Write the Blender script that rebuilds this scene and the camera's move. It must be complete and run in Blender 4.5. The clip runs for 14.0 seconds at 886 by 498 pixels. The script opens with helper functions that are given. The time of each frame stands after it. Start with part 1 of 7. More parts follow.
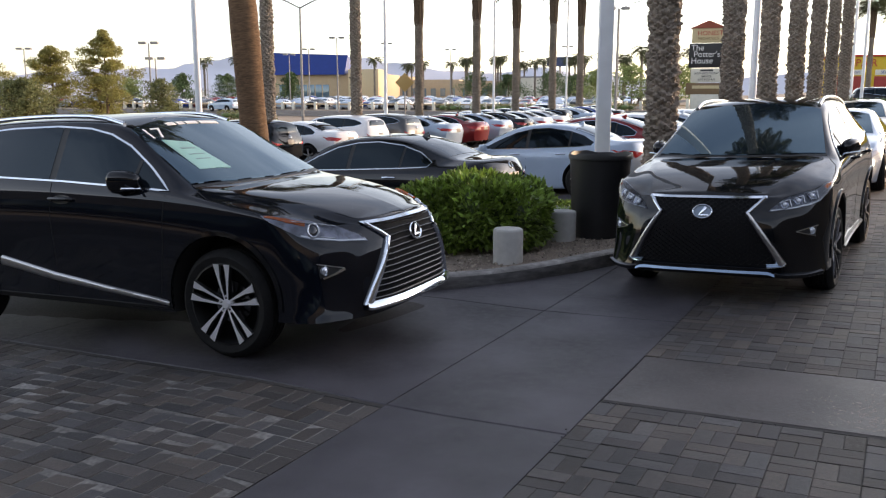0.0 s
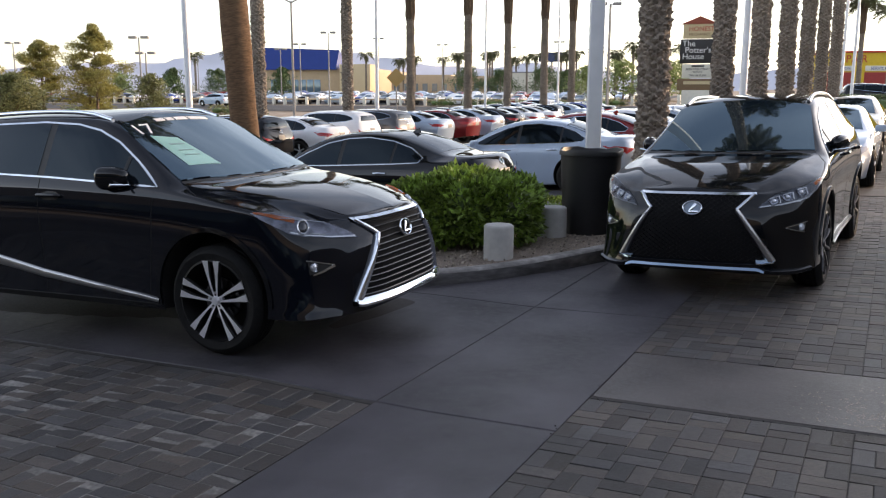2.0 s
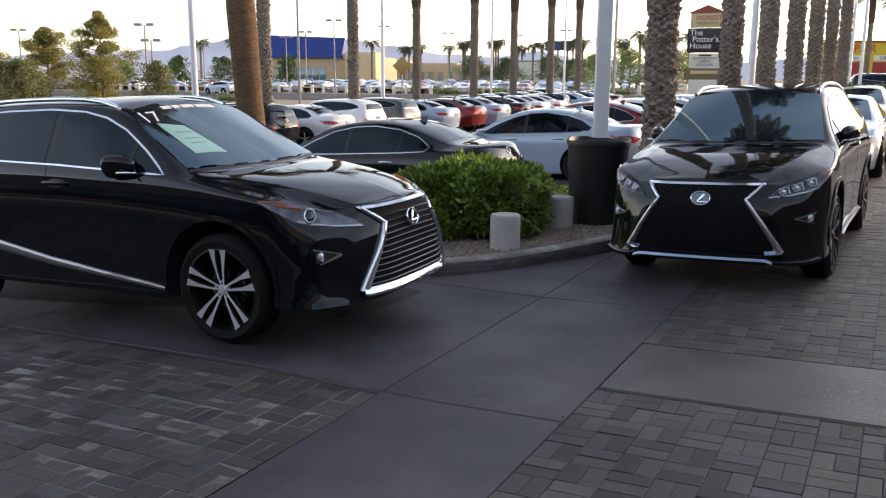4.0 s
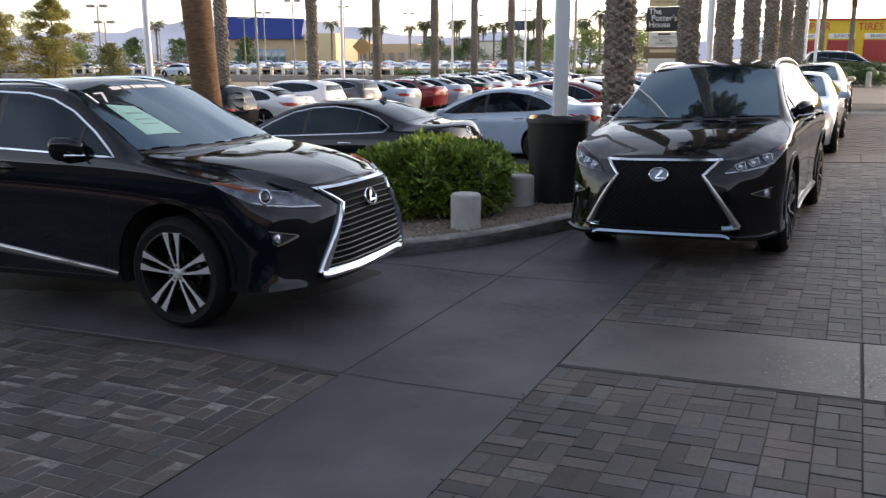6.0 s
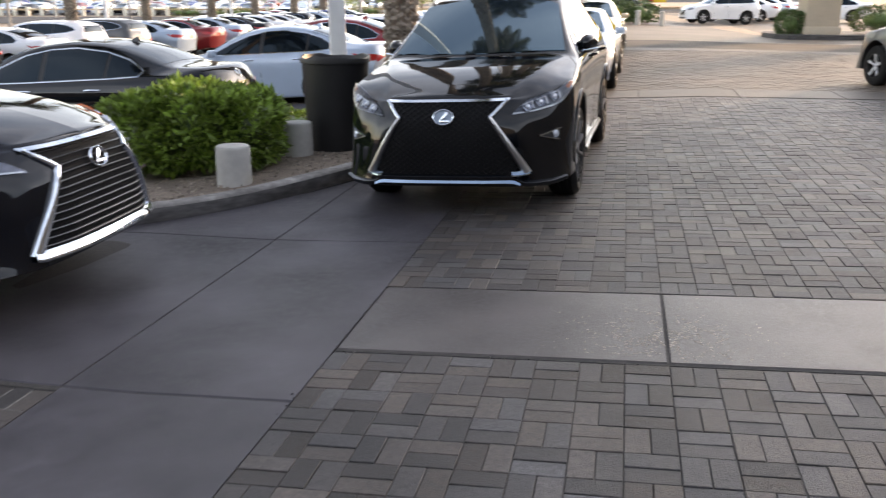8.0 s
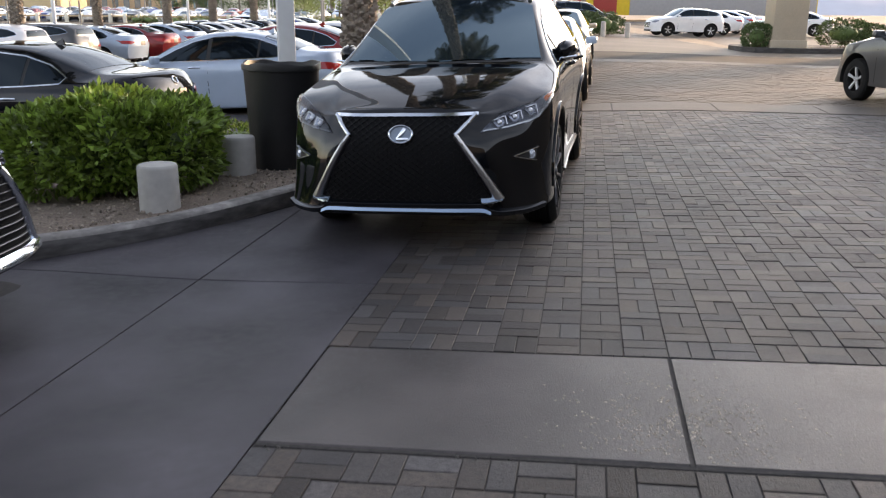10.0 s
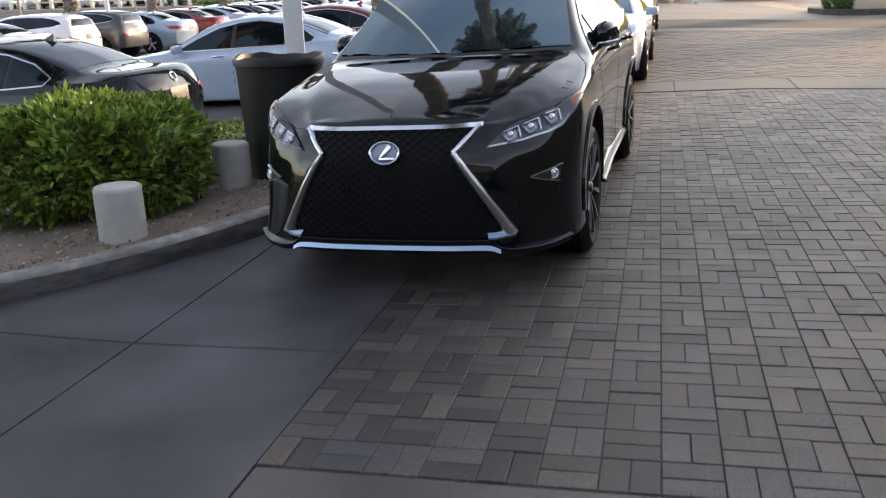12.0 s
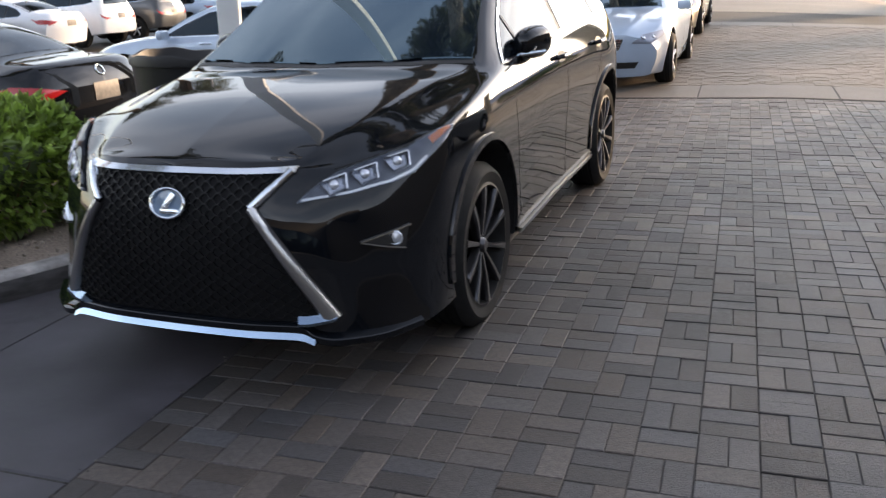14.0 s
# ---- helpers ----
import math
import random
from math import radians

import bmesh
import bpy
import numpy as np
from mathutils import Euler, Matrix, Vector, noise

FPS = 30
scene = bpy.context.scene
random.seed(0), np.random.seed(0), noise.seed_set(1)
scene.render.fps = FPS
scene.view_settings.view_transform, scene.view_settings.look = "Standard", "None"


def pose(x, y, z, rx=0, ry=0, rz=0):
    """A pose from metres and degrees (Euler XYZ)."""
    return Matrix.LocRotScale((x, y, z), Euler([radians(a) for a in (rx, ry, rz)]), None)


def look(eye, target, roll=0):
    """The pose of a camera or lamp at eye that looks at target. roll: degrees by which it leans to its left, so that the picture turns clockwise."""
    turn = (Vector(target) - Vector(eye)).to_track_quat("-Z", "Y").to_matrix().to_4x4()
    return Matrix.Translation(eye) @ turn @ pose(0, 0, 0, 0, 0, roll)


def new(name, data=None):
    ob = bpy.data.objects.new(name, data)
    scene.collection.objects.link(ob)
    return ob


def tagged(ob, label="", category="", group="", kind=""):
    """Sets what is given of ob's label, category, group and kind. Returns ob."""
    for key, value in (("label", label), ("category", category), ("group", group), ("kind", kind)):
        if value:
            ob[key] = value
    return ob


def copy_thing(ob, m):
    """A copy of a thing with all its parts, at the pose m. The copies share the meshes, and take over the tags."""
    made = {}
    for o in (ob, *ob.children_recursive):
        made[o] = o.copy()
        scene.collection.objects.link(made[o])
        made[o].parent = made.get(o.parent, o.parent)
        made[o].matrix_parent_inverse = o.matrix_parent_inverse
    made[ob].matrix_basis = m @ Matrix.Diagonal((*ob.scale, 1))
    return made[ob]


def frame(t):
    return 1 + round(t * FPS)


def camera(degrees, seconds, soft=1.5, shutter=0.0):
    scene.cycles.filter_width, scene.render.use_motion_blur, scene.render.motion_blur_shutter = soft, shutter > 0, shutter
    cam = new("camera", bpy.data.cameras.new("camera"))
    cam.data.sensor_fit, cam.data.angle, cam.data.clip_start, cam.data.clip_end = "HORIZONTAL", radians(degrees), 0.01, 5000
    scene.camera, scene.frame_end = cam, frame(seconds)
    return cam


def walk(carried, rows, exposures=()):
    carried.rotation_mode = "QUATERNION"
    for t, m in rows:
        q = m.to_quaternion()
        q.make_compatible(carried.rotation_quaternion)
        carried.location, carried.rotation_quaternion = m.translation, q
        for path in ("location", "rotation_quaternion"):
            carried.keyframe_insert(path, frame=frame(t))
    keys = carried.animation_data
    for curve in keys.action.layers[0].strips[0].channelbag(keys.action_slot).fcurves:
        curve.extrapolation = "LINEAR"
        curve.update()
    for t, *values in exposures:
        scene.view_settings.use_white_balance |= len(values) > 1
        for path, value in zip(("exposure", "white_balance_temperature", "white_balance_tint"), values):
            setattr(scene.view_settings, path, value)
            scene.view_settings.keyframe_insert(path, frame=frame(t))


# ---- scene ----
cam = camera(55.1, 14.0, 1.2, 0.5)
EXPOSURES = ((0, 0.55, 7150, 17), (6.0, 0.55, 7150, 17), (6.7, 0.67, 7300, 17), (7.05, 0.78, 7450, 18), (7.5, 1.28, 7700, 17), (8.2, 1.14, 7700, 17), (10.5, 0.89, 7450, 17), (12, 0.99, 7350, 16), (14, 1.16, 7300, 16))
PATH = [
    (0, (0.32, -0.307, 1.692), (-0.443, 1.506, 1.337), 0.0),
    (0.5, (0.328, -0.31, 1.693), (-0.444, 1.502, 1.342), 0.1),
    (1, (0.316, -0.302, 1.693), (-0.445, 1.512, 1.33), 0.2),
    (1.5, (0.328, -0.304, 1.7), (-0.437, 1.507, 1.332), 0.3),
    (2, (0.329, -0.297, 1.699), (-0.416, 1.523, 1.333), 0.1),
    (4.3, (0.305, -0.282, 1.7), (-0.448, 1.528, 1.302), 0.3),
    (4.5, (0.315, -0.284, 1.698), (-0.423, 1.531, 1.297), 0.1),
    (5, (0.317, -0.284, 1.696), (-0.411, 1.536, 1.299), -0.0),
    (5.5, (0.312, -0.28, 1.695), (-0.409, 1.543, 1.294), -0.1),
    (6, (0.323, -0.229, 1.676), (-0.349, 1.605, 1.242), -0.1),
    (6.5, (0.361, -0.021, 1.665), (-0.244, 1.825, 1.19), -0.1),
    (7, (0.447, 0.166, 1.647), (-0.03, 2.038, 1.129), 0.9),
    (7.5, (0.406, 0.344, 1.618), (0.026, 2.219, 1.034), 0.8),
    (8, (0.291, 0.604, 1.596), (0.081, 2.512, 1.033), -0.1),
    (8.2, (0.267, 0.691, 1.579), (0.107, 2.593, 0.982), -0.1),
    (10.3, (0.225, 1.806, 1.507), (0.099, 3.729, 0.971), 0.6),
    (10.5, (0.282, 1.954, 1.528), (0.11, 3.864, 0.959), 0.4),
    (11, (0.337, 2.197, 1.542), (0.176, 4.109, 0.978), 1.6),
    (11.5, (0.356, 2.523, 1.565), (0.17, 4.438, 1.02), 1.0),
    (12, (0.507, 2.854, 1.559), (0.221, 4.741, 0.961), -1.6),
    (12.5, (0.725, 3.18, 1.596), (0.391, 5.062, 1.017), -1.1),
    (12.8, (0.821, 3.439, 1.59), (0.51, 5.327, 1.014), -1.0),
    (13, (0.861, 3.589, 1.608), (0.651, 5.481, 1.003), -1.0),
    (13.5, (1.109, 3.919, 1.597), (0.716, 5.791, 1.018), -1.5),
    (14, (1.324, 4.233, 1.586), (0.888, 6.079, 0.955), -0.5),
]
walk(cam, [(t, look(eye, target, roll)) for t, eye, target, roll in PATH], EXPOSURES)

# ---- light ----
world = bpy.data.worlds.new("sky")
world.use_nodes = True
scene.world = world
wn = world.node_tree.nodes
sky = wn.new("ShaderNodeTexSky")
sky.sky_type = "NISHITA"
sky.sun_disc = False
sky.sun_elevation = radians(14)
sky.sun_rotation = radians(40)
sky.air_density, sky.dust_density, sky.ozone_density = 1.0, 0.6, 1.8
wl = world.node_tree.links
# thin high cloud over the whole sky
wco, wmap, wnoise, wramp, whsv, wmix = (wn.new("ShaderNode" + k) for k in ("TexCoord", "Mapping", "TexNoise", "MapRange", "HueSaturation", "Mix"))
wmap.inputs["Scale"].default_value = (1.6, 1.6, 4.5)
wnoise.inputs["Scale"].default_value, wnoise.inputs["Detail"].default_value, wnoise.inputs["Distortion"].default_value = 1.7, 7, 0.6
wramp.inputs["From Min"].default_value, wramp.inputs["From Max"].default_value = 0.33, 0.66
wramp.inputs["To Min"].default_value = 0.4
whsv.inputs["Saturation"].default_value = 0.5
wmix.data_type = "RGBA"
wl.new(wco.outputs["Generated"], wmap.inputs["Vector"])
wl.new(wmap.outputs[0], wnoise.inputs["Vector"])
wl.new(wnoise.outputs[0], wramp.inputs["Value"])
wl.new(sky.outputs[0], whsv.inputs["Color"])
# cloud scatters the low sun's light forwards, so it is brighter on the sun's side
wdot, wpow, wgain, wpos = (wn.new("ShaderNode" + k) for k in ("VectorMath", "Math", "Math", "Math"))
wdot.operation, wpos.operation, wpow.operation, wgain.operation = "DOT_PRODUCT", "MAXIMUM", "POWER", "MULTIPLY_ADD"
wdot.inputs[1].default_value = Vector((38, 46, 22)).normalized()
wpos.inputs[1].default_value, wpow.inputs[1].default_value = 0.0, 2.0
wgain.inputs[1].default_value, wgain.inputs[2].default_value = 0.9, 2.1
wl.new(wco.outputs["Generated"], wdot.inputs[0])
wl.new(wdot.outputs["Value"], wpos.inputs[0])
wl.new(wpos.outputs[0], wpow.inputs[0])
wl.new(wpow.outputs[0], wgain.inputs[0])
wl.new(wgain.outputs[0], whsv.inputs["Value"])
# the cloud thins out overhead, where the sky is blue
wsep, wthin, wmul = (wn.new("ShaderNode" + k) for k in ("SeparateXYZ", "MapRange", "Math"))
wthin.inputs["From Min"].default_value, wthin.inputs["From Max"].default_value = 0.2, 0.95
wthin.inputs["To Min"].default_value, wthin.inputs["To Max"].default_value = 1.0, 0.75
wmul.operation = "MULTIPLY"
wl.new(wco.outputs["Generated"], wsep.inputs[0])
wl.new(wsep.outputs[2], wthin.inputs["Value"])
wl.new(wramp.outputs[0], wmul.inputs[0])
wl.new(wthin.outputs[0], wmul.inputs[1])
wl.new(wmul.outputs[0], wmix.inputs[0])
wl.new(sky.outputs[0], wmix.inputs[6])
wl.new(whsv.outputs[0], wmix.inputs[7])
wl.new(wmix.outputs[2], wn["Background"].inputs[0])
wn["Background"].inputs[1].default_value = 0.15
sun_data = bpy.data.lights.new("sun", "SUN")
sun_data.energy, sun_data.angle, sun_data.color = 3.0, radians(5), (1.0, 0.72, 0.44)
sun = new("sun", sun_data)
sun.matrix_world = look((38, 46, 11), (0, 0, 0))


# ---- materials ----
def mat(name, colour, rough=0.6, metal=0.0, var=0.0, scale=4.0, bump=0.0, bump_scale=60.0, coat=0.0, var2=0.0, scale2=0.6, spec=0.5, stretch=None, per_object=0.0, island=0.0, rough_var=0.0, ior=1.5, trans=0.0, emit=None, coat_rough=0.03, tint=None, alt=None):
    """Principled material with noise at two scales, optional relief and piece-by-piece variation."""
    m = bpy.data.materials.new(name)
    m.use_nodes = True
    n, l = m.node_tree.nodes, m.node_tree.links
    b = n["Principled BSDF"]
    b.inputs["Roughness"].default_value = rough
    b.inputs["Metallic"].default_value = metal
    b.inputs["Specular IOR Level"].default_value = spec
    b.inputs["IOR"].default_value = ior
    if tint:
        b.inputs["Specular Tint"].default_value = (*tint, 1)
    b.inputs["Coat Weight"].default_value = coat
    b.inputs["Coat Roughness"].default_value = coat_rough
    if emit:
        b.inputs["Emission Color"].default_value = (*emit[0], 1)
        b.inputs["Emission Strength"].default_value = emit[1]
    co = n.new("ShaderNodeTexCoord")
    src = co.outputs["Object"]
    if stretch:
        mp = n.new("ShaderNodeMapping")
        mp.inputs["Scale"].default_value = stretch
        l.new(src, mp.inputs["Vector"])
        src = mp.outputs[0]
    col = None

    def mul(a, fac_socket, amount):
        mr = n.new("ShaderNodeMapRange")
        mr.inputs["To Min"].default_value = 1 - amount
        mr.inputs["To Max"].default_value = 1 + amount
        l.new(fac_socket, mr.inputs["Value"])
        mx = n.new("ShaderNodeMix")
        mx.data_type, mx.blend_type = "RGBA", "MULTIPLY"
        mx.inputs[0].default_value = 1
        l.new(mr.outputs[0], mx.inputs[7])
        if a is None:
            mx.inputs[6].default_value = (*colour, 1)
        else:
            l.new(a, mx.inputs[6])
        return mx.outputs[2]

    for amount, sc in ((var, scale), (var2, scale2)):
        if amount:
            t = n.new("ShaderNodeTexNoise")
            t.inputs["Scale"].default_value = sc
            t.inputs["Detail"].default_value = 6
            l.new(src, t.inputs["Vector"])
            ramp = n.new("ShaderNodeMapRange")
            ramp.inputs["From Min"].default_value, ramp.inputs["From Max"].default_value = 0.3, 0.7
            l.new(t.outputs[0], ramp.inputs["Value"])
            col = mul(col, ramp.outputs[0], amount)
            if rough_var and sc == scale:
                rr = n.new("ShaderNodeMapRange")
                rr.inputs["To Min"].default_value, rr.inputs["To Max"].default_value = rough - rough_var, rough + rough_var
                l.new(ramp.outputs[0], rr.inputs["Value"])
                l.new(rr.outputs[0], b.inputs["Roughness"])
    if alt:
        # a second tone for some of the pieces
        rnd = n.new("ShaderNodeObjectInfo").outputs["Random"] if per_object else n.new("ShaderNodeNewGeometry").outputs["Random Per Island"]
        wob, fr = n.new("ShaderNodeMath"), n.new("ShaderNodeMath")
        wob.operation, fr.operation = "MULTIPLY", "FRACT"
        wob.inputs[1].default_value = 7.31
        l.new(rnd, wob.inputs[0])
        l.new(wob.outputs[0], fr.inputs[0])
        mx = n.new("ShaderNodeMix")
        mx.data_type, mx.blend_type = "RGBA", "MULTIPLY"
        l.new(fr.outputs[0], mx.inputs[0])
        mx.inputs[7].default_value = (*[a / c for a, c in zip(alt, colour)], 1)
        l.new(col, mx.inputs[6])
        col = mx.outputs[2]
    if per_object:
        col = mul(col, n.new("ShaderNodeObjectInfo").outputs["Random"], per_object)
    if island:
        col = mul(col, n.new("ShaderNodeNewGeometry").outputs["Random Per Island"], island)
    if col is None:
        b.inputs["Base Color"].default_value = (*colour, 1)
    else:
        l.new(col, b.inputs["Base Color"])
    if trans:
        tr, ms = n.new("ShaderNodeBsdfTranslucent"), n.new("ShaderNodeMixShader")
        ms.inputs[0].default_value = trans
        if col is None:
            tr.inputs[0].default_value = (*colour, 1)
        else:
            l.new(col, tr.inputs[0])
        l.new(b.outputs[0], ms.inputs[1])
        l.new(tr.outputs[0], ms.inputs[2])
        l.new(ms.outputs[0], n["Material Output"].inputs[0])
    if bump:
        t = n.new("ShaderNodeTexNoise")
        t.inputs["Scale"].default_value = bump_scale
        t.inputs["Detail"].default_value = 5
        l.new(src, t.inputs["Vector"])
        bp = n.new("ShaderNodeBump")
        bp.inputs["Strength"].default_value = bump
        bp.inputs["Distance"].default_value = 0.02
        l.new(t.outputs[0], bp.inputs["Height"])
        l.new(bp.outputs[0], b.inputs["Normal"])
    return m


def paint(name, colour, metal=0.0, rough=0.35, spec=0.1):
    return mat(name, colour, rough, metal, var=0.05, scale=3.0, coat=1.0, coat_rough=0.04, spec=spec)


M_ASPHALT = mat("asphalt", (0.05, 0.05, 0.052), 0.85, var=0.25, scale=40, var2=0.2, scale2=0.4, bump=0.3, bump_scale=150)
M_LOT = mat("lot_asphalt", (0.075, 0.075, 0.078), 0.85, var=0.2, scale=20, var2=0.25, scale2=0.25)
M_CONC = mat("dark_concrete", (0.063, 0.058, 0.066), 0.6, var=0.25, scale=18, var2=0.5, scale2=1.3, bump=0.12, bump_scale=220, rough_var=0.1)
M_BAND = mat("band_concrete", (0.08, 0.07, 0.066), 0.48, var=0.25, scale=45, var2=0.35, scale2=1.6, bump=0.15, bump_scale=130, rough_var=0.12)
M_BAND_FAR = mat("far_band_concrete", (0.085, 0.068, 0.054), 0.62, var=0.2, scale=45, var2=0.2, scale2=1.2, bump=0.15, bump_scale=120)
# scuffed kerb concrete; the unlit face's darkness is put into the colour too
M_KERB_DARK = mat("dark_scuffed_concrete", (0.075, 0.071, 0.07), 0.75, var=0.35, scale=9, var2=0.5, scale2=2.5, bump=0.2, bump_scale=80, stretch=(1, 1, 4))
# drive pavers: tan, with the warm sunlight on them put into the colour
M_PAVER_SUNNY = mat("sunlit_tan_paver", (0.125, 0.097, 0.072), 0.65, var=0.3, scale=55, var2=0.3, scale2=0.5, bump=0.2, bump_scale=120, island=0.08)
M_OPEN = mat("open_joint", (0.012, 0.011, 0.01), 0.9, var=0.3, scale=20)
M_JOINT = mat("joint", (0.05, 0.045, 0.041), 0.9, var=0.4, scale=50, var2=0.5, scale2=0.5)
M_SAND = mat("joint_sand", (0.19, 0.178, 0.165), 0.9, var=0.35, scale=40, var2=0.5, scale2=1.0)
M_PAVER = mat("paver", (0.076, 0.062, 0.053), 0.6, var=0.4, scale=40, var2=0.45, scale2=0.9, bump=0.25, bump_scale=130, island=0.45, rough_var=0.12, alt=(0.058, 0.056, 0.058), spec=0.4)
M_PAVER_P = mat("paver_piece", (0.076, 0.062, 0.053), 0.6, var=0.4, scale=40, var2=0.2, scale2=0.9, bump=0.25, bump_scale=130, per_object=0.37, rough_var=0.12, alt=(0.058, 0.056, 0.058), spec=0.4)
M_KERB = mat("kerb_concrete", (0.27, 0.255, 0.24), 0.8, var=0.3, scale=14, var2=0.5, scale2=2.2, bump=0.3, bump_scale=90)
M_BOLLARD = mat("bollard_concrete", (0.5, 0.49, 0.46), 0.75, var=0.08, scale=14, var2=0.1, scale2=3, bump=0.15, bump_scale=120)
M_SOIL = mat("gravel_soil", (0.24, 0.19, 0.15), 0.95, var=0.4, scale=60, var2=0.2, scale2=3, bump=0.8, bump_scale=80)
M_DESERT = mat("desert_soil", (0.36, 0.28, 0.21), 0.95, var=0.15, scale=3, var2=0.15, scale2=0.1)
M_LEAF = mat("leaf", (0.17, 0.26, 0.045), 0.45, island=0.65, var=0.35, scale=4, trans=0.3)
# leaves of dark plants, and the cores that stand for shade inside shrubs
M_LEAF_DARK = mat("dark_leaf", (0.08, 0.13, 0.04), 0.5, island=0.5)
M_TREE = mat("tree_leaf", (0.28, 0.26, 0.085), 0.7, island=0.5, trans=0.5)
M_FROND = mat("frond", (0.09, 0.1, 0.04), 0.55, island=0.4, trans=0.25)
M_TWIG = mat("twig", (0.12, 0.08, 0.05), 0.9)
M_TRUNK = mat("palm_bark", (0.25, 0.21, 0.172), 0.95, var=0.4, scale=14, var2=0.2, scale2=2, bump=0.6, bump_scale=40)
M_TRUNK_B = mat("brown_palm_bark", (0.17, 0.1, 0.055), 0.95, var=0.35, scale=10, var2=0.15, scale2=2, bump=0.6, bump_scale=30, stretch=(1, 1, 5))
M_POLE = mat("white_pole", (0.84, 0.86, 0.89), 0.4, var=0.04, scale=5)
M_GREYPOLE = mat("grey_pole", (0.28, 0.27, 0.26), 0.6, var=0.1)
M_POT = mat("black_plastic", (0.012, 0.012, 0.013), 0.5, var=0.15, scale=8, bump=0.1)
M_BLACK = paint("black_paint", (0.0045, 0.0055, 0.0075), spec=0.0)
M_BLUEBLACK = paint("blue_black_paint", (0.0045, 0.006, 0.0105), spec=0.0)
M_GREYP = paint("grey_paint", (0.09, 0.095, 0.1), 0.5)
M_WHITE = paint("white_paint", (0.82, 0.83, 0.85))
M_SILVER = paint("silver_paint", (0.4, 0.5, 0.63), 0.15)
M_BLUEP = paint("blue_paint", (0.02, 0.05, 0.25), 0.2)
M_RED = paint("red_paint", (0.2, 0.012, 0.015), 0.2)
M_CREAM = paint("cream_paint", (0.5, 0.42, 0.3), 0.2)
M_GLASS = mat("tinted_glass", (0.004, 0.006, 0.009), 0.02, ior=1.45, tint=(0.6, 0.85, 1.0))
M_WIND = mat("windscreen_glass", (0.008, 0.013, 0.02), 0.015, ior=2.5, tint=(0.58, 0.86, 1.0))
M_CHROME = mat("chrome", (0.84, 0.89, 0.95), 0.14, 1.0)
M_DCHROME = mat("dark_chrome", (0.2, 0.2, 0.21), 0.2, 1.0)
M_RIM = mat("machined_alloy", (0.85, 0.85, 0.87), 0.3, 0.4, var=0.05, scale=20)
M_RIMD = mat("dark_alloy", (0.1, 0.1, 0.105), 0.3, 0.9)
M_BARREL = mat("wheel_barrel", (0.02, 0.02, 0.02), 0.5, 0.5)
M_TYRE = mat("tyre_rubber", (0.014, 0.014, 0.014), 0.75, var=0.2, scale=30, spec=0.2)
M_TRIM = mat("black_trim", (0.012, 0.012, 0.012), 0.45)
M_MESH = mat("grille_plastic", (0.014, 0.014, 0.015), 0.6, spec=0.04)
M_MESHBAR = mat("grille_bar", (0.01, 0.01, 0.011), 0.45, spec=0.22)
M_SEAM = mat("seam", (0.002, 0.002, 0.002), 0.9)
M_LENS = mat("lamp_lens", (0.66, 0.7, 0.76), 0.2, 0.6, coat=1.0)
M_LENS_DARK = mat("projector_glass", (0.02, 0.022, 0.028), 0.05, 0.0, coat=1.0)
M_HOUSING = mat("lamp_housing", (0.2, 0.22, 0.27), 0.3, 0.6)
M_HOUSING_DARK = mat("dark_lamp_housing", (0.075, 0.088, 0.115), 0.3, 0.6, var=0.4, scale=14)
M_BOWL = mat("reflector_bowl", (0.34, 0.37, 0.43), 0.22, 0.75, var=0.45, scale=35)
# chrome with the blue of the reflected sky put into its colour
M_SKYCHROME = mat("sky_tinted_chrome", (0.36, 0.47, 0.6), 0.16, 1.0)
M_HOUSING_PALE = mat("pale_lamp_housing", (0.2, 0.215, 0.27), 0.3, 0.5, var=0.5, scale=16)
M_SATIN = mat("satin_metal", (0.5, 0.5, 0.5), 0.28, 1.0)
M_COVER = bpy.data.materials.new("clear_cover")
M_COVER.use_nodes = True
_n, _l = M_COVER.node_tree.nodes, M_COVER.node_tree.links
_n.remove(_n["Principled BSDF"])
_f, _t, _g, _x = (_n.new("ShaderNode" + k) for k in ("Fresnel", "BsdfTransparent", "BsdfGlossy", "MixShader"))
_f.inputs["IOR"].default_value, _g.inputs["Roughness"].default_value = 1.5, 0.03
for _a, _b in ((_f.outputs[0], _x.inputs[0]), (_t.outputs[0], _x.inputs[1]), (_g.outputs[0], _x.inputs[2]), (_x.outputs[0], _n["Material Output"].inputs[0])):
    _l.new(_a, _b)
M_AMBER = mat("amber_lens", (0.55, 0.13, 0.03), 0.2, coat=1.0)
M_TAIL = mat("red_lens", (0.42, 0.015, 0.015), 0.15, coat=1.0)
M_PLATE = mat("plate", (0.1, 0.1, 0.105), 0.5, var=0.3, scale=25)
M_PAPER = mat("teal_paper", (0.28, 0.55, 0.5), 0.6, coat=1.0)
M_WHITEINK = mat("white_ink", (0.8, 0.8, 0.8), 0.6)
M_INTERIOR = mat("under_body", (0.01, 0.01, 0.01), 0.9)


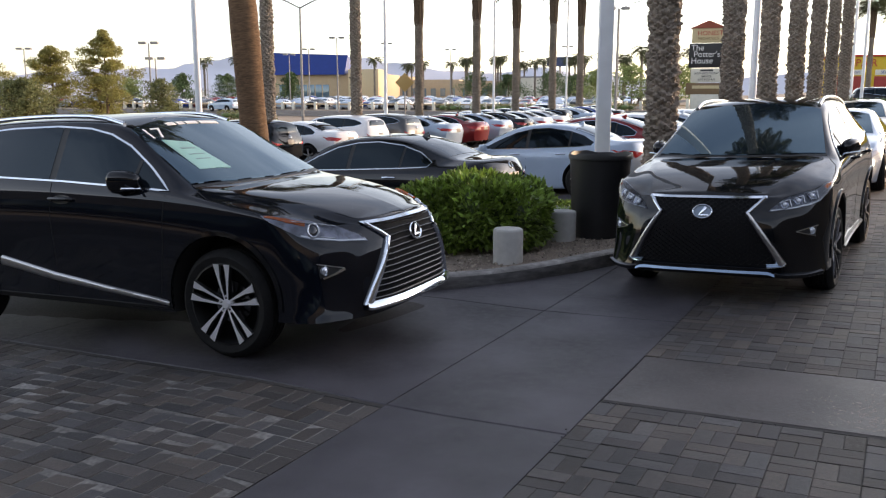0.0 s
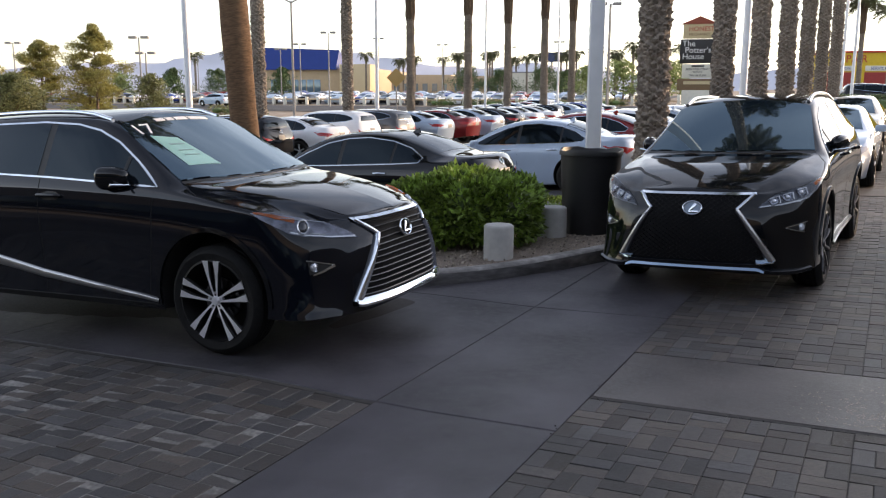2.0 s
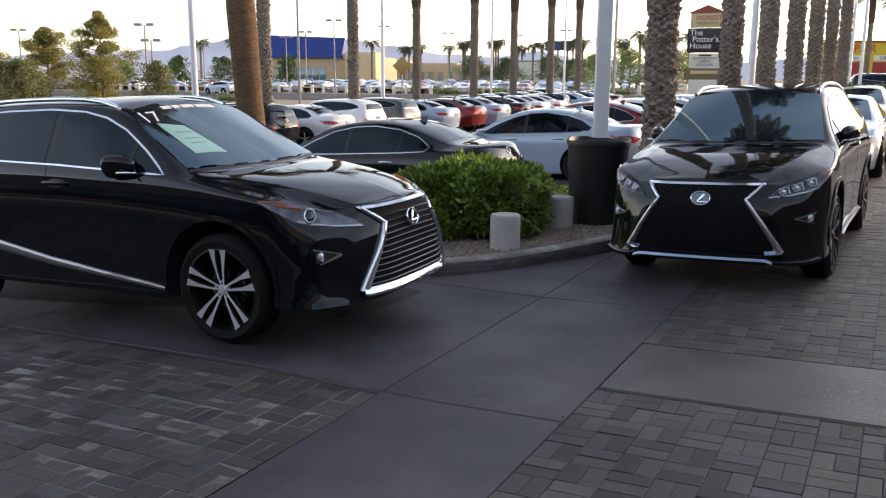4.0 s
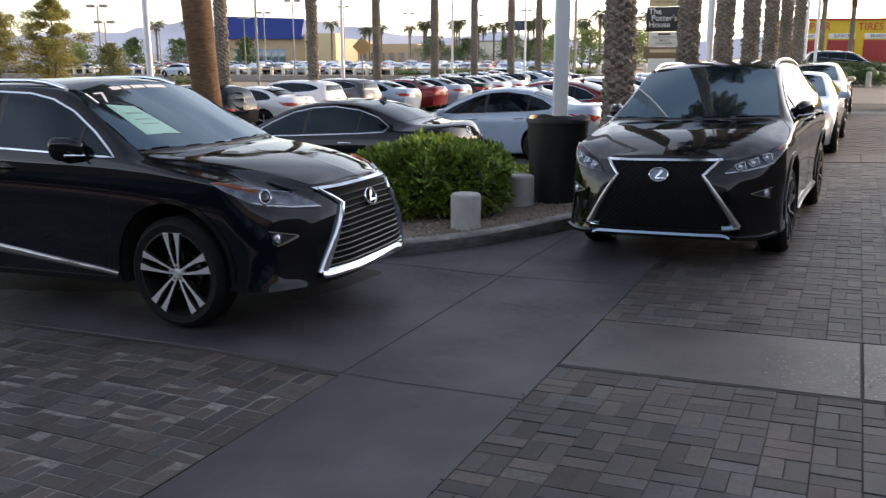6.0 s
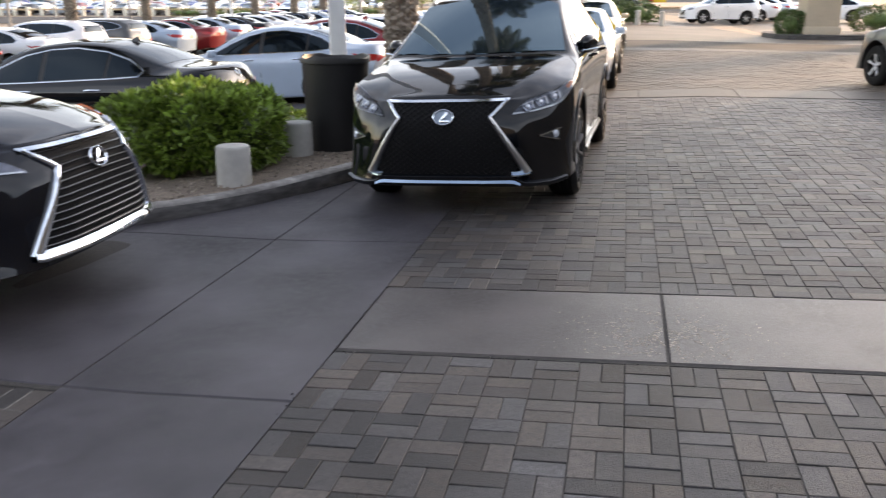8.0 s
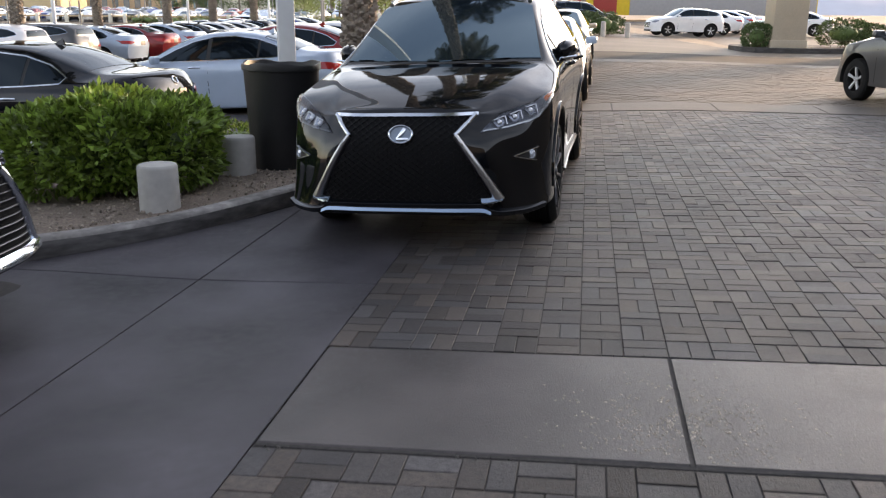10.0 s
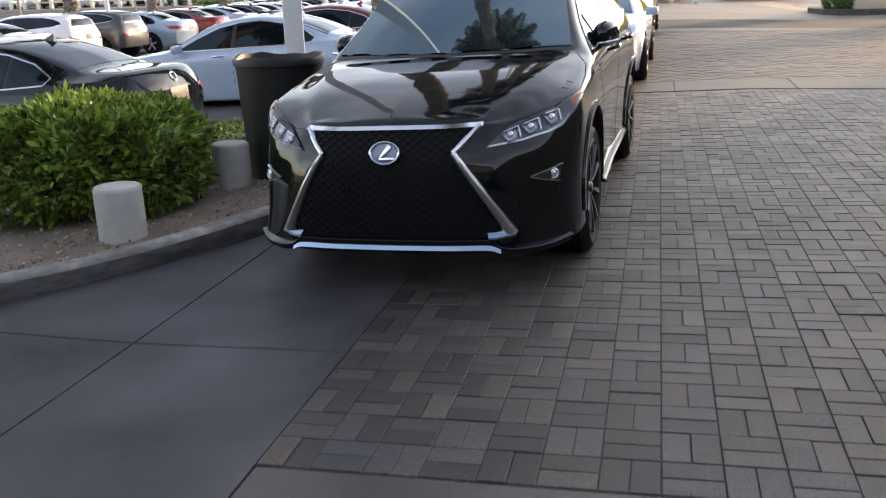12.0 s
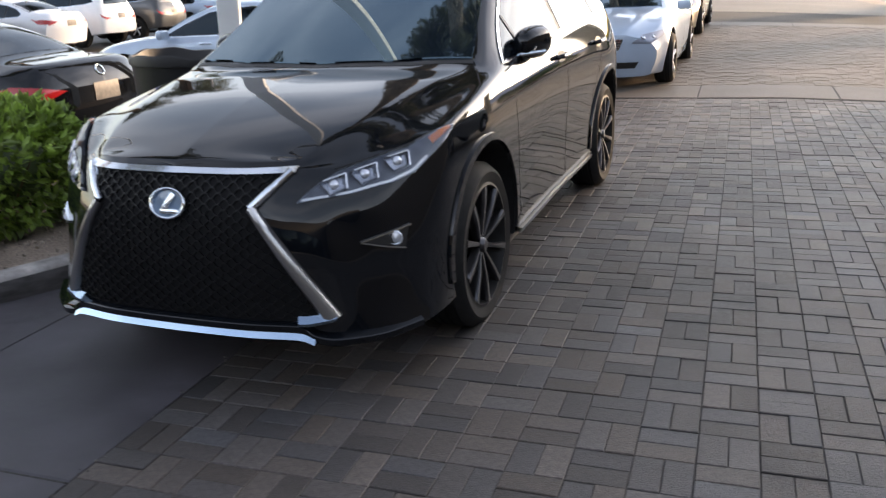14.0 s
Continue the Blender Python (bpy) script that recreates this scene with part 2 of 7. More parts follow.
# ---- mesh helpers ----
def to_mesh(bm, name, materials, smooth=True, angle=0.6):
    me = bpy.data.meshes.new(name)
    sn = bm.verts.layers.float_vector.get("skin_normal")
    if sn:
        bm.normal_update()
        for f in bm.faces:
            if sum((v[sn] for v in f.verts), Vector()).dot(f.normal) < 0:
                f.normal_flip()
    else:
        bmesh.ops.recalc_face_normals(bm, faces=bm.faces[:])
    bm.to_mesh(me)
    bm.free()
    vn = me.attributes.get("skin_normal")
    for m in materials if isinstance(materials, (list, tuple)) else [materials]:
        me.materials.append(m)
    if smooth:
        me.shade_smooth()
        if vn:
            arr = np.zeros(len(me.vertices) * 3)
            vn.data.foreach_get("vector", arr)
            me.normals_split_custom_set_from_vertices(arr.reshape(-1, 3).tolist())
        else:
            me.set_sharp_from_angle(angle=angle)
    return me


def part(name, bm, material, parent, label="", smooth=True, at=None):
    ob = new(name, to_mesh(bm, name, material, smooth))
    ob.parent = parent
    if at is not None:
        ob.matrix_basis = at
    if label:
        tagged(ob, label)
    return ob


def share(name, me, parent, at, label=""):
    ob = new(name, me)
    ob.parent = parent
    ob.matrix_basis = at
    if label:
        tagged(ob, label)
    return ob


def thing(name, m, label, category, group=""):
    ob = new(name)
    ob.matrix_basis = m
    ob.empty_display_size = 0.2
    return tagged(ob, label, category, group)


def box(bm, sx, sy, sz, m=Matrix(), bevel=0.0):
    """A box centred on m's origin, optionally with bevelled edges."""
    r = bmesh.ops.create_cube(bm, size=1, matrix=m @ Matrix.Diagonal((sx, sy, sz, 1)))
    if bevel:
        es = list({e for v in r["verts"] for e in v.link_edges})
        bmesh.ops.bevel(bm, geom=es, offset=bevel, segments=2, profile=0.5, affect="EDGES")
    return bm


def lathe(bm, prof, n=32, m=Matrix(), close=False):
    """Turns a profile of (radius, height) round the z axis of m."""
    rings = []
    for r, z in prof:
        rings.append([bm.verts.new(m @ Vector((r * math.cos(2 * math.pi * i / n), r * math.sin(2 * math.pi * i / n), z))) for i in range(n)])
    pairs = list(zip(rings, rings[1:]))
    if close:
        pairs.append((rings[-1], rings[0]))
    for a, b in pairs:
        for i in range(n):
            bm.faces.new((a[i], a[(i + 1) % n], b[(i + 1) % n], b[i]))
    return rings


def tube(bm, pts, r, n=8, taper=1.0):
    """A round rod through the points."""
    rings = []
    for i, p in enumerate(pts):
        p = Vector(p)
        d = Vector(pts[min(i + 1, len(pts) - 1)]) - Vector(pts[max(i - 1, 0)])
        q = d.to_track_quat("Z", "Y")
        rr = r * (1 + (taper - 1) * i / (len(pts) - 1))
        rings.append([bm.verts.new(p + q @ Vector((rr * math.cos(2 * math.pi * k / n), rr * math.sin(2 * math.pi * k / n), 0))) for k in range(n)])
    for a, b in zip(rings, rings[1:]):
        for k in range(n):
            bm.faces.new((a[k], a[(k + 1) % n], b[(k + 1) % n], b[k]))
    bm.faces.new(rings[0])
    bm.faces.new(rings[-1])
    return bm


def writing(body, size, material, parent, m, name="lettering", depth=0.01):
    """Raised letters in the built-in font, centred on m's origin."""
    cu = bpy.data.curves.new(name, "FONT")
    cu.body, cu.size, cu.align_x, cu.align_y, cu.extrude = body, size, "CENTER", "CENTER", depth
    tmp = bpy.data.objects.new(name, cu)
    scene.collection.objects.link(tmp)
    me = bpy.data.meshes.new_from_object(tmp.evaluated_get(bpy.context.evaluated_depsgraph_get()))
    bpy.data.objects.remove(tmp)
    me.materials.clear()
    me.materials.append(material)
    ob = new(name, me)
    ob.parent = parent
    ob.matrix_basis = m
    return ob


def smooth01(a, b, x):
    u = min(1, max(0, (x - a) / (b - a)))
    return u * u * (3 - 2 * u)


def gz(x, y):
    """Height of the ground: a slope that falls to the west, and a far rise."""
    z = 0.04 * (max(-25.0, min(3.0, x)) - 0.9)
    # the lane's crown beside the island
    z += 0.055 * smooth01(-1.4, -3.0, x) * (1 - smooth01(-9, -14, x)) * smooth01(2.2, 3.9, y) * (1 - smooth01(6.2, 7.6, y))
    start = 15 + 30 * smooth01(-8, 3, -(x + 5))
    return z + (0.012 - 0.007 * smooth01(4, 10, x)) * min(max(0, y - start), 220)


def on_ground(x, y, head=0.0, dz=0.0):
    """A pose on the ground, tilted with its slope; head in degrees from +x."""
    e = 0.4
    n = Vector((-(gz(x + e, y) - gz(x - e, y)) / (2 * e), -(gz(x, y + e) - gz(x, y - e)) / (2 * e), 1)).normalized()
    f = Vector((math.cos(radians(head)), math.sin(radians(head)), 0))
    f = (f - n * f.dot(n)).normalized()
    s = n.cross(f)
    return Matrix.Translation((x, y, gz(x, y) + dz)) @ Matrix((f, s, n)).transposed().to_4x4()


def stand(x, y, head=0.0, dz=0.0):
    """An upright pose on the ground."""
    return pose(x, y, gz(x, y) + dz, 0, 0, head)


# ---- cars ----
from mathutils.bvhtree import BVHTree


def pchip(keys):
    """A smooth curve without overshoot through (x, value) keys."""
    xs, ys = np.array(sorted(keys)).T
    h, d = np.diff(xs), np.diff(ys) / np.diff(xs)
    s = np.zeros(len(xs))
    for i in range(1, len(xs) - 1):
        if d[i - 1] * d[i] > 0:
            s[i] = 2 * d[i - 1] * d[i] / (d[i - 1] + d[i])
    s[0], s[-1] = d[0], d[-1]

    def f(x):
        i = int(min(max(np.searchsorted(xs, x) - 1, 0), len(xs) - 2))
        t = min(1, max(0, (x - xs[i]) / h[i]))
        return float(ys[i] * (1 + 2 * t) * (1 - t) ** 2 + s[i] * h[i] * t * (1 - t) ** 2 + ys[i + 1] * t * t * (3 - 2 * t) + s[i + 1] * h[i] * t * t * (t - 1))

    return f


SUV = dict(
    nose=1.05, tail=-3.80, base=2.79, wheel=0.383, arch=0.462,
    # the body's lines from the middle of the nose round the side to the middle of the tail: (step, x, y, z)
    edge=[(0, 0.945, 0, 0.925), (1, 0.918, 0.3, 0.922), (2, 0.845, 0.487, 0.912), (3, 0.76, 0.62, 0.905), (4, 0.58, 0.81, 0.953), (5, 0.36, 0.918, 1.008), (6, 0, 0.915, 1.075), (7, -0.5, 0.895, 1.145), (8, -1.4, 0.885, 1.2), (9, -2.3, 0.885, 1.235), (10, -2.79, 0.875, 1.255), (11, -3.2, 0.84, 1.275), (12, -3.58, 0.68, 1.24), (13, -3.68, 0, 1.22)],
    upper=[(0, 1.0, 0, 0.81), (1, 0.99, 0.33, 0.795), (2, 0.935, 0.49, 0.79), (3, 0.86, 0.61, 0.795), (4, 0.69, 0.8, 0.825), (5, 0.42, 0.925, 0.9), (6, 0, 0.94, 0.985), (7, -0.5, 0.93, 1.045), (8, -1.4, 0.925, 1.095), (9, -2.3, 0.93, 1.12), (10, -2.79, 0.935, 1.13), (11, -3.2, 0.9, 1.13), (12, -3.64, 0.74, 1.08), (13, -3.76, 0, 1.06)],
    middle=[(0, 1.035, 0, 0.63), (1, 1.02, 0.33, 0.63), (2, 0.95, 0.55, 0.63), (3, 0.82, 0.71, 0.63), (4, 0.69, 0.845, 0.64), (5, 0.45, 0.935, 0.69), (6, 0, 0.955, 0.8), (7, -0.5, 0.945, 0.85), (8, -1.4, 0.94, 0.89), (9, -2.3, 0.948, 0.92), (10, -2.79, 0.96, 0.94), (11, -3.2, 0.935, 0.94), (12, -3.68, 0.78, 0.9), (13, -3.8, 0, 0.9)],
    lower=[(0, 1.045, 0, 0.42), (1, 1.03, 0.33, 0.415), (2, 0.925, 0.62, 0.4), (3, 0.83, 0.74, 0.4), (4, 0.71, 0.86, 0.4), (5, 0.47, 0.935, 0.43), (6, 0, 0.945, 0.5), (7, -0.5, 0.93, 0.54), (8, -1.4, 0.905, 0.56), (9, -2.3, 0.915, 0.58), (10, -2.79, 0.945, 0.62), (11, -3.2, 0.92, 0.62), (12, -3.68, 0.76, 0.6), (13, -3.8, 0, 0.6)],
    lip=[(0, 1.03, 0, 0.275), (1, 1.02, 0.33, 0.272), (2, 0.955, 0.6, 0.262), (3, 0.85, 0.78, 0.262), (4, 0.73, 0.895, 0.275), (5, 0.49, 0.94, 0.29), (6, 0, 0.93, 0.3), (7, -0.5, 0.925, 0.3), (8, -1.4, 0.905, 0.305), (9, -2.3, 0.91, 0.315), (10, -2.79, 0.92, 0.345), (11, -3.2, 0.9, 0.38), (12, -3.65, 0.74, 0.42), (13, -3.74, 0, 0.42)],
    crease=[(0, 0.93, 0, 0.934), (1, 0.895, 0.29, 0.944), (2, 0.82, 0.468, 0.942), (3, 0.7, 0.53, 0.984), (4, 0.54, 0.575, 1.037), (5, 0.32, 0.63, 1.088), (6, 0, 0.71, 1.138)],
    spine=[(0, 0.945, 0.927), (1, 0.915, 0.952), (2, 0.855, 0.977), (3, 0.735, 1.018), (4, 0.56, 1.067), (5, 0.33, 1.115), (6, 0, 1.157)],
    top=[(0, 1.157), (-0.12, 1.167), (-0.18, 1.177), (-0.26, 1.222), (-0.5, 1.362), (-0.75, 1.497), (-0.95, 1.602), (-1.08, 1.663), (-1.25, 1.7), (-1.6, 1.717), (-2.0, 1.72), (-2.4, 1.71), (-2.8, 1.685), (-3.2, 1.635), (-3.45, 1.58), (-3.55, 1.5), (-3.62, 1.37), (-3.68, 1.222)],
    y5=[(0, 0.71), (-0.2, 0.765), (-0.34, 0.79), (-0.7, 0.715), (-1.0, 0.655), (-1.25, 0.655), (-1.6, 0.662), (-2.0, 0.66), (-2.5, 0.645), (-3.0, 0.62), (-3.4, 0.595), (-3.68, 0.57)],
    z5=[(0, 1.138), (-0.2, 1.156), (-0.28, 1.168), (-0.35, 1.197), (-0.7, 1.408), (-1.0, 1.59), (-1.2, 1.642), (-1.4, 1.66), (-1.8, 1.672), (-2.3, 1.665), (-2.8, 1.63), (-3.2, 1.57), (-3.45, 1.5), (-3.55, 1.43), (-3.62, 1.32), (-3.68, 1.221)],
    door=[(-0.46, 1.158), (-0.7, 1.325), (-0.93, 1.468), (-1.13, 1.555), (-1.35, 1.602), (-1.7, 1.625), (-2.2, 1.618), (-2.7, 1.583), (-3.05, 1.52), (-3.28, 1.437), (-3.37, 1.355), (-3.1, 1.295), (-2.5, 1.262), (-1.5, 1.222), (-0.8, 1.18)],
    pillars=(-1.6, -2.58), rear=[(-0.55, 1.28), (0.55, 1.28), (0.5, 1.48), (-0.5, 1.48)],
    wind=[(-0.765, -0.345), (-0.4, -0.235), (0, -0.205), (0.4, -0.235), (0.765, -0.345), (0.63, -1.0), (0.3, -1.06), (0, -1.075), (-0.3, -1.06), (-0.63, -1.0)],
    lamp_r=[(0.42, 0.86), (0.74, 0.93), (0.8, 1.0), (0.78, 0.9), (0.66, 0.82)], plate_z=0.85, handle=1.06,
)
SEDAN = dict(
    nose=0.93, tail=-3.92, base=2.82, wheel=0.335, arch=0.39, sweep=0.42, rsweep=0.28,
    top=[(0.93, 0.72), (0.8, 0.79), (0.5, 0.86), (0.0, 0.935), (-0.4, 0.985), (-0.55, 1.01), (-0.9, 1.2), (-1.25, 1.35), (-1.6, 1.425), (-2.0, 1.445), (-2.4, 1.41), (-2.8, 1.30), (-3.15, 1.155), (-3.3, 1.1), (-3.6, 1.085), (-3.8, 1.07), (-3.87, 1.02), (-3.92, 0.86)],
    y5=[(0.93, 0.45), (0.5, 0.52), (-0.4, 0.64), (-0.6, 0.68), (-1.3, 0.6), (-2.0, 0.575), (-2.6, 0.58), (-3.2, 0.6), (-3.92, 0.58)],
    z5=[(0.93, 0.7), (0.8, 0.77), (0.5, 0.845), (0.0, 0.92), (-0.4, 0.965), (-0.55, 0.99), (-0.9, 1.14), (-1.25, 1.28), (-1.6, 1.35), (-2.0, 1.37), (-2.4, 1.34), (-2.8, 1.23), (-3.15, 1.1), (-3.3, 1.065), (-3.6, 1.055), (-3.8, 1.045), (-3.92, 0.85)],
    y4=[(0.93, 0.64), (0.6, 0.77), (0.0, 0.83), (-1.0, 0.85), (-2.5, 0.85), (-3.2, 0.82), (-3.92, 0.7)],
    z4=[(0.93, 0.64), (0.5, 0.79), (0.0, 0.87), (-0.5, 0.92), (-2.0, 0.955), (-3.0, 0.985), (-3.6, 0.98), (-3.92, 0.82)],
    y3=[(0.93, 0.78), (0.6, 0.87), (0.0, 0.915), (-1.4, 0.905), (-2.8, 0.92), (-3.5, 0.89), (-3.92, 0.76)],
    z3=[(0.93, 0.5), (0.0, 0.68), (-1.4, 0.7), (-2.8, 0.75), (-3.92, 0.65)],
    y2=[(0.93, 0.7), (0.5, 0.83), (-1.4, 0.87), (-2.8, 0.87), (-3.92, 0.7)],
    z2=[(0.93, 0.2), (0.0, 0.2), (-1.4, 0.2), (-2.8, 0.22), (-3.92, 0.32)],
    door=[(-0.68, 0.955), (-1.05, 1.14), (-1.4, 1.275), (-1.75, 1.335), (-2.1, 1.345), (-2.5, 1.29), (-2.8, 1.19), (-3.02, 1.06), (-2.98, 1.0), (-2.6, 0.985), (-1.6, 0.965)],
    pillars=(-1.68, -2.55), rear=None,
    wind=[(-0.68, -0.56), (-0.3, -0.5), (0.3, -0.5), (0.68, -0.56), (0.55, -1.3), (0.25, -1.38), (-0.25, -1.38), (-0.55, -1.3)],
    lamp_r=[(0.44, 0.84), (0.72, 0.9), (0.82, 0.92), (0.8, 0.8), (0.66, 0.76)], plate_z=0.72, handle=0.86,
)


def chaikin(p, times):
    for _ in range(times):
        q = [p[0]]
        for a, b in zip(p, p[1:]):
            q += [(0.75 * a[0] + 0.25 * b[0], 0.75 * a[1] + 0.25 * b[1]), (0.25 * a[0] + 0.75 * b[0], 0.25 * a[1] + 0.75 * b[1])]
        p = q + [p[-1]]
    return p


def shell(P, stations, fine):
    """The closed skin of a car's body, lofted along its length."""
    def eased(keys):
        """The curve through the keys with its kinks softened over a few centimetres."""
        f = pchip(keys)
        g = np.linspace(P["tail"], P["nose"], 500)
        v = np.array([f(x) for x in g])
        k = np.exp(-0.5 * (np.arange(-30, 31) * (g[1] - g[0]) / 0.055) ** 2)
        pad = np.concatenate([2 * v[0] - v[30:0:-1], v, 2 * v[-1] - v[-2:-32:-1]])
        w = np.convolve(pad, k / k.sum(), "valid")
        return lambda x: float(np.interp(x, g, w))

    c = {k: eased(P[k]) for k in ("top", "y5", "z5", "y4", "z4", "y3", "z3", "y2", "z2")}
    nose, tail = P["nose"], P["tail"]

    def bend(x, y, z):
        """How far the skin is swept back from the plane of its section."""
        wf = smooth01(0.1, nose, x) ** 1.2
        wr = smooth01(-(P["base"] + 0.25), tail, x)
        s = min(1, abs(y) / 0.94)
        dx = -P["sweep"] * wf * s ** 2.8 + P["rsweep"] * wr * s ** 2.4
        dx -= wf * (0.06 if z < 0.62 else 0.11) * ((z - 0.62) / 0.33) ** 2
        if x < tail + 0.5 and z < 0.7:
            dx += wr * 0.1 * (0.7 - z) / 0.4
        return dx

    bm = bmesh.new()
    rings = []
    u = np.linspace(0, 1, stations)
    xs = tail + (nose - tail) * (u - np.sin(4 * np.pi * u) * 0.012 - np.sin(2 * np.pi * u) * 0.075)
    for x in xs:
        y2, z2, y3, z3, y4, z4, y5, z5, zt = (c[k](x) for k in ("y2", "z2", "y3", "z3", "y4", "z4", "y5", "z5", "top"))
        ridge = 0.011 * smooth01(-0.42, 0.1, x) * (1 - 0.5 * smooth01(0.6, 1.1, x))
        ctrl = [(0, z2 - 0.04), (y2 - 0.1, z2 - 0.04), (y2 - 0.01, z2 - 0.02), (y2 + 0.01, z2 + 0.05), (0.5 * (y2 + y3) + 0.012, 0.55 * z2 + 0.45 * z3), (y3, z3), (0.35 * y3 + 0.65 * y4 + 0.015, 0.35 * z3 + 0.65 * z4), (y4 + 0.005, z4 - 0.012), (y4 - 0.02, z4 + 0.02), (0.55 * y4 + 0.45 * y5, 0.5 * z4 + 0.5 * z5), (y5 + 0.02, z5 - 0.01), (y5 - 0.06, z5 + 0.55 * (zt - z5) + ridge), (0.45 * y5, zt - 0.12 * (zt - z5) - ridge * 0.6), (0, zt)]
        sec = chaikin(ctrl, fine)
        ring = [(x + bend(x, y, z), y, z) for y, z in sec]
        left = [bm.verts.new(p) for p in ring]
        right = [left[0]] + [bm.verts.new((p[0], -p[1], p[2])) for p in ring[1:-1]] + [left[-1]]
        rings.append((left, right))
    for (l0, r0), (l1, r1) in zip(rings, rings[1:]):
        for i in range(len(l0) - 1):
            bm.faces.new((l0[i], l0[i + 1], l1[i + 1], l1[i]))
            bm.faces.new((r0[i + 1], r0[i], r1[i], r1[i + 1]))
    for (l, r), x, front in ((rings[0], xs[0], False), (rings[-1], xs[-1], True)):
        cols = 14
        grid = []
        for i in range(len(l)):
            if l[i] is r[i]:
                grid.append([l[i]] * (cols + 1))
                continue
            yy, zz = l[i].co.y, l[i].co.z
            grid.append([l[i]] + [bm.verts.new((x + bend(x, yy * (1 - 2 * k / cols), zz), yy * (1 - 2 * k / cols), zz)) for k in range(1, cols)] + [r[i]])
        for i in range(len(l) - 1):
            for k in range(cols):
                loop = [grid[i][k], grid[i + 1][k], grid[i + 1][k + 1], grid[i][k + 1]]
                f = [v for n, v in enumerate(loop) if v not in loop[:n]]
                if len(f) > 2:
                    bm.faces.new(f)
    bmesh.ops.recalc_face_normals(bm, faces=bm.faces[:])
    return bm


def wrapped_shell(P, dense):
    """The closed skin of a body whose lines run from the nose round the sides to the tail."""
    def line(keys):
        u = [k[0] for k in keys]
        fs = [pchip(list(zip(u, [k[i] for k in keys]))) for i in range(1, len(keys[0]))]
        return lambda t: Vector([f(t) for f in fs])

    low = [line(P[k]) for k in ("lip", "lower", "middle", "upper", "edge")]
    crease, spine = line(P["crease"]), line(P["spine"])
    top, y5, z5 = pchip(P["top"]), pchip(P["y5"]), pchip(P["z5"])

    def section(u):
        l1, l2, l3, l4, l5 = (f(u) for f in low)
        if u <= 6:
            q, t = crease(u), spine(u)
            t = Vector((t[0], 0, t[1]))
        else:
            x = l5.x
            q, t = Vector((x, y5(x) * min(1, max(0, 13 - u)), z5(x))), Vector((x, 0, top(x)))
        fade = min(1, u)
        l0 = Vector((l1.x - 0.05 * (1 - min(1, u / 5)), max(0, l1.y - 0.12 * fade), l1.z - 0.012))
        hood = 1 - smooth01(5.8, 6.6, u)
        mid = l5.lerp(q, 0.5) + Vector((0, 0, -0.012 * hood * min(1, u / 2.5)))
        ctrl = [Vector((l0.x - 0.02, 0, l0.z)), l0, l1, l1.lerp(l2, 0.12), l1.lerp(l2, 0.6), l2.lerp(l3, 0.35), l2.lerp(l3, 0.85), l3.lerp(l4, 0.3), l3.lerp(l4, 0.75), l4.lerp(l5, 0.4), l4.lerp(l5, 0.85), l5.lerp(mid, 0.12), mid]
        ctrl += [mid.lerp(q, 0.8), q.lerp(t, 0.05)]
        # the middle of the bonnet and the roof is crowned
        n = 4
        for k in range(1, n):
            f = k / n
            p = q.lerp(t, f)
            p.z = q.z + (t.z - q.z) * (1 - (1 - f) ** 2)
            ctrl.append(p)
        ctrl.append(t)
        for _ in range(2):
            c = [ctrl[0]]
            for a, b in zip(ctrl, ctrl[1:]):
                c += [a.lerp(b, 0.25), a.lerp(b, 0.75)]
            ctrl = c + [ctrl[-1]]
        return ctrl

    us = np.concatenate([np.linspace(0, 6, int(60 * dense))[:-1], np.linspace(6, 8, int(44 * dense))[:-1], np.linspace(8, 13, int(46 * dense))])
    grid = np.array([[tuple(p) for p in section(float(u))] for u in us])
    # a little smoothing along the length, away from the ends
    for _ in range(int(2 * dense)):
        grid[1:-1] = 0.5 * grid[1:-1] + 0.25 * (grid[:-2] + grid[2:])
    bm = bmesh.new()
    sides = []
    for s in (1, -1):
        rows = []
        for i, row in enumerate(grid):
            mid = i in (0, len(grid) - 1)
            rows.append([bm.verts.new((p[0], 0 if mid or k in (0, len(row) - 1) else s * max(0.0005, p[1]), p[2])) for k, p in enumerate(row)])
        for a, b in zip(rows, rows[1:]):
            for k in range(len(a) - 1):
                bm.faces.new((a[k], a[k + 1], b[k + 1], b[k]))
        sides.append(rows)
    bmesh.ops.remove_doubles(bm, verts=[v for v in bm.verts if v.co.y == 0], dist=1e-5)
    bmesh.ops.recalc_face_normals(bm, faces=bm.faces[:])
    return bm


def cut_arches(bm, P, name, materials, seg=40):
    """Cuts the four wheel housings out of the skin."""
    a = bpy.data.objects.new(name, to_mesh(bm, name, materials, False))
    cut = bmesh.new()
    for ax in (0, -P["base"]):
        for s in (1, -1):
            bmesh.ops.create_cone(cut, cap_ends=True, segments=seg, radius1=P["arch"], radius2=P["arch"], depth=0.6, matrix=pose(ax, s * 0.92, P["wheel"] + 0.02, 90))
    b = bpy.data.objects.new("cutter", to_mesh(cut, "cutter", materials[1:], False))
    for o in (a, b):
        scene.collection.objects.link(o)
    md = a.modifiers.new("cut", "BOOLEAN")
    md.operation, md.object, md.solver = "DIFFERENCE", b, "EXACT"
    md.material_mode = "TRANSFER"
    me = bpy.data.meshes.new_from_object(a.evaluated_get(bpy.context.evaluated_depsgraph_get()))
    bpy.data.objects.remove(a)
    bpy.data.objects.remove(b)
    me.name = name
    me.shade_smooth()
    me.set_sharp_from_angle(angle=0.55)
    return me


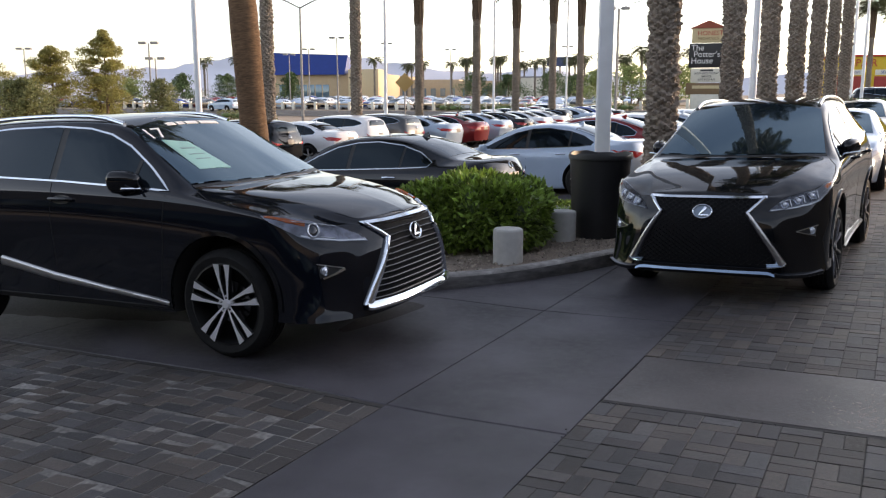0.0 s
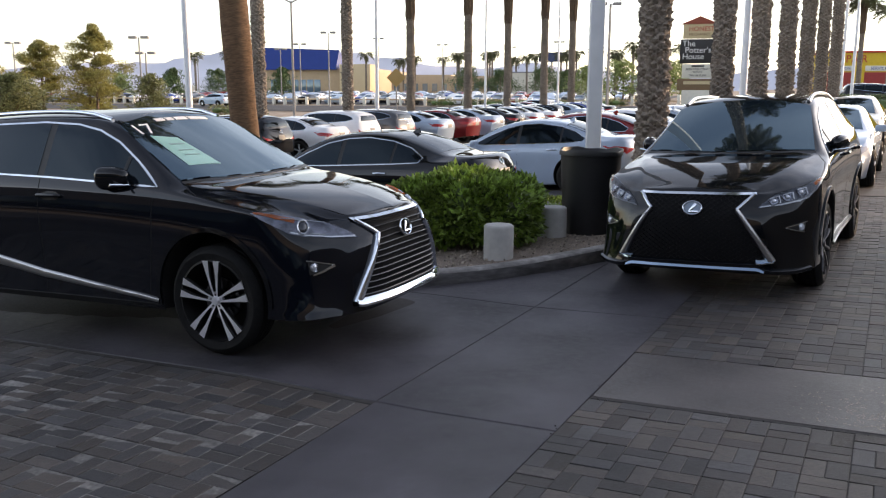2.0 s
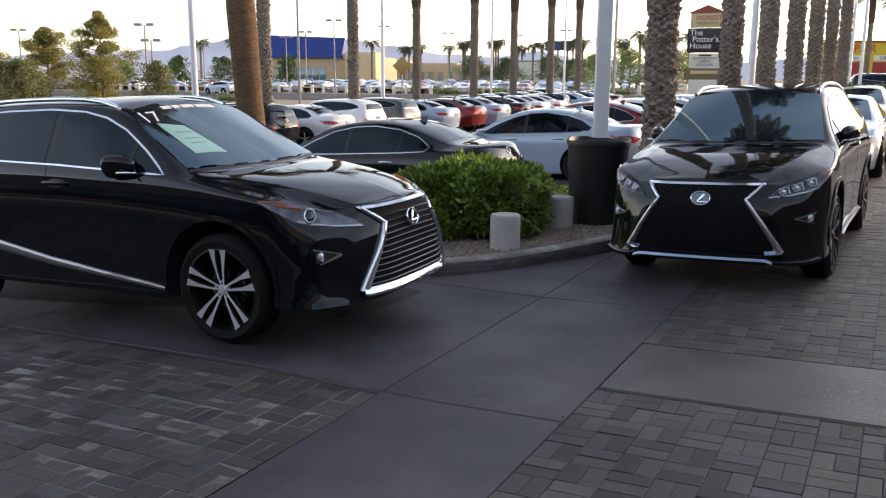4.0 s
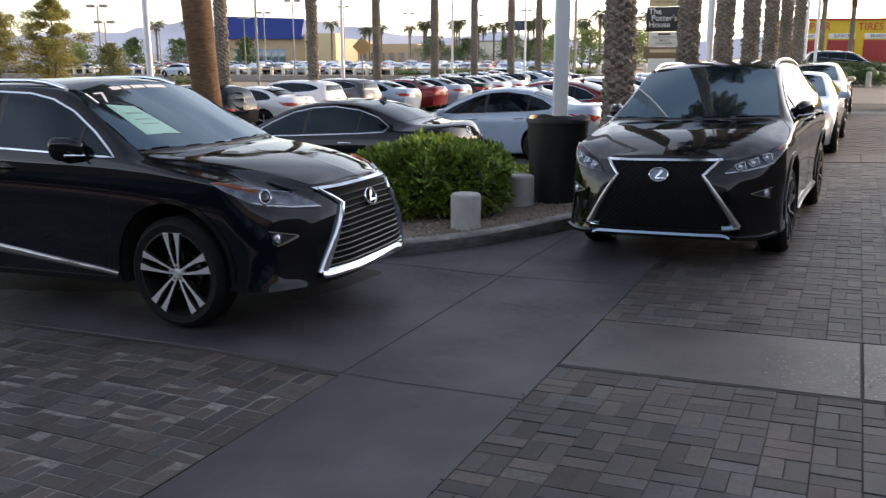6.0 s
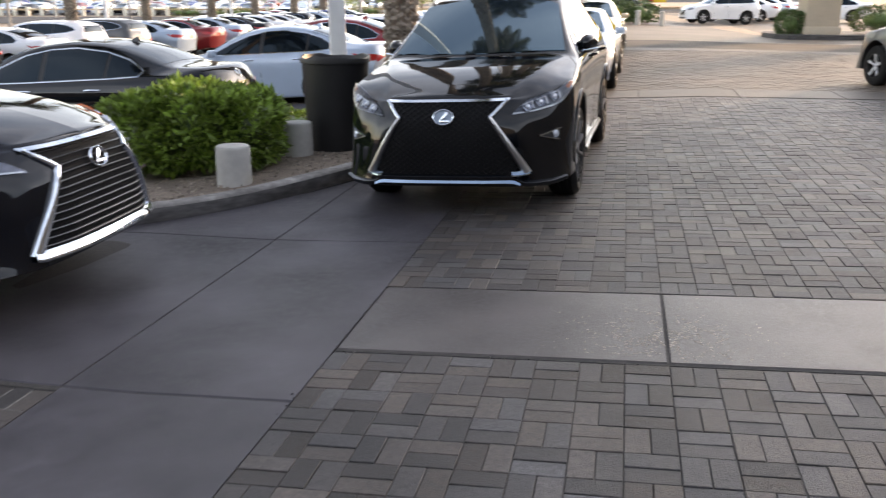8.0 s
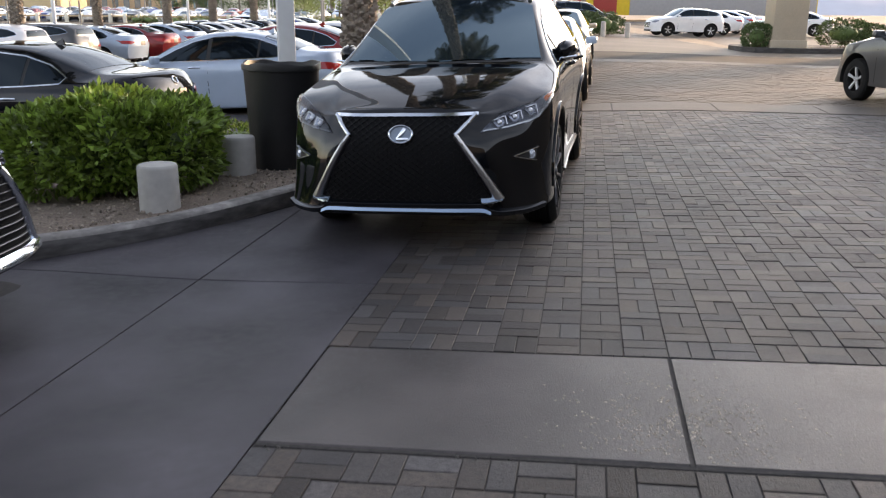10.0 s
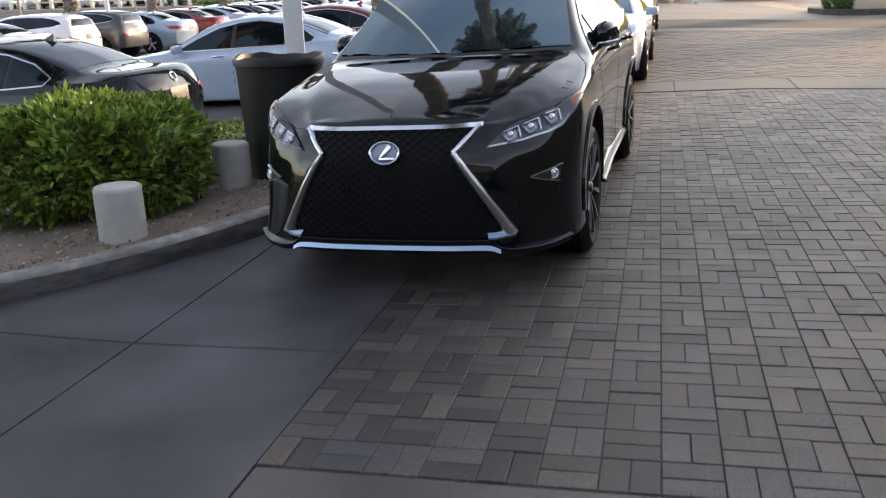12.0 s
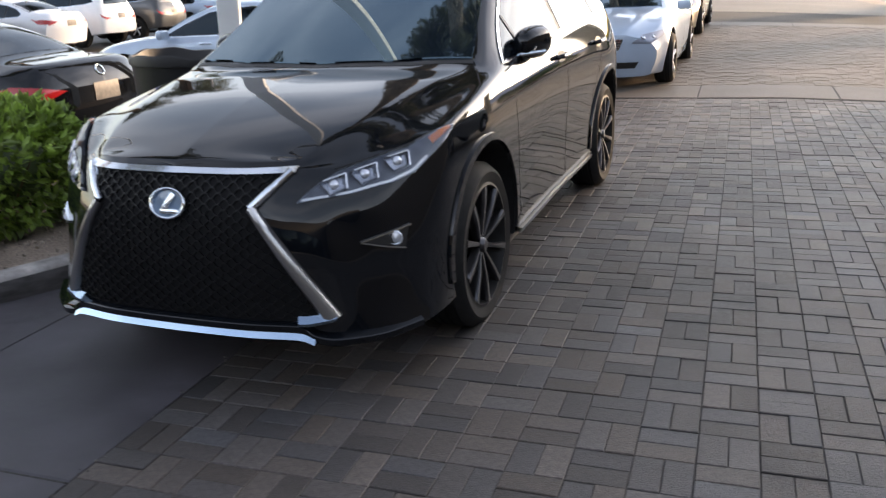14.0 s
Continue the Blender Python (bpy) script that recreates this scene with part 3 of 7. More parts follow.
class Skin:
    """Lays flat outlines onto a car's skin, seen from the left, right, front, back or top."""

    def __init__(self, bm):
        self.tree = BVHTree.FromBMesh(bm)

    def soft(self, p, n):
        """The skin's normal near p, averaged over a small neighbourhood."""
        t = n.orthogonal().normalized()
        s = n.cross(t)
        acc = n * 1.0
        for r in (0.03, 0.06):
            for o in (t, -t, s, -s):
                q, k, _, _ = self.tree.find_nearest(p + o * r)
                if k.dot(n) > 0.5:
                    acc += k
        return acc.normalized()

    def put(self, view, a, b):
        o, d = {"L": ((a, 3, b), (0, -1, 0)), "R": ((a, -3, b), (0, 1, 0)), "F": ((4, a, b), (-1, 0, 0)), "B": ((-8, a, b), (1, 0, 0)), "T": ((b, a, 4), (0, 0, -1))}[view]
        p, n, _, _ = self.tree.ray_cast(Vector(o), Vector(d))
        if p is None:
            p, n, _, _ = self.tree.find_nearest(Vector(o) + Vector(d) * (2.1 if view in "LR" else 3.3))
        return p, n

    def panel(self, poly, view, rise=0.004, res=0.12, sink=0.012, even=False):
        """A thin plate with that outline, lying on the skin."""
        bm = bmesh.new()
        bm.faces.new([bm.verts.new((a, b, 0)) for a, b in poly])
        bmesh.ops.triangulate(bm, faces=bm.faces[:])
        for _ in range(5):
            es = [e for e in bm.edges if e.calc_length() > res]
            if not es:
                break
            bmesh.ops.subdivide_edges(bm, edges=es, cuts=1)
            bmesh.ops.triangulate(bm, faces=[f for f in bm.faces if len(f.verts) > 3])
        rim = [e for e in bm.edges if e.is_boundary]
        low = {}
        nl = bm.verts.layers.float_vector.new("skin_normal")
        if even:
            # one gently curved pane: its normals turn evenly across it
            ab = np.array([(v.co.x, v.co.y) for v in bm.verts])
            nn = np.array([self.put(view, a, b)[1] for a, b in ab])
            basis = np.stack([np.ones(len(ab)), ab[:, 0], ab[:, 1], ab[:, 0] ** 2], 1)
            pane = basis @ np.linalg.lstsq(basis, nn, rcond=None)[0]
        for i, v in enumerate(bm.verts[:]):
            p, n = self.put(view, v.co.x, v.co.y)
            n = Vector(pane[i]).normalized() if even else self.soft(p, n)
            v[nl] = n
            v.co = p + n * rise
            if v.is_boundary:
                low[v] = (p - n * sink, n)
        new_v = {}
        for v, (q, n) in low.items():
            new_v[v] = bm.verts.new(q)
            new_v[v][nl] = n
        for e in rim:
            a, b = e.verts
            bm.faces.new((a, b, new_v[b], new_v[a]))
        return bm

    def panel3(self, pts, rise=0.006, res=0.06, sink=0.012):
        """A thin plate on the skin near the given corners in space."""
        bm = bmesh.new()
        bm.faces.new([bm.verts.new(q) for q in pts])
        bmesh.ops.triangulate(bm, faces=bm.faces[:])
        for _ in range(5):
            es = [e for e in bm.edges if e.calc_length() > res]
            if not es:
                break
            bmesh.ops.subdivide_edges(bm, edges=es, cuts=1)
            bmesh.ops.triangulate(bm, faces=[f for f in bm.faces if len(f.verts) > 3])
        rim = [e for e in bm.edges if e.is_boundary]
        low = {}
        nl = bm.verts.layers.float_vector.new("skin_normal")
        for v in bm.verts[:]:
            q, n, _, _ = self.tree.find_nearest(v.co)
            n = self.soft(q, n)
            v[nl] = n
            v.co = q + n * rise
            if v.is_boundary:
                low[v] = (q - n * sink, n)
        lv = {}
        for v, (q, n) in low.items():
            lv[v] = bm.verts.new(q)
            lv[v][nl] = n
        for e in rim:
            a, b = e.verts
            bm.faces.new((a, b, lv[b], lv[a]))
        return bm

    def strip(self, path, view, width, rise=0.006, step=0.05, closed=False, bm=None, flare=None, shelf=None, domed=False):
        """A raised band along a path on the skin."""
        pts = [Vector(p) for p in path]
        if closed:
            pts.append(pts[0])
        fine = []
        for a, b in zip(pts, pts[1:]):
            k = max(1, int((b - a).length / step))
            fine += [a.lerp(b, i / k) for i in range(k)]
        fine.append(pts[-1])
        bm = bm or bmesh.new()
        rows = []
        for i, p in enumerate(fine):
            if closed and i in (0, len(fine) - 1):
                d = fine[1] - fine[-2]
            else:
                d = fine[min(i + 1, len(fine) - 1)] - fine[max(i - 1, 0)]
            d.normalize()
            w = width * (1 if flare is None else 1 + (flare - 1) * i / (len(fine) - 1))
            s = Vector((-d.y, d.x)) * w / 2 if view != "N" else d.cross(self.tree.find_nearest(p)[1]).normalized() * w / 2
            row = []
            sh = rise if shelf is None else shelf
            prof = ((-1, -0.008), (-0.8, sh), (0.8, rise), (1, -0.008))
            if domed:
                prof = ((-1, -0.008), (-0.97, 0.35 * rise), (-0.7, 0.8 * rise), (-0.25, rise), (0.25, rise), (0.7, 0.8 * rise), (0.97, 0.35 * rise), (1, -0.008))
            for q, h in ((p + s * k, h) for k, h in prof):
                if view == "N":
                    o, n, _, _ = self.tree.find_nearest(q)
                else:
                    o, n = self.put(view, q.x, q.y)
                row.append(bm.verts.new(o + n * h))
            rows.append(row)
        for a, b in zip(rows, rows[1:]):
            for k in range(len(a) - 1):
                bm.faces.new((a[k], a[k + 1], b[k + 1], b[k]))
        return bm


def wheel_mesh(r, rim_r, spokes, twin, width=0.23):
    """Meshes of a wheel: tyre, barrel, one spoke, hub; its outer face looks along +y."""
    t = bmesh.new()
    w = width / 2
    prof = [(rim_r, -w), (rim_r + 0.02, -w - 0.006), (0.5 * (rim_r + r), -w - 0.012), (r - 0.025, -w + 0.0), (r, -w + 0.035)]
    for k in range(4):
        y = -w + 0.05 + k * (width - 0.1) / 3
        prof += [(r, y - 0.008), (r - 0.008, y - 0.004), (r - 0.008, y + 0.004), (r, y + 0.008)]
    prof += [(r, w - 0.035), (r - 0.025, w), (0.5 * (rim_r + r), w + 0.012), (rim_r + 0.02, w + 0.006), (rim_r, w)]
    lathe(t, prof, 48, pose(0, 0, 0, -90))
    b = bmesh.new()
    lathe(b, [(rim_r + 0.003, w), (rim_r - 0.012, w + 0.004), (rim_r - 0.018, w - 0.02), (rim_r - 0.04, -w * 0.4), (rim_r - 0.05, -w), (0.06, -w)], 40, pose(0, 0, 0, -90))
    disc = bmesh.new()
    lathe(disc, [(0.07, w - 0.09), (0.15, w - 0.09), (0.155, w - 0.1), (0.07, w - 0.105)], 32, pose(0, 0, 0, -90))
    s = bmesh.new()
    gap = 0.038 if twin else 0.0
    for off in ((-1, 1) if twin else (0,)):
        va = []
        if twin:
            cuts = ((0.03, w - 0.03, 0.012, 0.3), (0.1, w - 0.018, 0.015, 0.62), (0.19, w - 0.008, 0.022, 1.0), (rim_r - 0.008, w - 0.002, 0.046, 1.22))
        elif spokes > 5:
            cuts = ((0.04, w - 0.03, 0.014, 0), (0.14, w - 0.014, 0.014, 0), (0.2, w - 0.008, 0.018, 0), (rim_r - 0.014, w - 0.004, 0.024, 0))
        else:
            cuts = ((0.04, w - 0.035, 0.024, 0), (0.12, w - 0.014, 0.024, 0), (0.18, w - 0.01, 0.03, 0), (rim_r - 0.014, w - 0.004, 0.04, 0))
        for rad, y, hw, o2 in cuts:
            o2 *= off * gap
            for dx, dy in ((-hw * 0.8, 0), (-hw * 0.55, 0.012), (hw * 0.55, 0.012), (hw * 0.8, 0), (hw * 0.5, -0.03), (-hw * 0.5, -0.03)):
                va.append(s.verts.new((o2 + dx, y + dy, rad)))
        for k in range(3):
            for i in range(6):
                s.faces.new((va[6 * k + i], va[6 * k + (i + 1) % 6], va[6 * k + 6 + (i + 1) % 6], va[6 * k + 6 + i])).material_index = 0 if i == 1 else 1
        s.faces.new(va[:6])
        s.faces.new(va[-6:])
    if twin:
        # wheel nut between the arms
        bmesh.ops.create_cone(s, cap_ends=True, segments=8, radius1=0.011, radius2=0.008, depth=0.02, matrix=pose(0, w - 0.02, 0.058, -90))
    h = bmesh.new()
    lathe(h, [(0.036, w - 0.05), (0.036, w - 0.02), (0.031, w - 0.014), (0.029, w - 0.004), (0.026, w - 0.001), (0.0005, w)], 24, pose(0, 0, 0, -90))
    return t, b, disc, s, h


WHEELS = {}


def add_wheel(car, style, P, x, side, rim_mat, spokes, twin, rr):
    key = (style,)
    if key not in WHEELS:
        t, b, d, s, h = wheel_mesh(P["wheel"], rr, spokes, twin)
        WHEELS[key] = [to_mesh(t, "tyre", M_TYRE), to_mesh(b, "rim", M_BARREL), to_mesh(d, "brake_disc", M_DCHROME), to_mesh(s, "spoke", [rim_mat, M_BARREL if twin else rim_mat], angle=0.5), to_mesh(h, "hub_cap", rim_mat)]
    t, b, d, s, h = WHEELS[key]
    w = new("wheel")
    w.parent = car
    w.matrix_basis = pose(x, side * 0.81, P["wheel"], 0, 0, 0 if side > 0 else 180)
    share("tyre", t, w, Matrix())
    share("rim", b, w, Matrix())
    if spokes > 5 or twin:
        share("brake_disc", d, w, Matrix())
    for k in range(spokes):
        share("spoke", s, w, pose(0, 0, 0, 0, 360 * k / spokes, 0))
    share("hub_cap", h, w, Matrix())


def outline_below(poly, x0, x1):
    """The stretch of a side-window outline between two uprights (x1 < x0)."""
    up = [p for p in poly]
    out = []
    n = len(up)
    for i in range(n):
        a, b = up[i], up[(i + 1) % n]
        ina, inb = x1 <= a[0] <= x0, x1 <= b[0] <= x0
        if ina:
            out.append(a)
        cuts = []
        for xc in (x0, x1):
            if (a[0] - xc) * (b[0] - xc) < 0:
                t = (xc - a[0]) / (b[0] - a[0])
                cuts.append((t, (xc, a[1] + t * (b[1] - a[1]))))
        out += [p for _, p in sorted(cuts)]
    return out


def base_car(P, m, label, category, group, paint_mat, fine, stations, wheels, name="car"):
    """A car with body, glass, wheels, lamps, mirrors; returns the thing and its skin."""
    car = thing(name, m, label, category, group)
    bm = wrapped_shell(P, stations / 84) if "edge" in P else shell(P, stations, fine)
    skin = Skin(bm)
    body = share("body", cut_arches(bm, P, "body", [paint_mat, M_INTERIOR], 40 if fine > 1 else 20), car, Matrix())
    for ax in (0, -P["base"]):
        for side in (1, -1):
            add_wheel(car, wheels[0], P, ax, side, *wheels[1:])
    res = 0.12 if fine > 1 else 0.2
    part("windscreen", skin.panel(P["wind"], "T", 0.008, res * 0.6, even=True), M_WIND, car, "tinted windscreen")
    for view in "LR":
        p1, p2 = P["pillars"]
        for x0, x1 in ((0, p1 + 0.035), (p1 - 0.035, p2 + 0.02), (p2 - 0.02, -9)):
            poly = outline_below(P["door"], x0, x1)
            if len(poly) > 2:
                part("side_window", skin.panel(poly, view, 0.005, res), M_GLASS, car, "dark tinted side window")
        part("door_frame", skin.panel(P["door"], view, 0.002, res), M_TRIM, car, "black window frame")
        part("window_trim", skin.strip(P["door"], view, 0.015, 0.007, 0.08 if fine > 1 else 0.2, True), M_CHROME, car, "chrome window surround")
    if P["rear"]:
        part("rear_window", skin.panel(P["rear"], "B", 0.003, res), M_GLASS, car)
    else:
        part("rear_window", skin.panel([(-0.56, -2.6), (0.56, -2.6), (0.6, -3.18), (-0.6, -3.18)], "T", 0.003, res), M_GLASS, car)
    for s in (1, -1):
        part("tail_lamp", skin.panel([(a * s, b) for a, b in P["lamp_r"]], "B", 0.008, res), M_TAIL, car, "red tail lamp")
    part("number_plate", skin.panel([(-0.16, P["plate_z"]), (0.16, P["plate_z"]), (0.16, P["plate_z"] + 0.15), (-0.16, P["plate_z"] + 0.15)], "B", 0.008, res), M_PLATE, car)
    return car, skin


def mirror_part(car, paint_mat, x, y, z, s):
    """A door mirror on its stalk, with a chrome strip."""
    bm = bmesh.new()
    bmesh.ops.create_uvsphere(bm, u_segments=20, v_segments=14, radius=1)
    for v in bm.verts:
        c = v.co
        k = 1 - 0.25 * max(0, c.y)
        v.co = Vector((math.copysign(abs(c.x) ** 0.85, c.x) * (0.2 if c.x > 0 else 0.06), math.copysign(abs(c.y) ** 0.7, c.y) * 0.075, math.copysign(abs(c.z) ** 0.75, c.z) * 0.085 * k + 0.012 * c.y))
    ob = part("door_mirror", bm, paint_mat, car, "gloss black door mirror", at=pose(x, s * (y + 0.135), z + 0.06, 0, 0, -12 * s) @ Matrix.Diagonal((1, s, 1, 1)))
    st = bmesh.new()
    tube(st, [(0.17, -0.12, -0.11), (0.15, -0.08, -0.09), (0.1, -0.02, -0.05)], 0.036, 12)
    part("stalk", st, M_TRIM, ob)
    st = bmesh.new()
    tube(st, [(0.06, -0.13, -0.06), (0.15, -0.08, -0.055), (0.18, 0.0, -0.05), (0.1, 0.1, -0.04)], 0.01, 8)
    part("chrome_strip", st, M_CHROME, ob, "chrome strip")


def sweep(pts, prof, bm=None):
    """A bar whose upright profile of (out, up) follows a smooth line through the points; out is to the line's right."""
    pts = [Vector(p) for p in pts]
    fs = [pchip([(i, p[k]) for i, p in enumerate(pts)]) for k in range(3)]
    line = [Vector([f(t) for f in fs]) for t in np.linspace(0, len(pts) - 1, 6 * (len(pts) - 1) + 1)]
    bm = bm or bmesh.new()
    rows = []
    for i, p in enumerate(line):
        d = line[min(i + 1, len(line) - 1)] - line[max(i - 1, 0)]
        d.z = 0
        d.normalize()
        o = Vector((d.y, -d.x, 0))
        rows.append([bm.verts.new(p + o * a + Vector((0, 0, b))) for a, b in prof])
    n = len(prof)
    for a, b in zip(rows, rows[1:]):
        for k in range(n):
            bm.faces.new((a[k], a[(k + 1) % n], b[(k + 1) % n], b[k]))
    bm.faces.new(rows[0])
    bm.faces.new(rows[-1])
    return bm


def both_sides(half):
    """A line's points from its mirrored far end over the middle to its end."""
    return [(x, -y, z) for x, y, z in reversed(half[1:])] + list(half)


def spindle(z, z0, zp, z1, w0, wp, w1):
    """Half width of a spindle grille at height z."""
    return wp + (w1 - wp) * (z - zp) / (z1 - zp) if z > zp else wp + (w0 - wp) * ((zp - z) / (zp - z0)) ** 0.9


def headlight(car, skin, s, three):
    """A slanted headlamp: dark housing, projectors, light strip, marker and a clear cover."""
    at = lambda pts: [(x, s * y, z) for x, y, z in pts]
    outline = [(0.915, 0.505, 0.8), (0.87, 0.55, 0.85), (0.775, 0.615, 0.893), (0.58, 0.805, 0.942), (0.345, 0.925, 1.008), (0.42, 0.92, 0.962), (0.6, 0.85, 0.86), (0.68, 0.79, 0.835), (0.8, 0.67, 0.815)]
    lamp = part("headlight", skin.panel3(at(outline), 0.003, 0.04), M_HOUSING_DARK if three else M_HOUSING_PALE, car, "clear slanted headlight with dark housing")
    units = ((0.83, 0.62, 0.852), (0.74, 0.705, 0.873), (0.635, 0.79, 0.9)) if three else ((0.655, 0.775, 0.89),)
    for x, y, z in units:
        p, n, _, _ = skin.tree.find_nearest(Vector((x, s * y, z)))
        along = Vector((-0.72, s * 0.68, 0.18))
        along = (along - n * along.dot(n)).normalized()
        m = Matrix.Translation(p + n * 0.004) @ Matrix((along, n.cross(along), n)).transposed().to_4x4()
        if three:
            # a slanted open bowl with a round bright lens under its brow
            flip = 1 if n.cross(along).z > 0 else -1
            m = m @ Matrix.Diagonal((1, flip, flip, 1)) if flip < 0 else m
            q = lambda u, v, w: m @ Vector((u, v, w * flip))
            rim = [(-0.05, 0.03), (0.062, 0.03), (0.044, -0.03), (-0.026, -0.036)]
            floor_q = [(-0.038, 0.018), (0.042, 0.018), (0.032, -0.02), (-0.022, -0.024)]
            bm = bmesh.new()
            a = [bm.verts.new(q(u, v, 0.013)) for u, v in rim]
            b = [bm.verts.new(q(u, v, 0.001)) for u, v in floor_q]
            for k in range(4):
                bm.faces.new((a[k], a[(k + 1) % 4], b[(k + 1) % 4], b[k]))
            bm.faces.new(b)
            bmesh.ops.recalc_face_normals(bm, faces=bm.faces)
            bowl = part("reflector", bm, M_BOWL, lamp, "slanted reflector bowl")
            bm = bmesh.new()
            lathe(bm, [(0.019, 0.0), (0.018, 0.008), (0.012, 0.013), (0.0005, 0.015)], 18, m @ pose(0.004, 0.006, 0.001 if flip > 0 else -0.001, 180 if flip < 0 else 0))
            part("projector", bm, M_LENS, bowl, "round bright projector lens")
            bm = bmesh.new()
            tube(bm, [q(0.062, 0.03, 0.013), q(0.052, 0.0, 0.013), q(0.044, -0.03, 0.013)], 0.0035, 8)
            part("projector_frame", bm, M_LENS, bowl, "bright slanted edge")
            bm = bmesh.new()
            tube(bm, [q(-0.03, 0.03, 0.013), q(0.062, 0.03, 0.013)], 0.003, 8)
            part("projector_brow", bm, M_LENS, bowl, "bright upper edge")
        else:
            bm = bmesh.new()
            oval = m @ Matrix.Diagonal((0.8, 1.1, 1, 1))
            lathe(bm, [(0.05, 0.0), (0.05, 0.012), (0.045, 0.016), (0.04, 0.014), (0.039, 0.004), (0.05, 0.0)], 24, oval)
            part("projector_frame", bm, M_LENS, lamp, "bright ring of the projector")
            bm = bmesh.new()
            lathe(bm, [(0.039, 0.003), (0.034, 0.01), (0.02, 0.016), (0.0005, 0.018)], 24, oval)
            part("projector", bm, M_LENS_DARK, lamp, "round dark projector lens")
            for dx, dy, w, h in ((0.0, -0.052, 0.3, 0.004), (-0.1, 0.038, 0.1, 0.005)):
                bm = bmesh.new()
                box(bm, w, h, 0.012, m @ pose(dx, dy, 0.003), 0.002)
                part("reflector", bm, M_LENS, lamp, "bright reflector edge")
    strip = [(0.9, 0.518, 0.805), (0.8, 0.67, 0.822), (0.68, 0.785, 0.842), (0.6, 0.84, 0.868)]
    if three:
        strip += [(0.53, 0.87, 0.91)]
    part("light_strip", skin.strip(at(strip), "N", 0.011, 0.008, step=0.03), M_LENS, lamp, "white light strip")
    marker = ((0.49, 0.872, 0.958), (0.37, 0.912, 0.998)) if three else ((0.6, 0.785, 0.928), (0.5, 0.85, 0.955), (0.37, 0.912, 0.998))
    part("marker", skin.strip(at(marker), "N", 0.03 if three else 0.036, 0.007, step=0.03, flare=0.4), M_AMBER, lamp, "amber side marker")
    part("cover", skin.panel3(at(outline), 0.016, 0.04), M_COVER, lamp, "clear lamp cover")


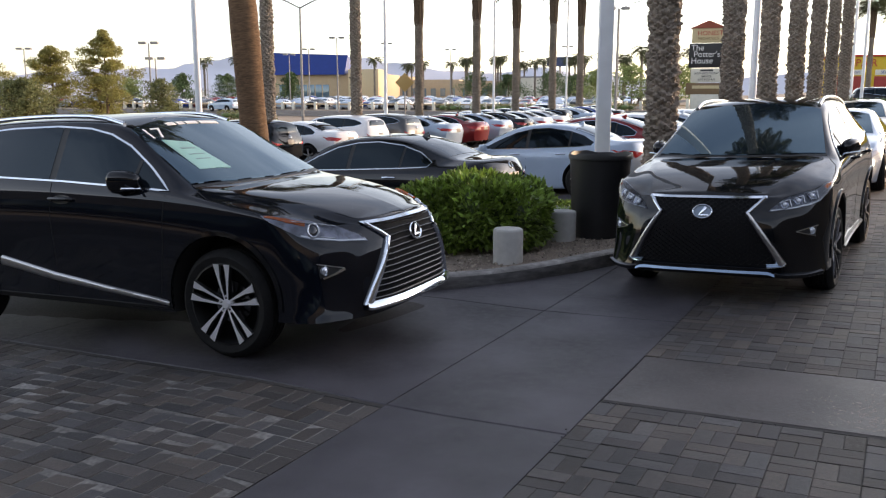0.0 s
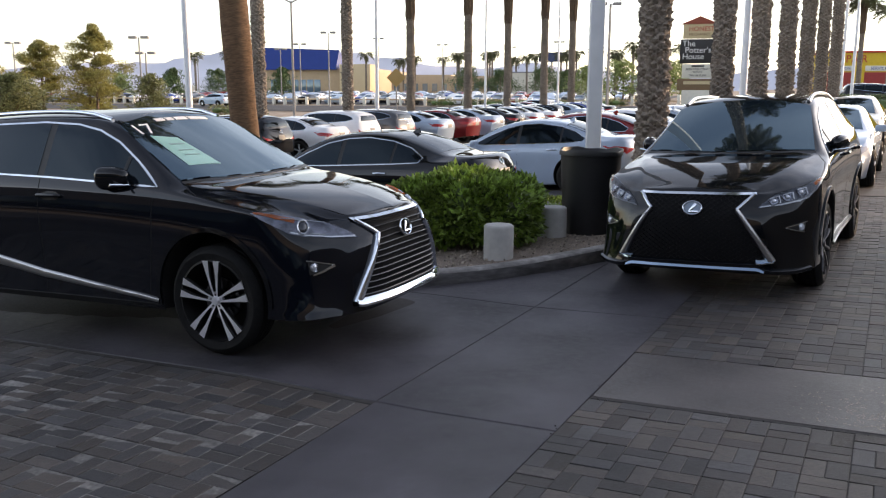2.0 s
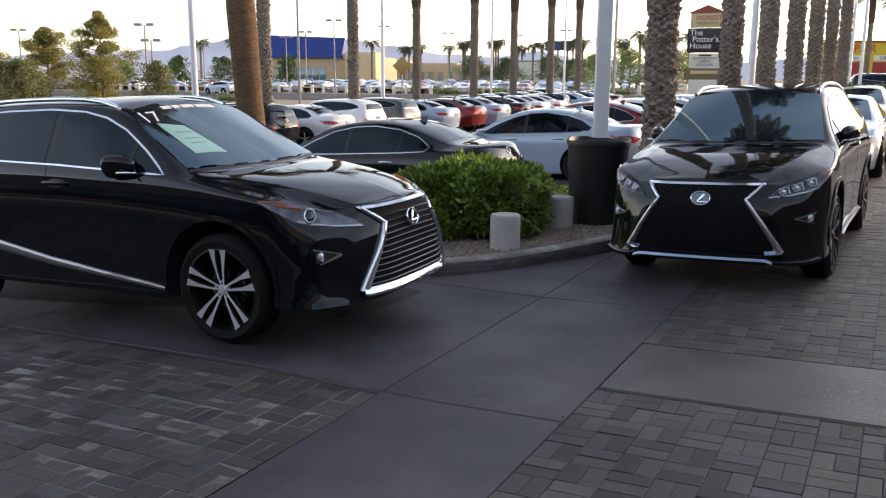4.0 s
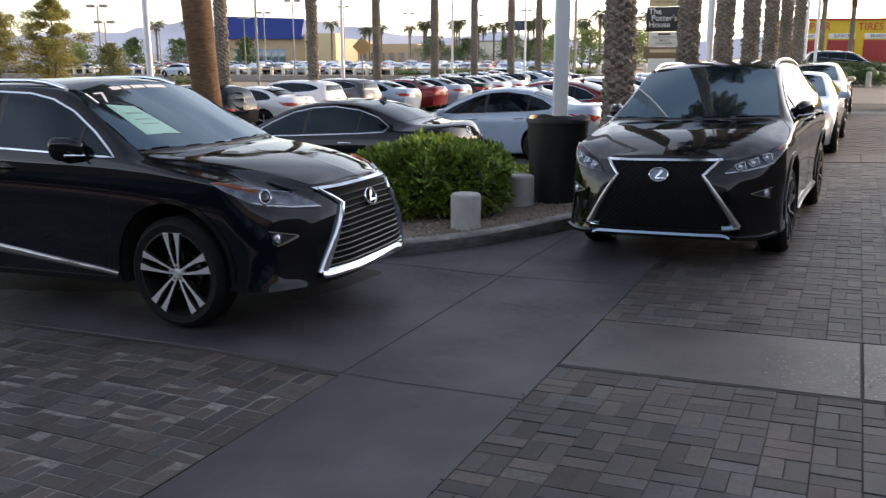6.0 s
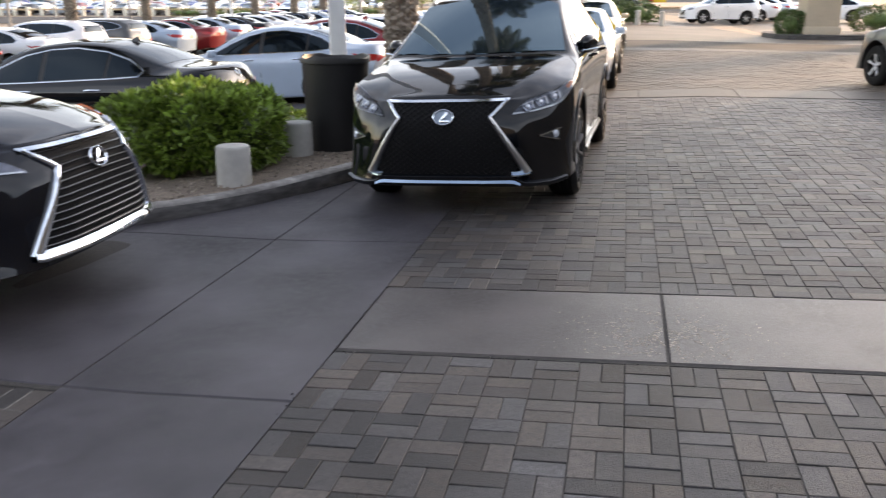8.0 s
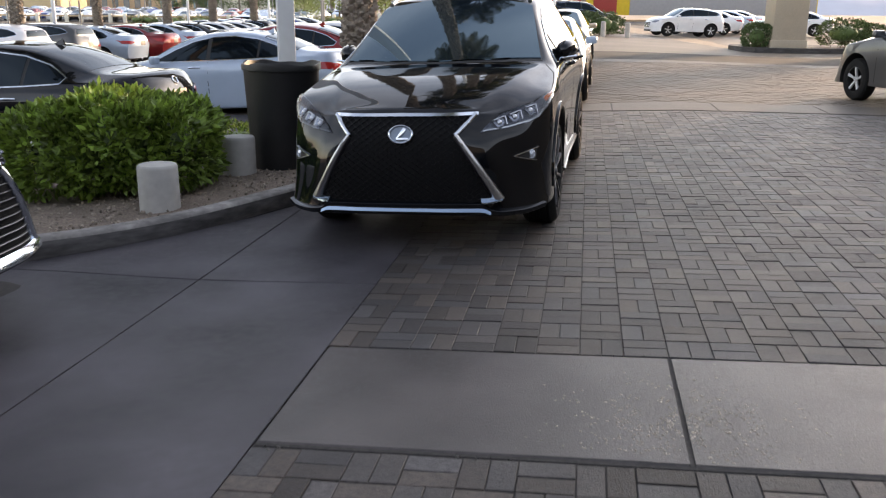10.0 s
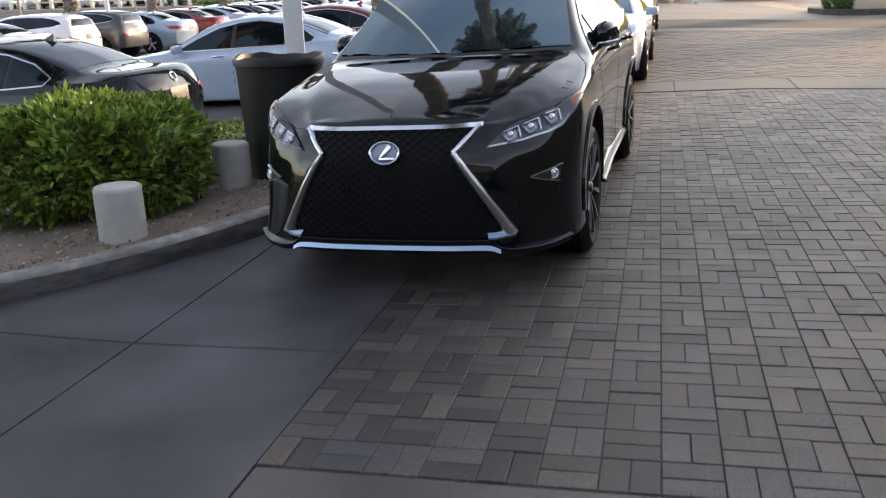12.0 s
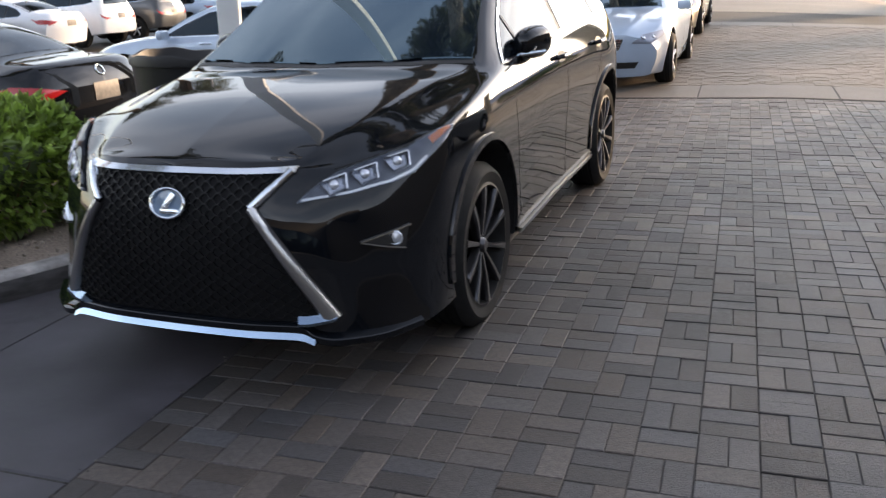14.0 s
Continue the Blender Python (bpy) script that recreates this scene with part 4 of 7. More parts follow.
def hero_suv(m, label, mesh_grille):
    """The black SUV in full detail; with a mesh grille or with a slatted one."""
    P = SUV if mesh_grille else dict(SUV, lip=[(u, x, y, z + 0.035 * (1 - smooth01(3, 5, u))) for u, x, y, z in SUV["lip"]])
    car, skin = base_car(P, m, label, "car", "black SUVs on the forecourt", M_BLACK if mesh_grille else M_BLUEBLACK, 2, 84, ("mesh" if mesh_grille else "slat", M_RIMD if mesh_grille else M_RIM, 10 if mesh_grille else 5, not mesh_grille, 0.29), "suv")
    S = lambda path, view, w, rise=0.006, **k: skin.strip(path, view, w, rise, **k)
    z0, zp, z1, w0, wp, w1 = (0.36, 0.785, 0.905, 0.625, 0.352, 0.465) if mesh_grille else (0.365, 0.8, 0.905, 0.6, 0.352, 0.465)
    zs = np.linspace(z0, z1, 26)
    half = [(spindle(z, z0, zp, z1, w0, wp, w1), z) for z in zs]
    part("grille_back", skin.panel([(y, z) for y, z in half] + [(-y, z) for y, z in reversed(half)], "F", 0.002, 0.06), M_MESH, car, "matt black grille opening")
    if mesh_grille:
        bm = bmesh.new()
        dz, per = 0.0195, 0.058
        k = 0
        z = z0 + 0.02
        while z < z1 - 0.015:
            w = spindle(z, z0, zp, z1, w0, wp, w1) - 0.02
            n = int(2 * w / per) * 2
            path = []
            for i in range(-n, n + 1):
                yy = i * per / 4
                if abs(yy) < w:
                    up = ((i + 2 * k) % 4) in (0, 1)
                    path.append((yy, z + (dz * 0.4 if up else -dz * 0.4)))
            S(path, "F", 0.0048, 0.01, step=0.04, bm=bm)
            z += dz
            k += 1
        part("grille_mesh", bm, M_MESHBAR, car, "black honeycomb grille mesh")
    else:
        z = z0 + 0.05
        while z < z1 - 0.01:
            w = spindle(z, z0, zp, z1, w0, wp, w1) - 0.015
            line = [(-w, z - 0.006), (-w / 2, z), (0, z + 0.002), (w / 2, z), (w, z - 0.006)]
            blade = part("slat", S([(a, b - 0.01) for a, b in line], "F", 0.026, 0.01, step=0.08, shelf=0.004), M_MESH, car)
            part("slat_edge", S(line, "F", 0.005, 0.013, step=0.08, shelf=0.016), M_RIMD, blade, "thin bright edge")
            z += 0.0395
    for s in (1, -1):
        side = [(s * y, z) for y, z in half]
        # the frame's legs: wide and darker below the waist, thin and bright above it
        legs = [p for p in side if p[1] <= zp] + [(s * wp, zp)]
        arms = [(s * wp, zp)] + [p for p in side if p[1] > zp]
        part("grille_frame", S(legs, "F", 0.066, 0.034, flare=0.5, domed=True), M_SATIN if mesh_grille else M_CHROME, car, "chrome spindle grille leg")
        part("grille_frame", S(arms, "F", 0.036, 0.026, flare=0.9, domed=True), M_CHROME, car, "chrome upper spindle grille arm")
        headlight(car, skin, s, mesh_grille)
        if mesh_grille:
            fog = part("fog_pocket", skin.panel([(s * 0.712, 0.632), (s * 0.845, 0.668), (s * 0.84, 0.59)], "F", 0.003, 0.03), M_TRIM, car, "matt black fog lamp pocket")
            part("fog_trim", S([(s * 0.708, 0.632), (s * 0.78, 0.652), (s * 0.85, 0.672)], "F", 0.007, 0.01, step=0.02), M_CHROME, fog, "chrome fog lamp trim")
            part("fog_trim", S([(s * 0.708, 0.63), (s * 0.78, 0.606), (s * 0.84, 0.588)], "F", 0.005, 0.008, step=0.02), M_SATIN, fog)
            fy, fz = 0.812, 0.632
        else:
            fog = part("fog_pocket", skin.panel([(s * 0.69, 0.636), (s * 0.82, 0.675), (s * 0.825, 0.585)], "F", 0.003, 0.03), M_TRIM, car, "matt black fog lamp pocket")
            part("fog_trim", S([(s * 0.69, 0.634), (s * 0.75, 0.605), (s * 0.81, 0.582)], "F", 0.02, 0.012, step=0.02, flare=0.6), M_CHROME, fog, "chrome fog lamp trim")
            part("fog_trim", S([(s * 0.69, 0.638), (s * 0.76, 0.66), (s * 0.825, 0.68)], "F", 0.006, 0.01, step=0.02), M_SATIN, fog)
            fy, fz = 0.795, 0.632
        bm = bmesh.new()
        p, n = skin.put("F", s * fy, fz)
        n = (n + Vector((1, 0, 0))).normalized()
        lathe(bm, [(0.03, -0.01), (0.03, 0.008), (0.025, 0.012), (0.022, 0.006), (0.0005, 0.012)], 20, Matrix.Translation(p) @ n.to_track_quat("Z", "Y").to_matrix().to_4x4())
        part("fog_lamp", bm, M_LENS, fog, "round fog lamp")
        # sides
        v = "L" if s > 0 else "R"
        arch = [(SUV["arch"] * 1.04 * math.cos(a), SUV["wheel"] + 0.02 + SUV["arch"] * 1.04 * math.sin(a)) for a in np.linspace(radians(-4), radians(188), 30)]
        for ax in (0, -2.79):
            part("arch_trim", S([(ax + a, b) for a, b in arch], v, 0.04, 0.012), M_BLACK, car, "wheel arch moulding")
        for path in ([(-0.48, 1.13), (-0.5, 0.8), (-0.56, 0.45), (-0.58, 0.36)], [(-1.6, 1.21), (-1.6, 0.8), (-1.62, 0.36)], [(-2.6, 1.24), (-2.55, 1.0), (-2.32, 0.75), (-2.25, 0.4)]):
            part("door_seam", S(path, v, 0.009, 0.0006), M_SEAM, car)
        if mesh_grille:
            part("sill_trim", S([(-0.5, 0.315), (-1.4, 0.32), (-2.3, 0.33)], v, 0.013, 0.026), M_SATIN, car, "thin bright sill strip")
            foot = [(0.935, s * 0.645, 0.375), (0.955, s * 0.6, 0.366), (0.985, s * 0.55, 0.362), (1.0, s * 0.515, 0.364)]
            part("frame_foot", sweep(foot, [(-0.024 * s, -0.014), (0.03 * s, -0.014), (0.03 * s, 0.008), (0.004 * s, 0.018), (-0.022 * s, -0.004)]), M_SKYCHROME, car, "chrome foot of the grille frame")
        else:
            part("sill_trim", S([(-0.48, 0.36), (-0.62, 0.38), (-1.1, 0.43), (-1.62, 0.495), (-2.2, 0.6)], v, 0.036, 0.022, flare=2.3, domed=True), M_SATIN, car, "chrome lower door moulding")
        part("rocker", S([(-0.46, 0.31), (-2.34, 0.32)], v, 0.06, 0.014), M_TRIM, car)
        for hx in (-1.48, -2.48):
            p, n = skin.put(v, hx, SUV["handle"] + 0.03)
            part("handle_cup", skin.panel([(hx + 0.1 * math.cos(a), SUV["handle"] + 0.03 + 0.035 * math.sin(a)) for a in np.linspace(0, 2 * math.pi, 17)[:-1]], v, 0.001, 0.05), M_TRIM, car)
            bm = bmesh.new()
            tube(bm, [p + Vector((0.11, 0, 0)) + n * 0.0, p + Vector((0.09, 0, 0)) + n * 0.035, p + n * 0.045, p - Vector((0.09, 0, 0)) + n * 0.035, p - Vector((0.11, 0, 0))], 0.014, 10)
            part("door_handle", bm, M_BLACK, car)
        mirror_part(car, M_BLACK, -0.89, 0.8, 1.165, s)
        bm = bmesh.new()
        pts = []
        for x in np.linspace(-1.1, -3.3, 14):
            p, n = skin.put("T", s * 0.6, x)
            e = min(1, (x + 3.3) / 0.25, (-1.1 - x) / 0.25)
            pts.append(p + Vector((0, 0, 0.004 + 0.026 * max(0, e))))
        tube(bm, pts, 0.018, 10)
        part("roof_rail", bm, M_CHROME if not mesh_grille else M_SATIN, car, "satin metal roof rail")
        part("quarter_post", S([(-0.8, 1.19), (-0.79, 1.365)], v, 0.035, 0.009), M_TRIM, car, "black upright of the quarter window")
        part("hood_seam", S([(x, s * y, z) for x, y, z in ((0.775, 0.6, 0.9), (0.58, 0.8, 0.955), (0.36, 0.912, 1.012), (0.1, 0.905, 1.06), (-0.12, 0.88, 1.095), (-0.27, 0.81, 1.15))], "N", 0.008, 0.0006), M_SEAM, car)
        part("wiper", S([(s * 0.02, -0.24), (s * 0.6 - 0.05, -0.32)], "T", 0.012, 0.008), M_TRIM, car)
    part("cowl", S([(-0.78, -0.32), (-0.5, -0.225), (0, -0.18), (0.5, -0.225), (0.78, -0.32)], "T", 0.04, 0.002), M_TRIM, car, "matt black windscreen cowl")
    part("grille_top", S([(-0.48, 0.908), (0, 0.914), (0.48, 0.908)], "F", 0.028, 0.008, shelf=0.022), M_CHROME, car, "chrome upper grille bar")
    if mesh_grille:
        lip = both_sides([(1.058, 0, 0.346), (1.045, 0.3, 0.344), (0.995, 0.525, 0.335), (0.985, 0.575, 0.3), (0.968, 0.645, 0.286), (0.87, 0.78, 0.283), (0.72, 0.9, 0.298)])
        part("front_lip", sweep(lip, [(-0.06, -0.022), (0.006, -0.022), (0.014, -0.016), (0.018, 0.008), (0.012, 0.013), (-0.06, 0.022)]), M_BLACK, car, "glossy bumper lip")
        bar = both_sides([(1.052, 0, 0.314), (1.04, 0.3, 0.312), (0.995, 0.52, 0.304), (0.985, 0.578, 0.286)])
        part("lower_bar", sweep(bar, [(-0.03, -0.013), (0.024, -0.013), (0.029, -0.009), (0.014, 0.013), (-0.03, 0.015)]), M_SKYCHROME, car, "bright lower bumper bar")
    else:
        bar = both_sides([(1.058, 0, 0.372), (1.045, 0.3, 0.37), (0.97, 0.57, 0.366), (0.945, 0.615, 0.375)])
        part("lower_bar", sweep(bar, [(-0.04, -0.034), (0.024, -0.03), (0.036, -0.018), (0.03, 0.006), (0.008, 0.028), (-0.04, 0.03)]), M_CHROME, car, "bright lower grille bar")
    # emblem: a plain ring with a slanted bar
    p, n = skin.put("F", 0, 0.795)
    ex = Vector((0, 1, 0))
    at = Matrix.Translation(p + n * 0.02) @ Matrix((ex, n.cross(ex).normalized(), n)).transposed().to_4x4()
    bm = bmesh.new()
    k = Matrix.Diagonal((1, 0.74, 1, 1))
    prof = [(0.077 + 0.008 * math.cos(a), 0.009 * math.sin(a)) for a in np.linspace(0, 2 * math.pi, 9)[:-1]]
    lathe(bm, prof, 36, at @ k, True)
    em = part("emblem", bm, M_CHROME, car, "oval chrome badge")
    bm = bmesh.new()
    box(bm, 0.026, 0.086, 0.012, at @ pose(0.004, 0.004, 0, 0, 0, -33), 0.004)
    box(bm, 0.084, 0.021, 0.0125, at @ pose(0.012, -0.031, 0, 0, 0, 0), 0.004)
    part("badge_bar", bm, M_CHROME, em)
    if mesh_grille:
        bm = bmesh.new()
        lathe(bm, [(0.078, -0.004), (0.0005, -0.002)], 30, at @ k @ Matrix.Diagonal((0.92, 0.92, 1, 1)))
        part("badge_plate", bm, mat("badge_blue", (0.12, 0.2, 0.3), 0.3, coat=1.0), em)
    return car, skin


# ---- ground ----
SITE = -5.5
SX, SY = Vector((math.cos(radians(SITE)), math.sin(radians(SITE)), 0)), Vector((-math.sin(radians(SITE)), math.cos(radians(SITE)), 0))


def site(u, v):
    """World place of a point of the forecourt's own grid, whose origin is the near corner of the concrete band."""
    p = Vector((-0.67, 4.39, 0)) + SX * u + SY * v
    return p.x, p.y


def sheet(name, xs, ys, dz, material, label, place=lambda a, b: (a, b), hole=None):
    """A ground sheet that follows the slope, with a rim that goes down."""
    bm = bmesh.new()
    grid = []
    for a in xs:
        row = []
        for b in ys:
            x, y = place(a, b)
            row.append(bm.verts.new((x, y, gz(x, y) + dz)))
        grid.append(row)
    for i in range(len(xs) - 1):
        for j in range(len(ys) - 1):
            bm.faces.new((grid[i][j], grid[i + 1][j], grid[i + 1][j + 1], grid[i][j + 1]))
    ob = new(name, to_mesh(bm, name, material))
    return tagged(ob, label, "ground", kind="structure")


far = [-2500, -1200, -600, -300, -150, -100, -70, -50, -40, -32, -25, -20, -16, -13, -10, -8, -6, -4, -2, 0, 1.5, 3, 5, 8, 12, 18, 30, 50, 80, 140, 300, 600, 1200, 2500]
fary = [-400, -100, -40, -20, -10, -5, 0, 5, 10, 15, 20, 25, 30, 35, 40, 45, 50, 60, 70, 85, 100, 130, 160, 200, 240, 300, 600, 1200, 2800]
sheet("ground", far, fary, -0.075, M_DESERT, "pale tan desert ground reaching the mountains")
lin = lambda a, b, n: list(np.linspace(a, b, n))
sheet("lot_pavement", lin(-34, -2.2, 24), lin(-8, 84, 40), -0.06, M_LOT, "grey asphalt of the car lot")
# the golden sunlight on the drive is painted into this tan
M_DRIVE = mat("sunlit_tan_concrete", (0.2, 0.165, 0.13), 0.7, var=0.15, scale=12, var2=0.2, scale2=0.3)
sheet("drive_pavement", lin(-2.2, 26, 20), lin(31, 84, 24), -0.055, M_DRIVE, "tan worn concrete drive beyond the forecourt, warm sunlight put into its colour")
sheet("road", lin(-260, 70, 40), lin(84, 104, 6), -0.02, M_ASPHALT, "asphalt road across the view")
sheet("far_pavement", lin(-240, -20, 30), lin(112, 190, 14), -0.02, M_LOT, "distant asphalt car park")
sheet("apron", lin(-12, 12.5, 120), lin(-9, 27, 120), -0.006, M_JOINT, "sand bed under the pavers", site)
sheet("side_apron", lin(-7.12, -1.13, 60), lin(-6.6, -0.62, 60), -0.0035, M_SAND, "pale jointing sand between the side pavers", site)
# concrete slabs of the lane, with open joints


def slab(u0, u1, v0, v1, material, name="slab", parent=None, label="", top=0.0):
    bm = bmesh.new()
    g = 0.005 if material is M_CONC else 0.01
    n = max(1, int((u1 - u0) / 0.3))
    vs = []
    for k in range(n + 1):
        u = u0 + g + (u1 - u0 - 2 * g) * k / n
        for v, dz in ((v0 + g, -0.05), (v0 + g, top - 0.006), (v0 + g + 0.007, top), (v1 - g - 0.007, top), (v1 - g, top - 0.006), (v1 - g, -0.05)):
            x, y = site(u, v + (0.005 * noise.noise(Vector((u * 9, v * 3, 1.7))) if dz > -0.05 else 0))
            vs.append(bm.verts.new((x, y, gz(x, y) + dz)))
    for k in range(n):
        for i in range(5):
            bm.faces.new((vs[6 * k + i], vs[6 * k + i + 1], vs[6 * k + 7 + i], vs[6 * k + 6 + i]))
    bm.faces.new(vs[:6])
    bm.faces.new(vs[-6:])
    return part(name, bm, material, parent, label)


lane = tagged(new("concrete_lane"), "dark grey concrete driveway slabs with open joints", "driveway", kind="structure")
vcuts = [-9, -5.5, -3.0, -0.55, 1.97, 4.45, 6.9, 9.4, 10.9]
for v0, v1 in zip(vcuts, vcuts[1:]):
    slab(-1.12, 0.003, v0, v1, M_CONC, parent=lane)
for v0, v1 in zip(vcuts[3:], vcuts[4:]):
    for u0, u1 in ((-4.6, -1.12), (-8.1, -4.6), (-12, -8.1)):
        slab(u0, u1, v0, v1, M_CONC, parent=lane)
bands = tagged(new("concrete_band"), "worn light concrete bands between the pavers", "paving", kind="structure")
for v0, v1 in ((0.03, 1.0), (10.9, 12.0), (21.8, 22.9)):
    us = [0.0, 1.6, 3.2, 4.8, 6.4, 8.0, 9.6, 11.2]
    for u0, u1 in zip(us, us[1:]):
        slab(u0, u1, v0, v1, M_BAND if v0 < 5 else M_BAND_FAR, parent=bands)
for u0, u1 in ((-7.0, -4.0), (-4.0, 0.0)):
    slab(u0, u1, 10.9, 12.0, M_BAND_FAR, parent=bands)

slab(0, 11.2, -0.004, 0.034, M_OPEN, "drain_joint", bands, "dark open joint", -0.004)
slab(-0.03, 0.014, -5.0, 10.85, M_OPEN, "drain_joint", bands, "dark open joint", -0.006)
slab(-7.12, -1.1, -0.62, -0.572, M_OPEN, "drain_joint", bands, "dark open joint", -0.003)
slab(-1.137, -1.112, -6.6, -0.6, M_OPEN, "drain_joint", bands, "dark open joint", -0.003)
slab(0, 11.2, 10.83, 10.9, M_OPEN, "drain_joint", bands, "dark open joint")
slab(0, 11.2, 21.73, 21.8, M_OPEN, "drain_joint", bands, "dark open joint")
# grit and crumbs that have gathered along the joints
rng = random.Random(12)
bm = bmesh.new()
for _ in range(420):
    if rng.random() < 0.6:
        u, v = rng.gauss(0, 0.012), rng.uniform(-5, 8)
    else:
        u, v = rng.uniform(0, 5), rng.choice((0.0, 1.0)) + rng.gauss(0, 0.012)
    if noise.noise(Vector((u * 1.3, v * 1.3, 4))) < -0.05:
        continue
    x, y = site(u, v)
    r = rng.uniform(0.002, 0.006)
    bmesh.ops.create_icosphere(bm, subdivisions=1, radius=r, matrix=Matrix.Translation((x, y, gz(x, y) + r * 0.1)) @ Euler((rng.random() * 3, rng.random() * 3, 0)).to_matrix().to_4x4() @ Matrix.Diagonal((rng.uniform(1, 1.8), 1, 0.6, 1)))
tagged(new("joint_grit", to_mesh(bm, "joint_grit", mat("grit", (0.1, 0.093, 0.086), 0.95, island=0.8), False)), "dark grit and crumbs along the paving joints", "gravel", kind="stuff")

# worn spot of the band at one joint; its sun glint is painted as pale specks
rng = random.Random(21)
bm = bmesh.new()
for _ in range(1500):
    u, v = 1.6 + rng.gauss(0, 0.2), 0.36 + rng.gauss(0, 0.17)
    if not 0.05 < v < 0.98 or abs(u - 1.6) < 0.014 or noise.noise(Vector((u * 9, v * 9, 2))) < -0.05:
        continue
    x, y = site(u, v)
    r, a0 = rng.uniform(0.0025, 0.008), rng.random() * 6
    ring = []
    for k in range(5):
        a = a0 + 1.2566 * k
        q = r * rng.uniform(0.6, 1.2)
        ring.append(bm.verts.new((x + q * math.cos(a), y + q * math.sin(a) * 0.8, gz(x, y) + 0.0006)))
    tip = bm.verts.new((x, y, gz(x, y) + 0.0006 + r * 0.25))
    for k in range(5):
        bm.faces.new((ring[k], ring[(k + 1) % 5], tip))
tagged(new("worn_aggregate", to_mesh(bm, "worn_aggregate", mat("glint_speck", (0.34, 0.29, 0.23), 0.3, island=0.5), False)), "pale specks on the band's worn spot, its sun glint put in as colour", "paving", kind="stuff")

# ---- island with kerb ----
KERB = [(-9.0, 5.55), (-6.0, 6.2), (-4.2, 6.35), (-3.3, 6.5), (-2.73, 6.89), (-2.13, 7.53), (-1.55, 8.46), (-1.05, 9.5), (-0.9, 11.0), (-0.75, 12.5)]


def smooth_path(p, n):
    """Points along a smooth line through p."""
    fx, fy = pchip([(i, q[0]) for i, q in enumerate(p)]), pchip([(i, q[1]) for i, q in enumerate(p)])
    return [(fx(t), fy(t)) for t in np.linspace(0, len(p) - 1, n)]


kp = smooth_path(KERB, 60)
bm = bmesh.new()
rows = []
for i, (x, y) in enumerate(kp):
    a, b = kp[max(i - 1, 0)], kp[min(i + 1, len(kp) - 1)]
    d = Vector((b[0] - a[0], b[1] - a[1], 0)).normalized()
    n = Vector((-d.y, d.x, 0))
    z = gz(x, y)
    rows.append([bm.verts.new(Vector((x, y, z)) + n * o + Vector((0, 0, h))) for o, h in ((-0.002, -0.06), (0.0, 0.05), (0.02, 0.12), (0.035, 0.138), (0.055, 0.145), (0.15, 0.145), (0.165, 0.138), (0.17, 0.05))])
# upright face in the dark copy, lit top in the pale one
for a, b in zip(rows, rows[1:]):
    for k in range(7):
        bm.faces.new((a[k], a[k + 1], b[k + 1], b[k])).material_index = 1 if k < 2 else 0
bm.faces.new(rows[0])
bm.faces.new(rows[-1])
kb = bmesh.new()
prev = None
for i, (x, y) in enumerate(kp):
    a, b = kp[max(i - 1, 0)], kp[min(i + 1, len(kp) - 1)]
    d = Vector((b[0] - a[0], b[1] - a[1], 0)).normalized()
    n = Vector((-d.y, d.x, 0))
    w = 0.02 + 0.012 * noise.noise(Vector((x * 3, y * 3, 8)))
    cur = [kb.verts.new(Vector((x, y, gz(x, y))) + n * o + Vector((0, 0, h))) for o, h in ((-w, -0.03), (-w, 0.003), (0.004, 0.006))]
    if prev:
        for k in range(2):
            kb.faces.new((prev[k], prev[k + 1], cur[k + 1], cur[k]))
    prev = cur
tagged(new("kerb_joint", to_mesh(kb, "kerb_joint", M_OPEN)), "dark dirt gathered at the foot of the kerb", "joint", kind="structure")
kerb = new("kerb", to_mesh(bm, "kerb", [M_KERB, M_KERB_DARK]))
tagged(kerb, "stained grey concrete kerb round the planted island", "kerb", kind="structure")
bm = bmesh.new()
rows = []
for i, (x, y) in enumerate(kp):
    a, b = kp[max(i - 1, 0)], kp[min(i + 1, len(kp) - 1)]
    d = Vector((b[0] - a[0], b[1] - a[1], 0)).normalized()
    n = Vector((-d.y, d.x, 0))
    w = 2.3 * smooth01(0, 6, i)
    row = []
    for k in range(9):
        q = Vector((x, y, 0)) + n * (0.16 + w * k / 8 * (0.75 if i > 40 else 1))
        h = 0.124 + 0.012 * noise.noise(q * 2.5) if k < 8 else -0.1
        row.append(bm.verts.new((q.x, q.y, gz(q.x, q.y) + h)))
    rows.append(row)
for a, b in zip(rows, rows[1:]):
    for k in range(8):
        bm.faces.new((a[k], a[k + 1], b[k + 1], b[k]))
tagged(new("island_soil", to_mesh(bm, "island_soil", M_SOIL)), "brown gravelly soil of the planted island", "soil", kind="structure")
rng = random.Random(3)
bm = bmesh.new()
for _ in range(900):
    i = rng.randrange(22, 59)
    x, y = kp[i]
    a, b = kp[i - 1], kp[i]
    d = Vector((b[0] - a[0], b[1] - a[1], 0)).normalized()
    q = Vector((x, y, 0)) + Vector((-d.y, d.x, 0)) * rng.uniform(0.2, 1.3) + d * rng.uniform(-0.1, 0.1)
    r = rng.uniform(0.006, 0.02)
    bmesh.ops.create_icosphere(bm, subdivisions=1, radius=r, matrix=Matrix.Translation((q.x, q.y, gz(q.x, q.y) + 0.13)) @ Euler((rng.random() * 3, rng.random() * 3, 0)).to_matrix().to_4x4() @ Matrix.Diagonal((1, rng.uniform(0.6, 1), rng.uniform(0.5, 0.8), 1)))
tagged(new("pebbles", to_mesh(bm, "pebbles", mat("pebble", (0.32, 0.27, 0.22), 0.9, island=0.5), False)), "loose pebbles on the island soil", "gravel", kind="stuff")

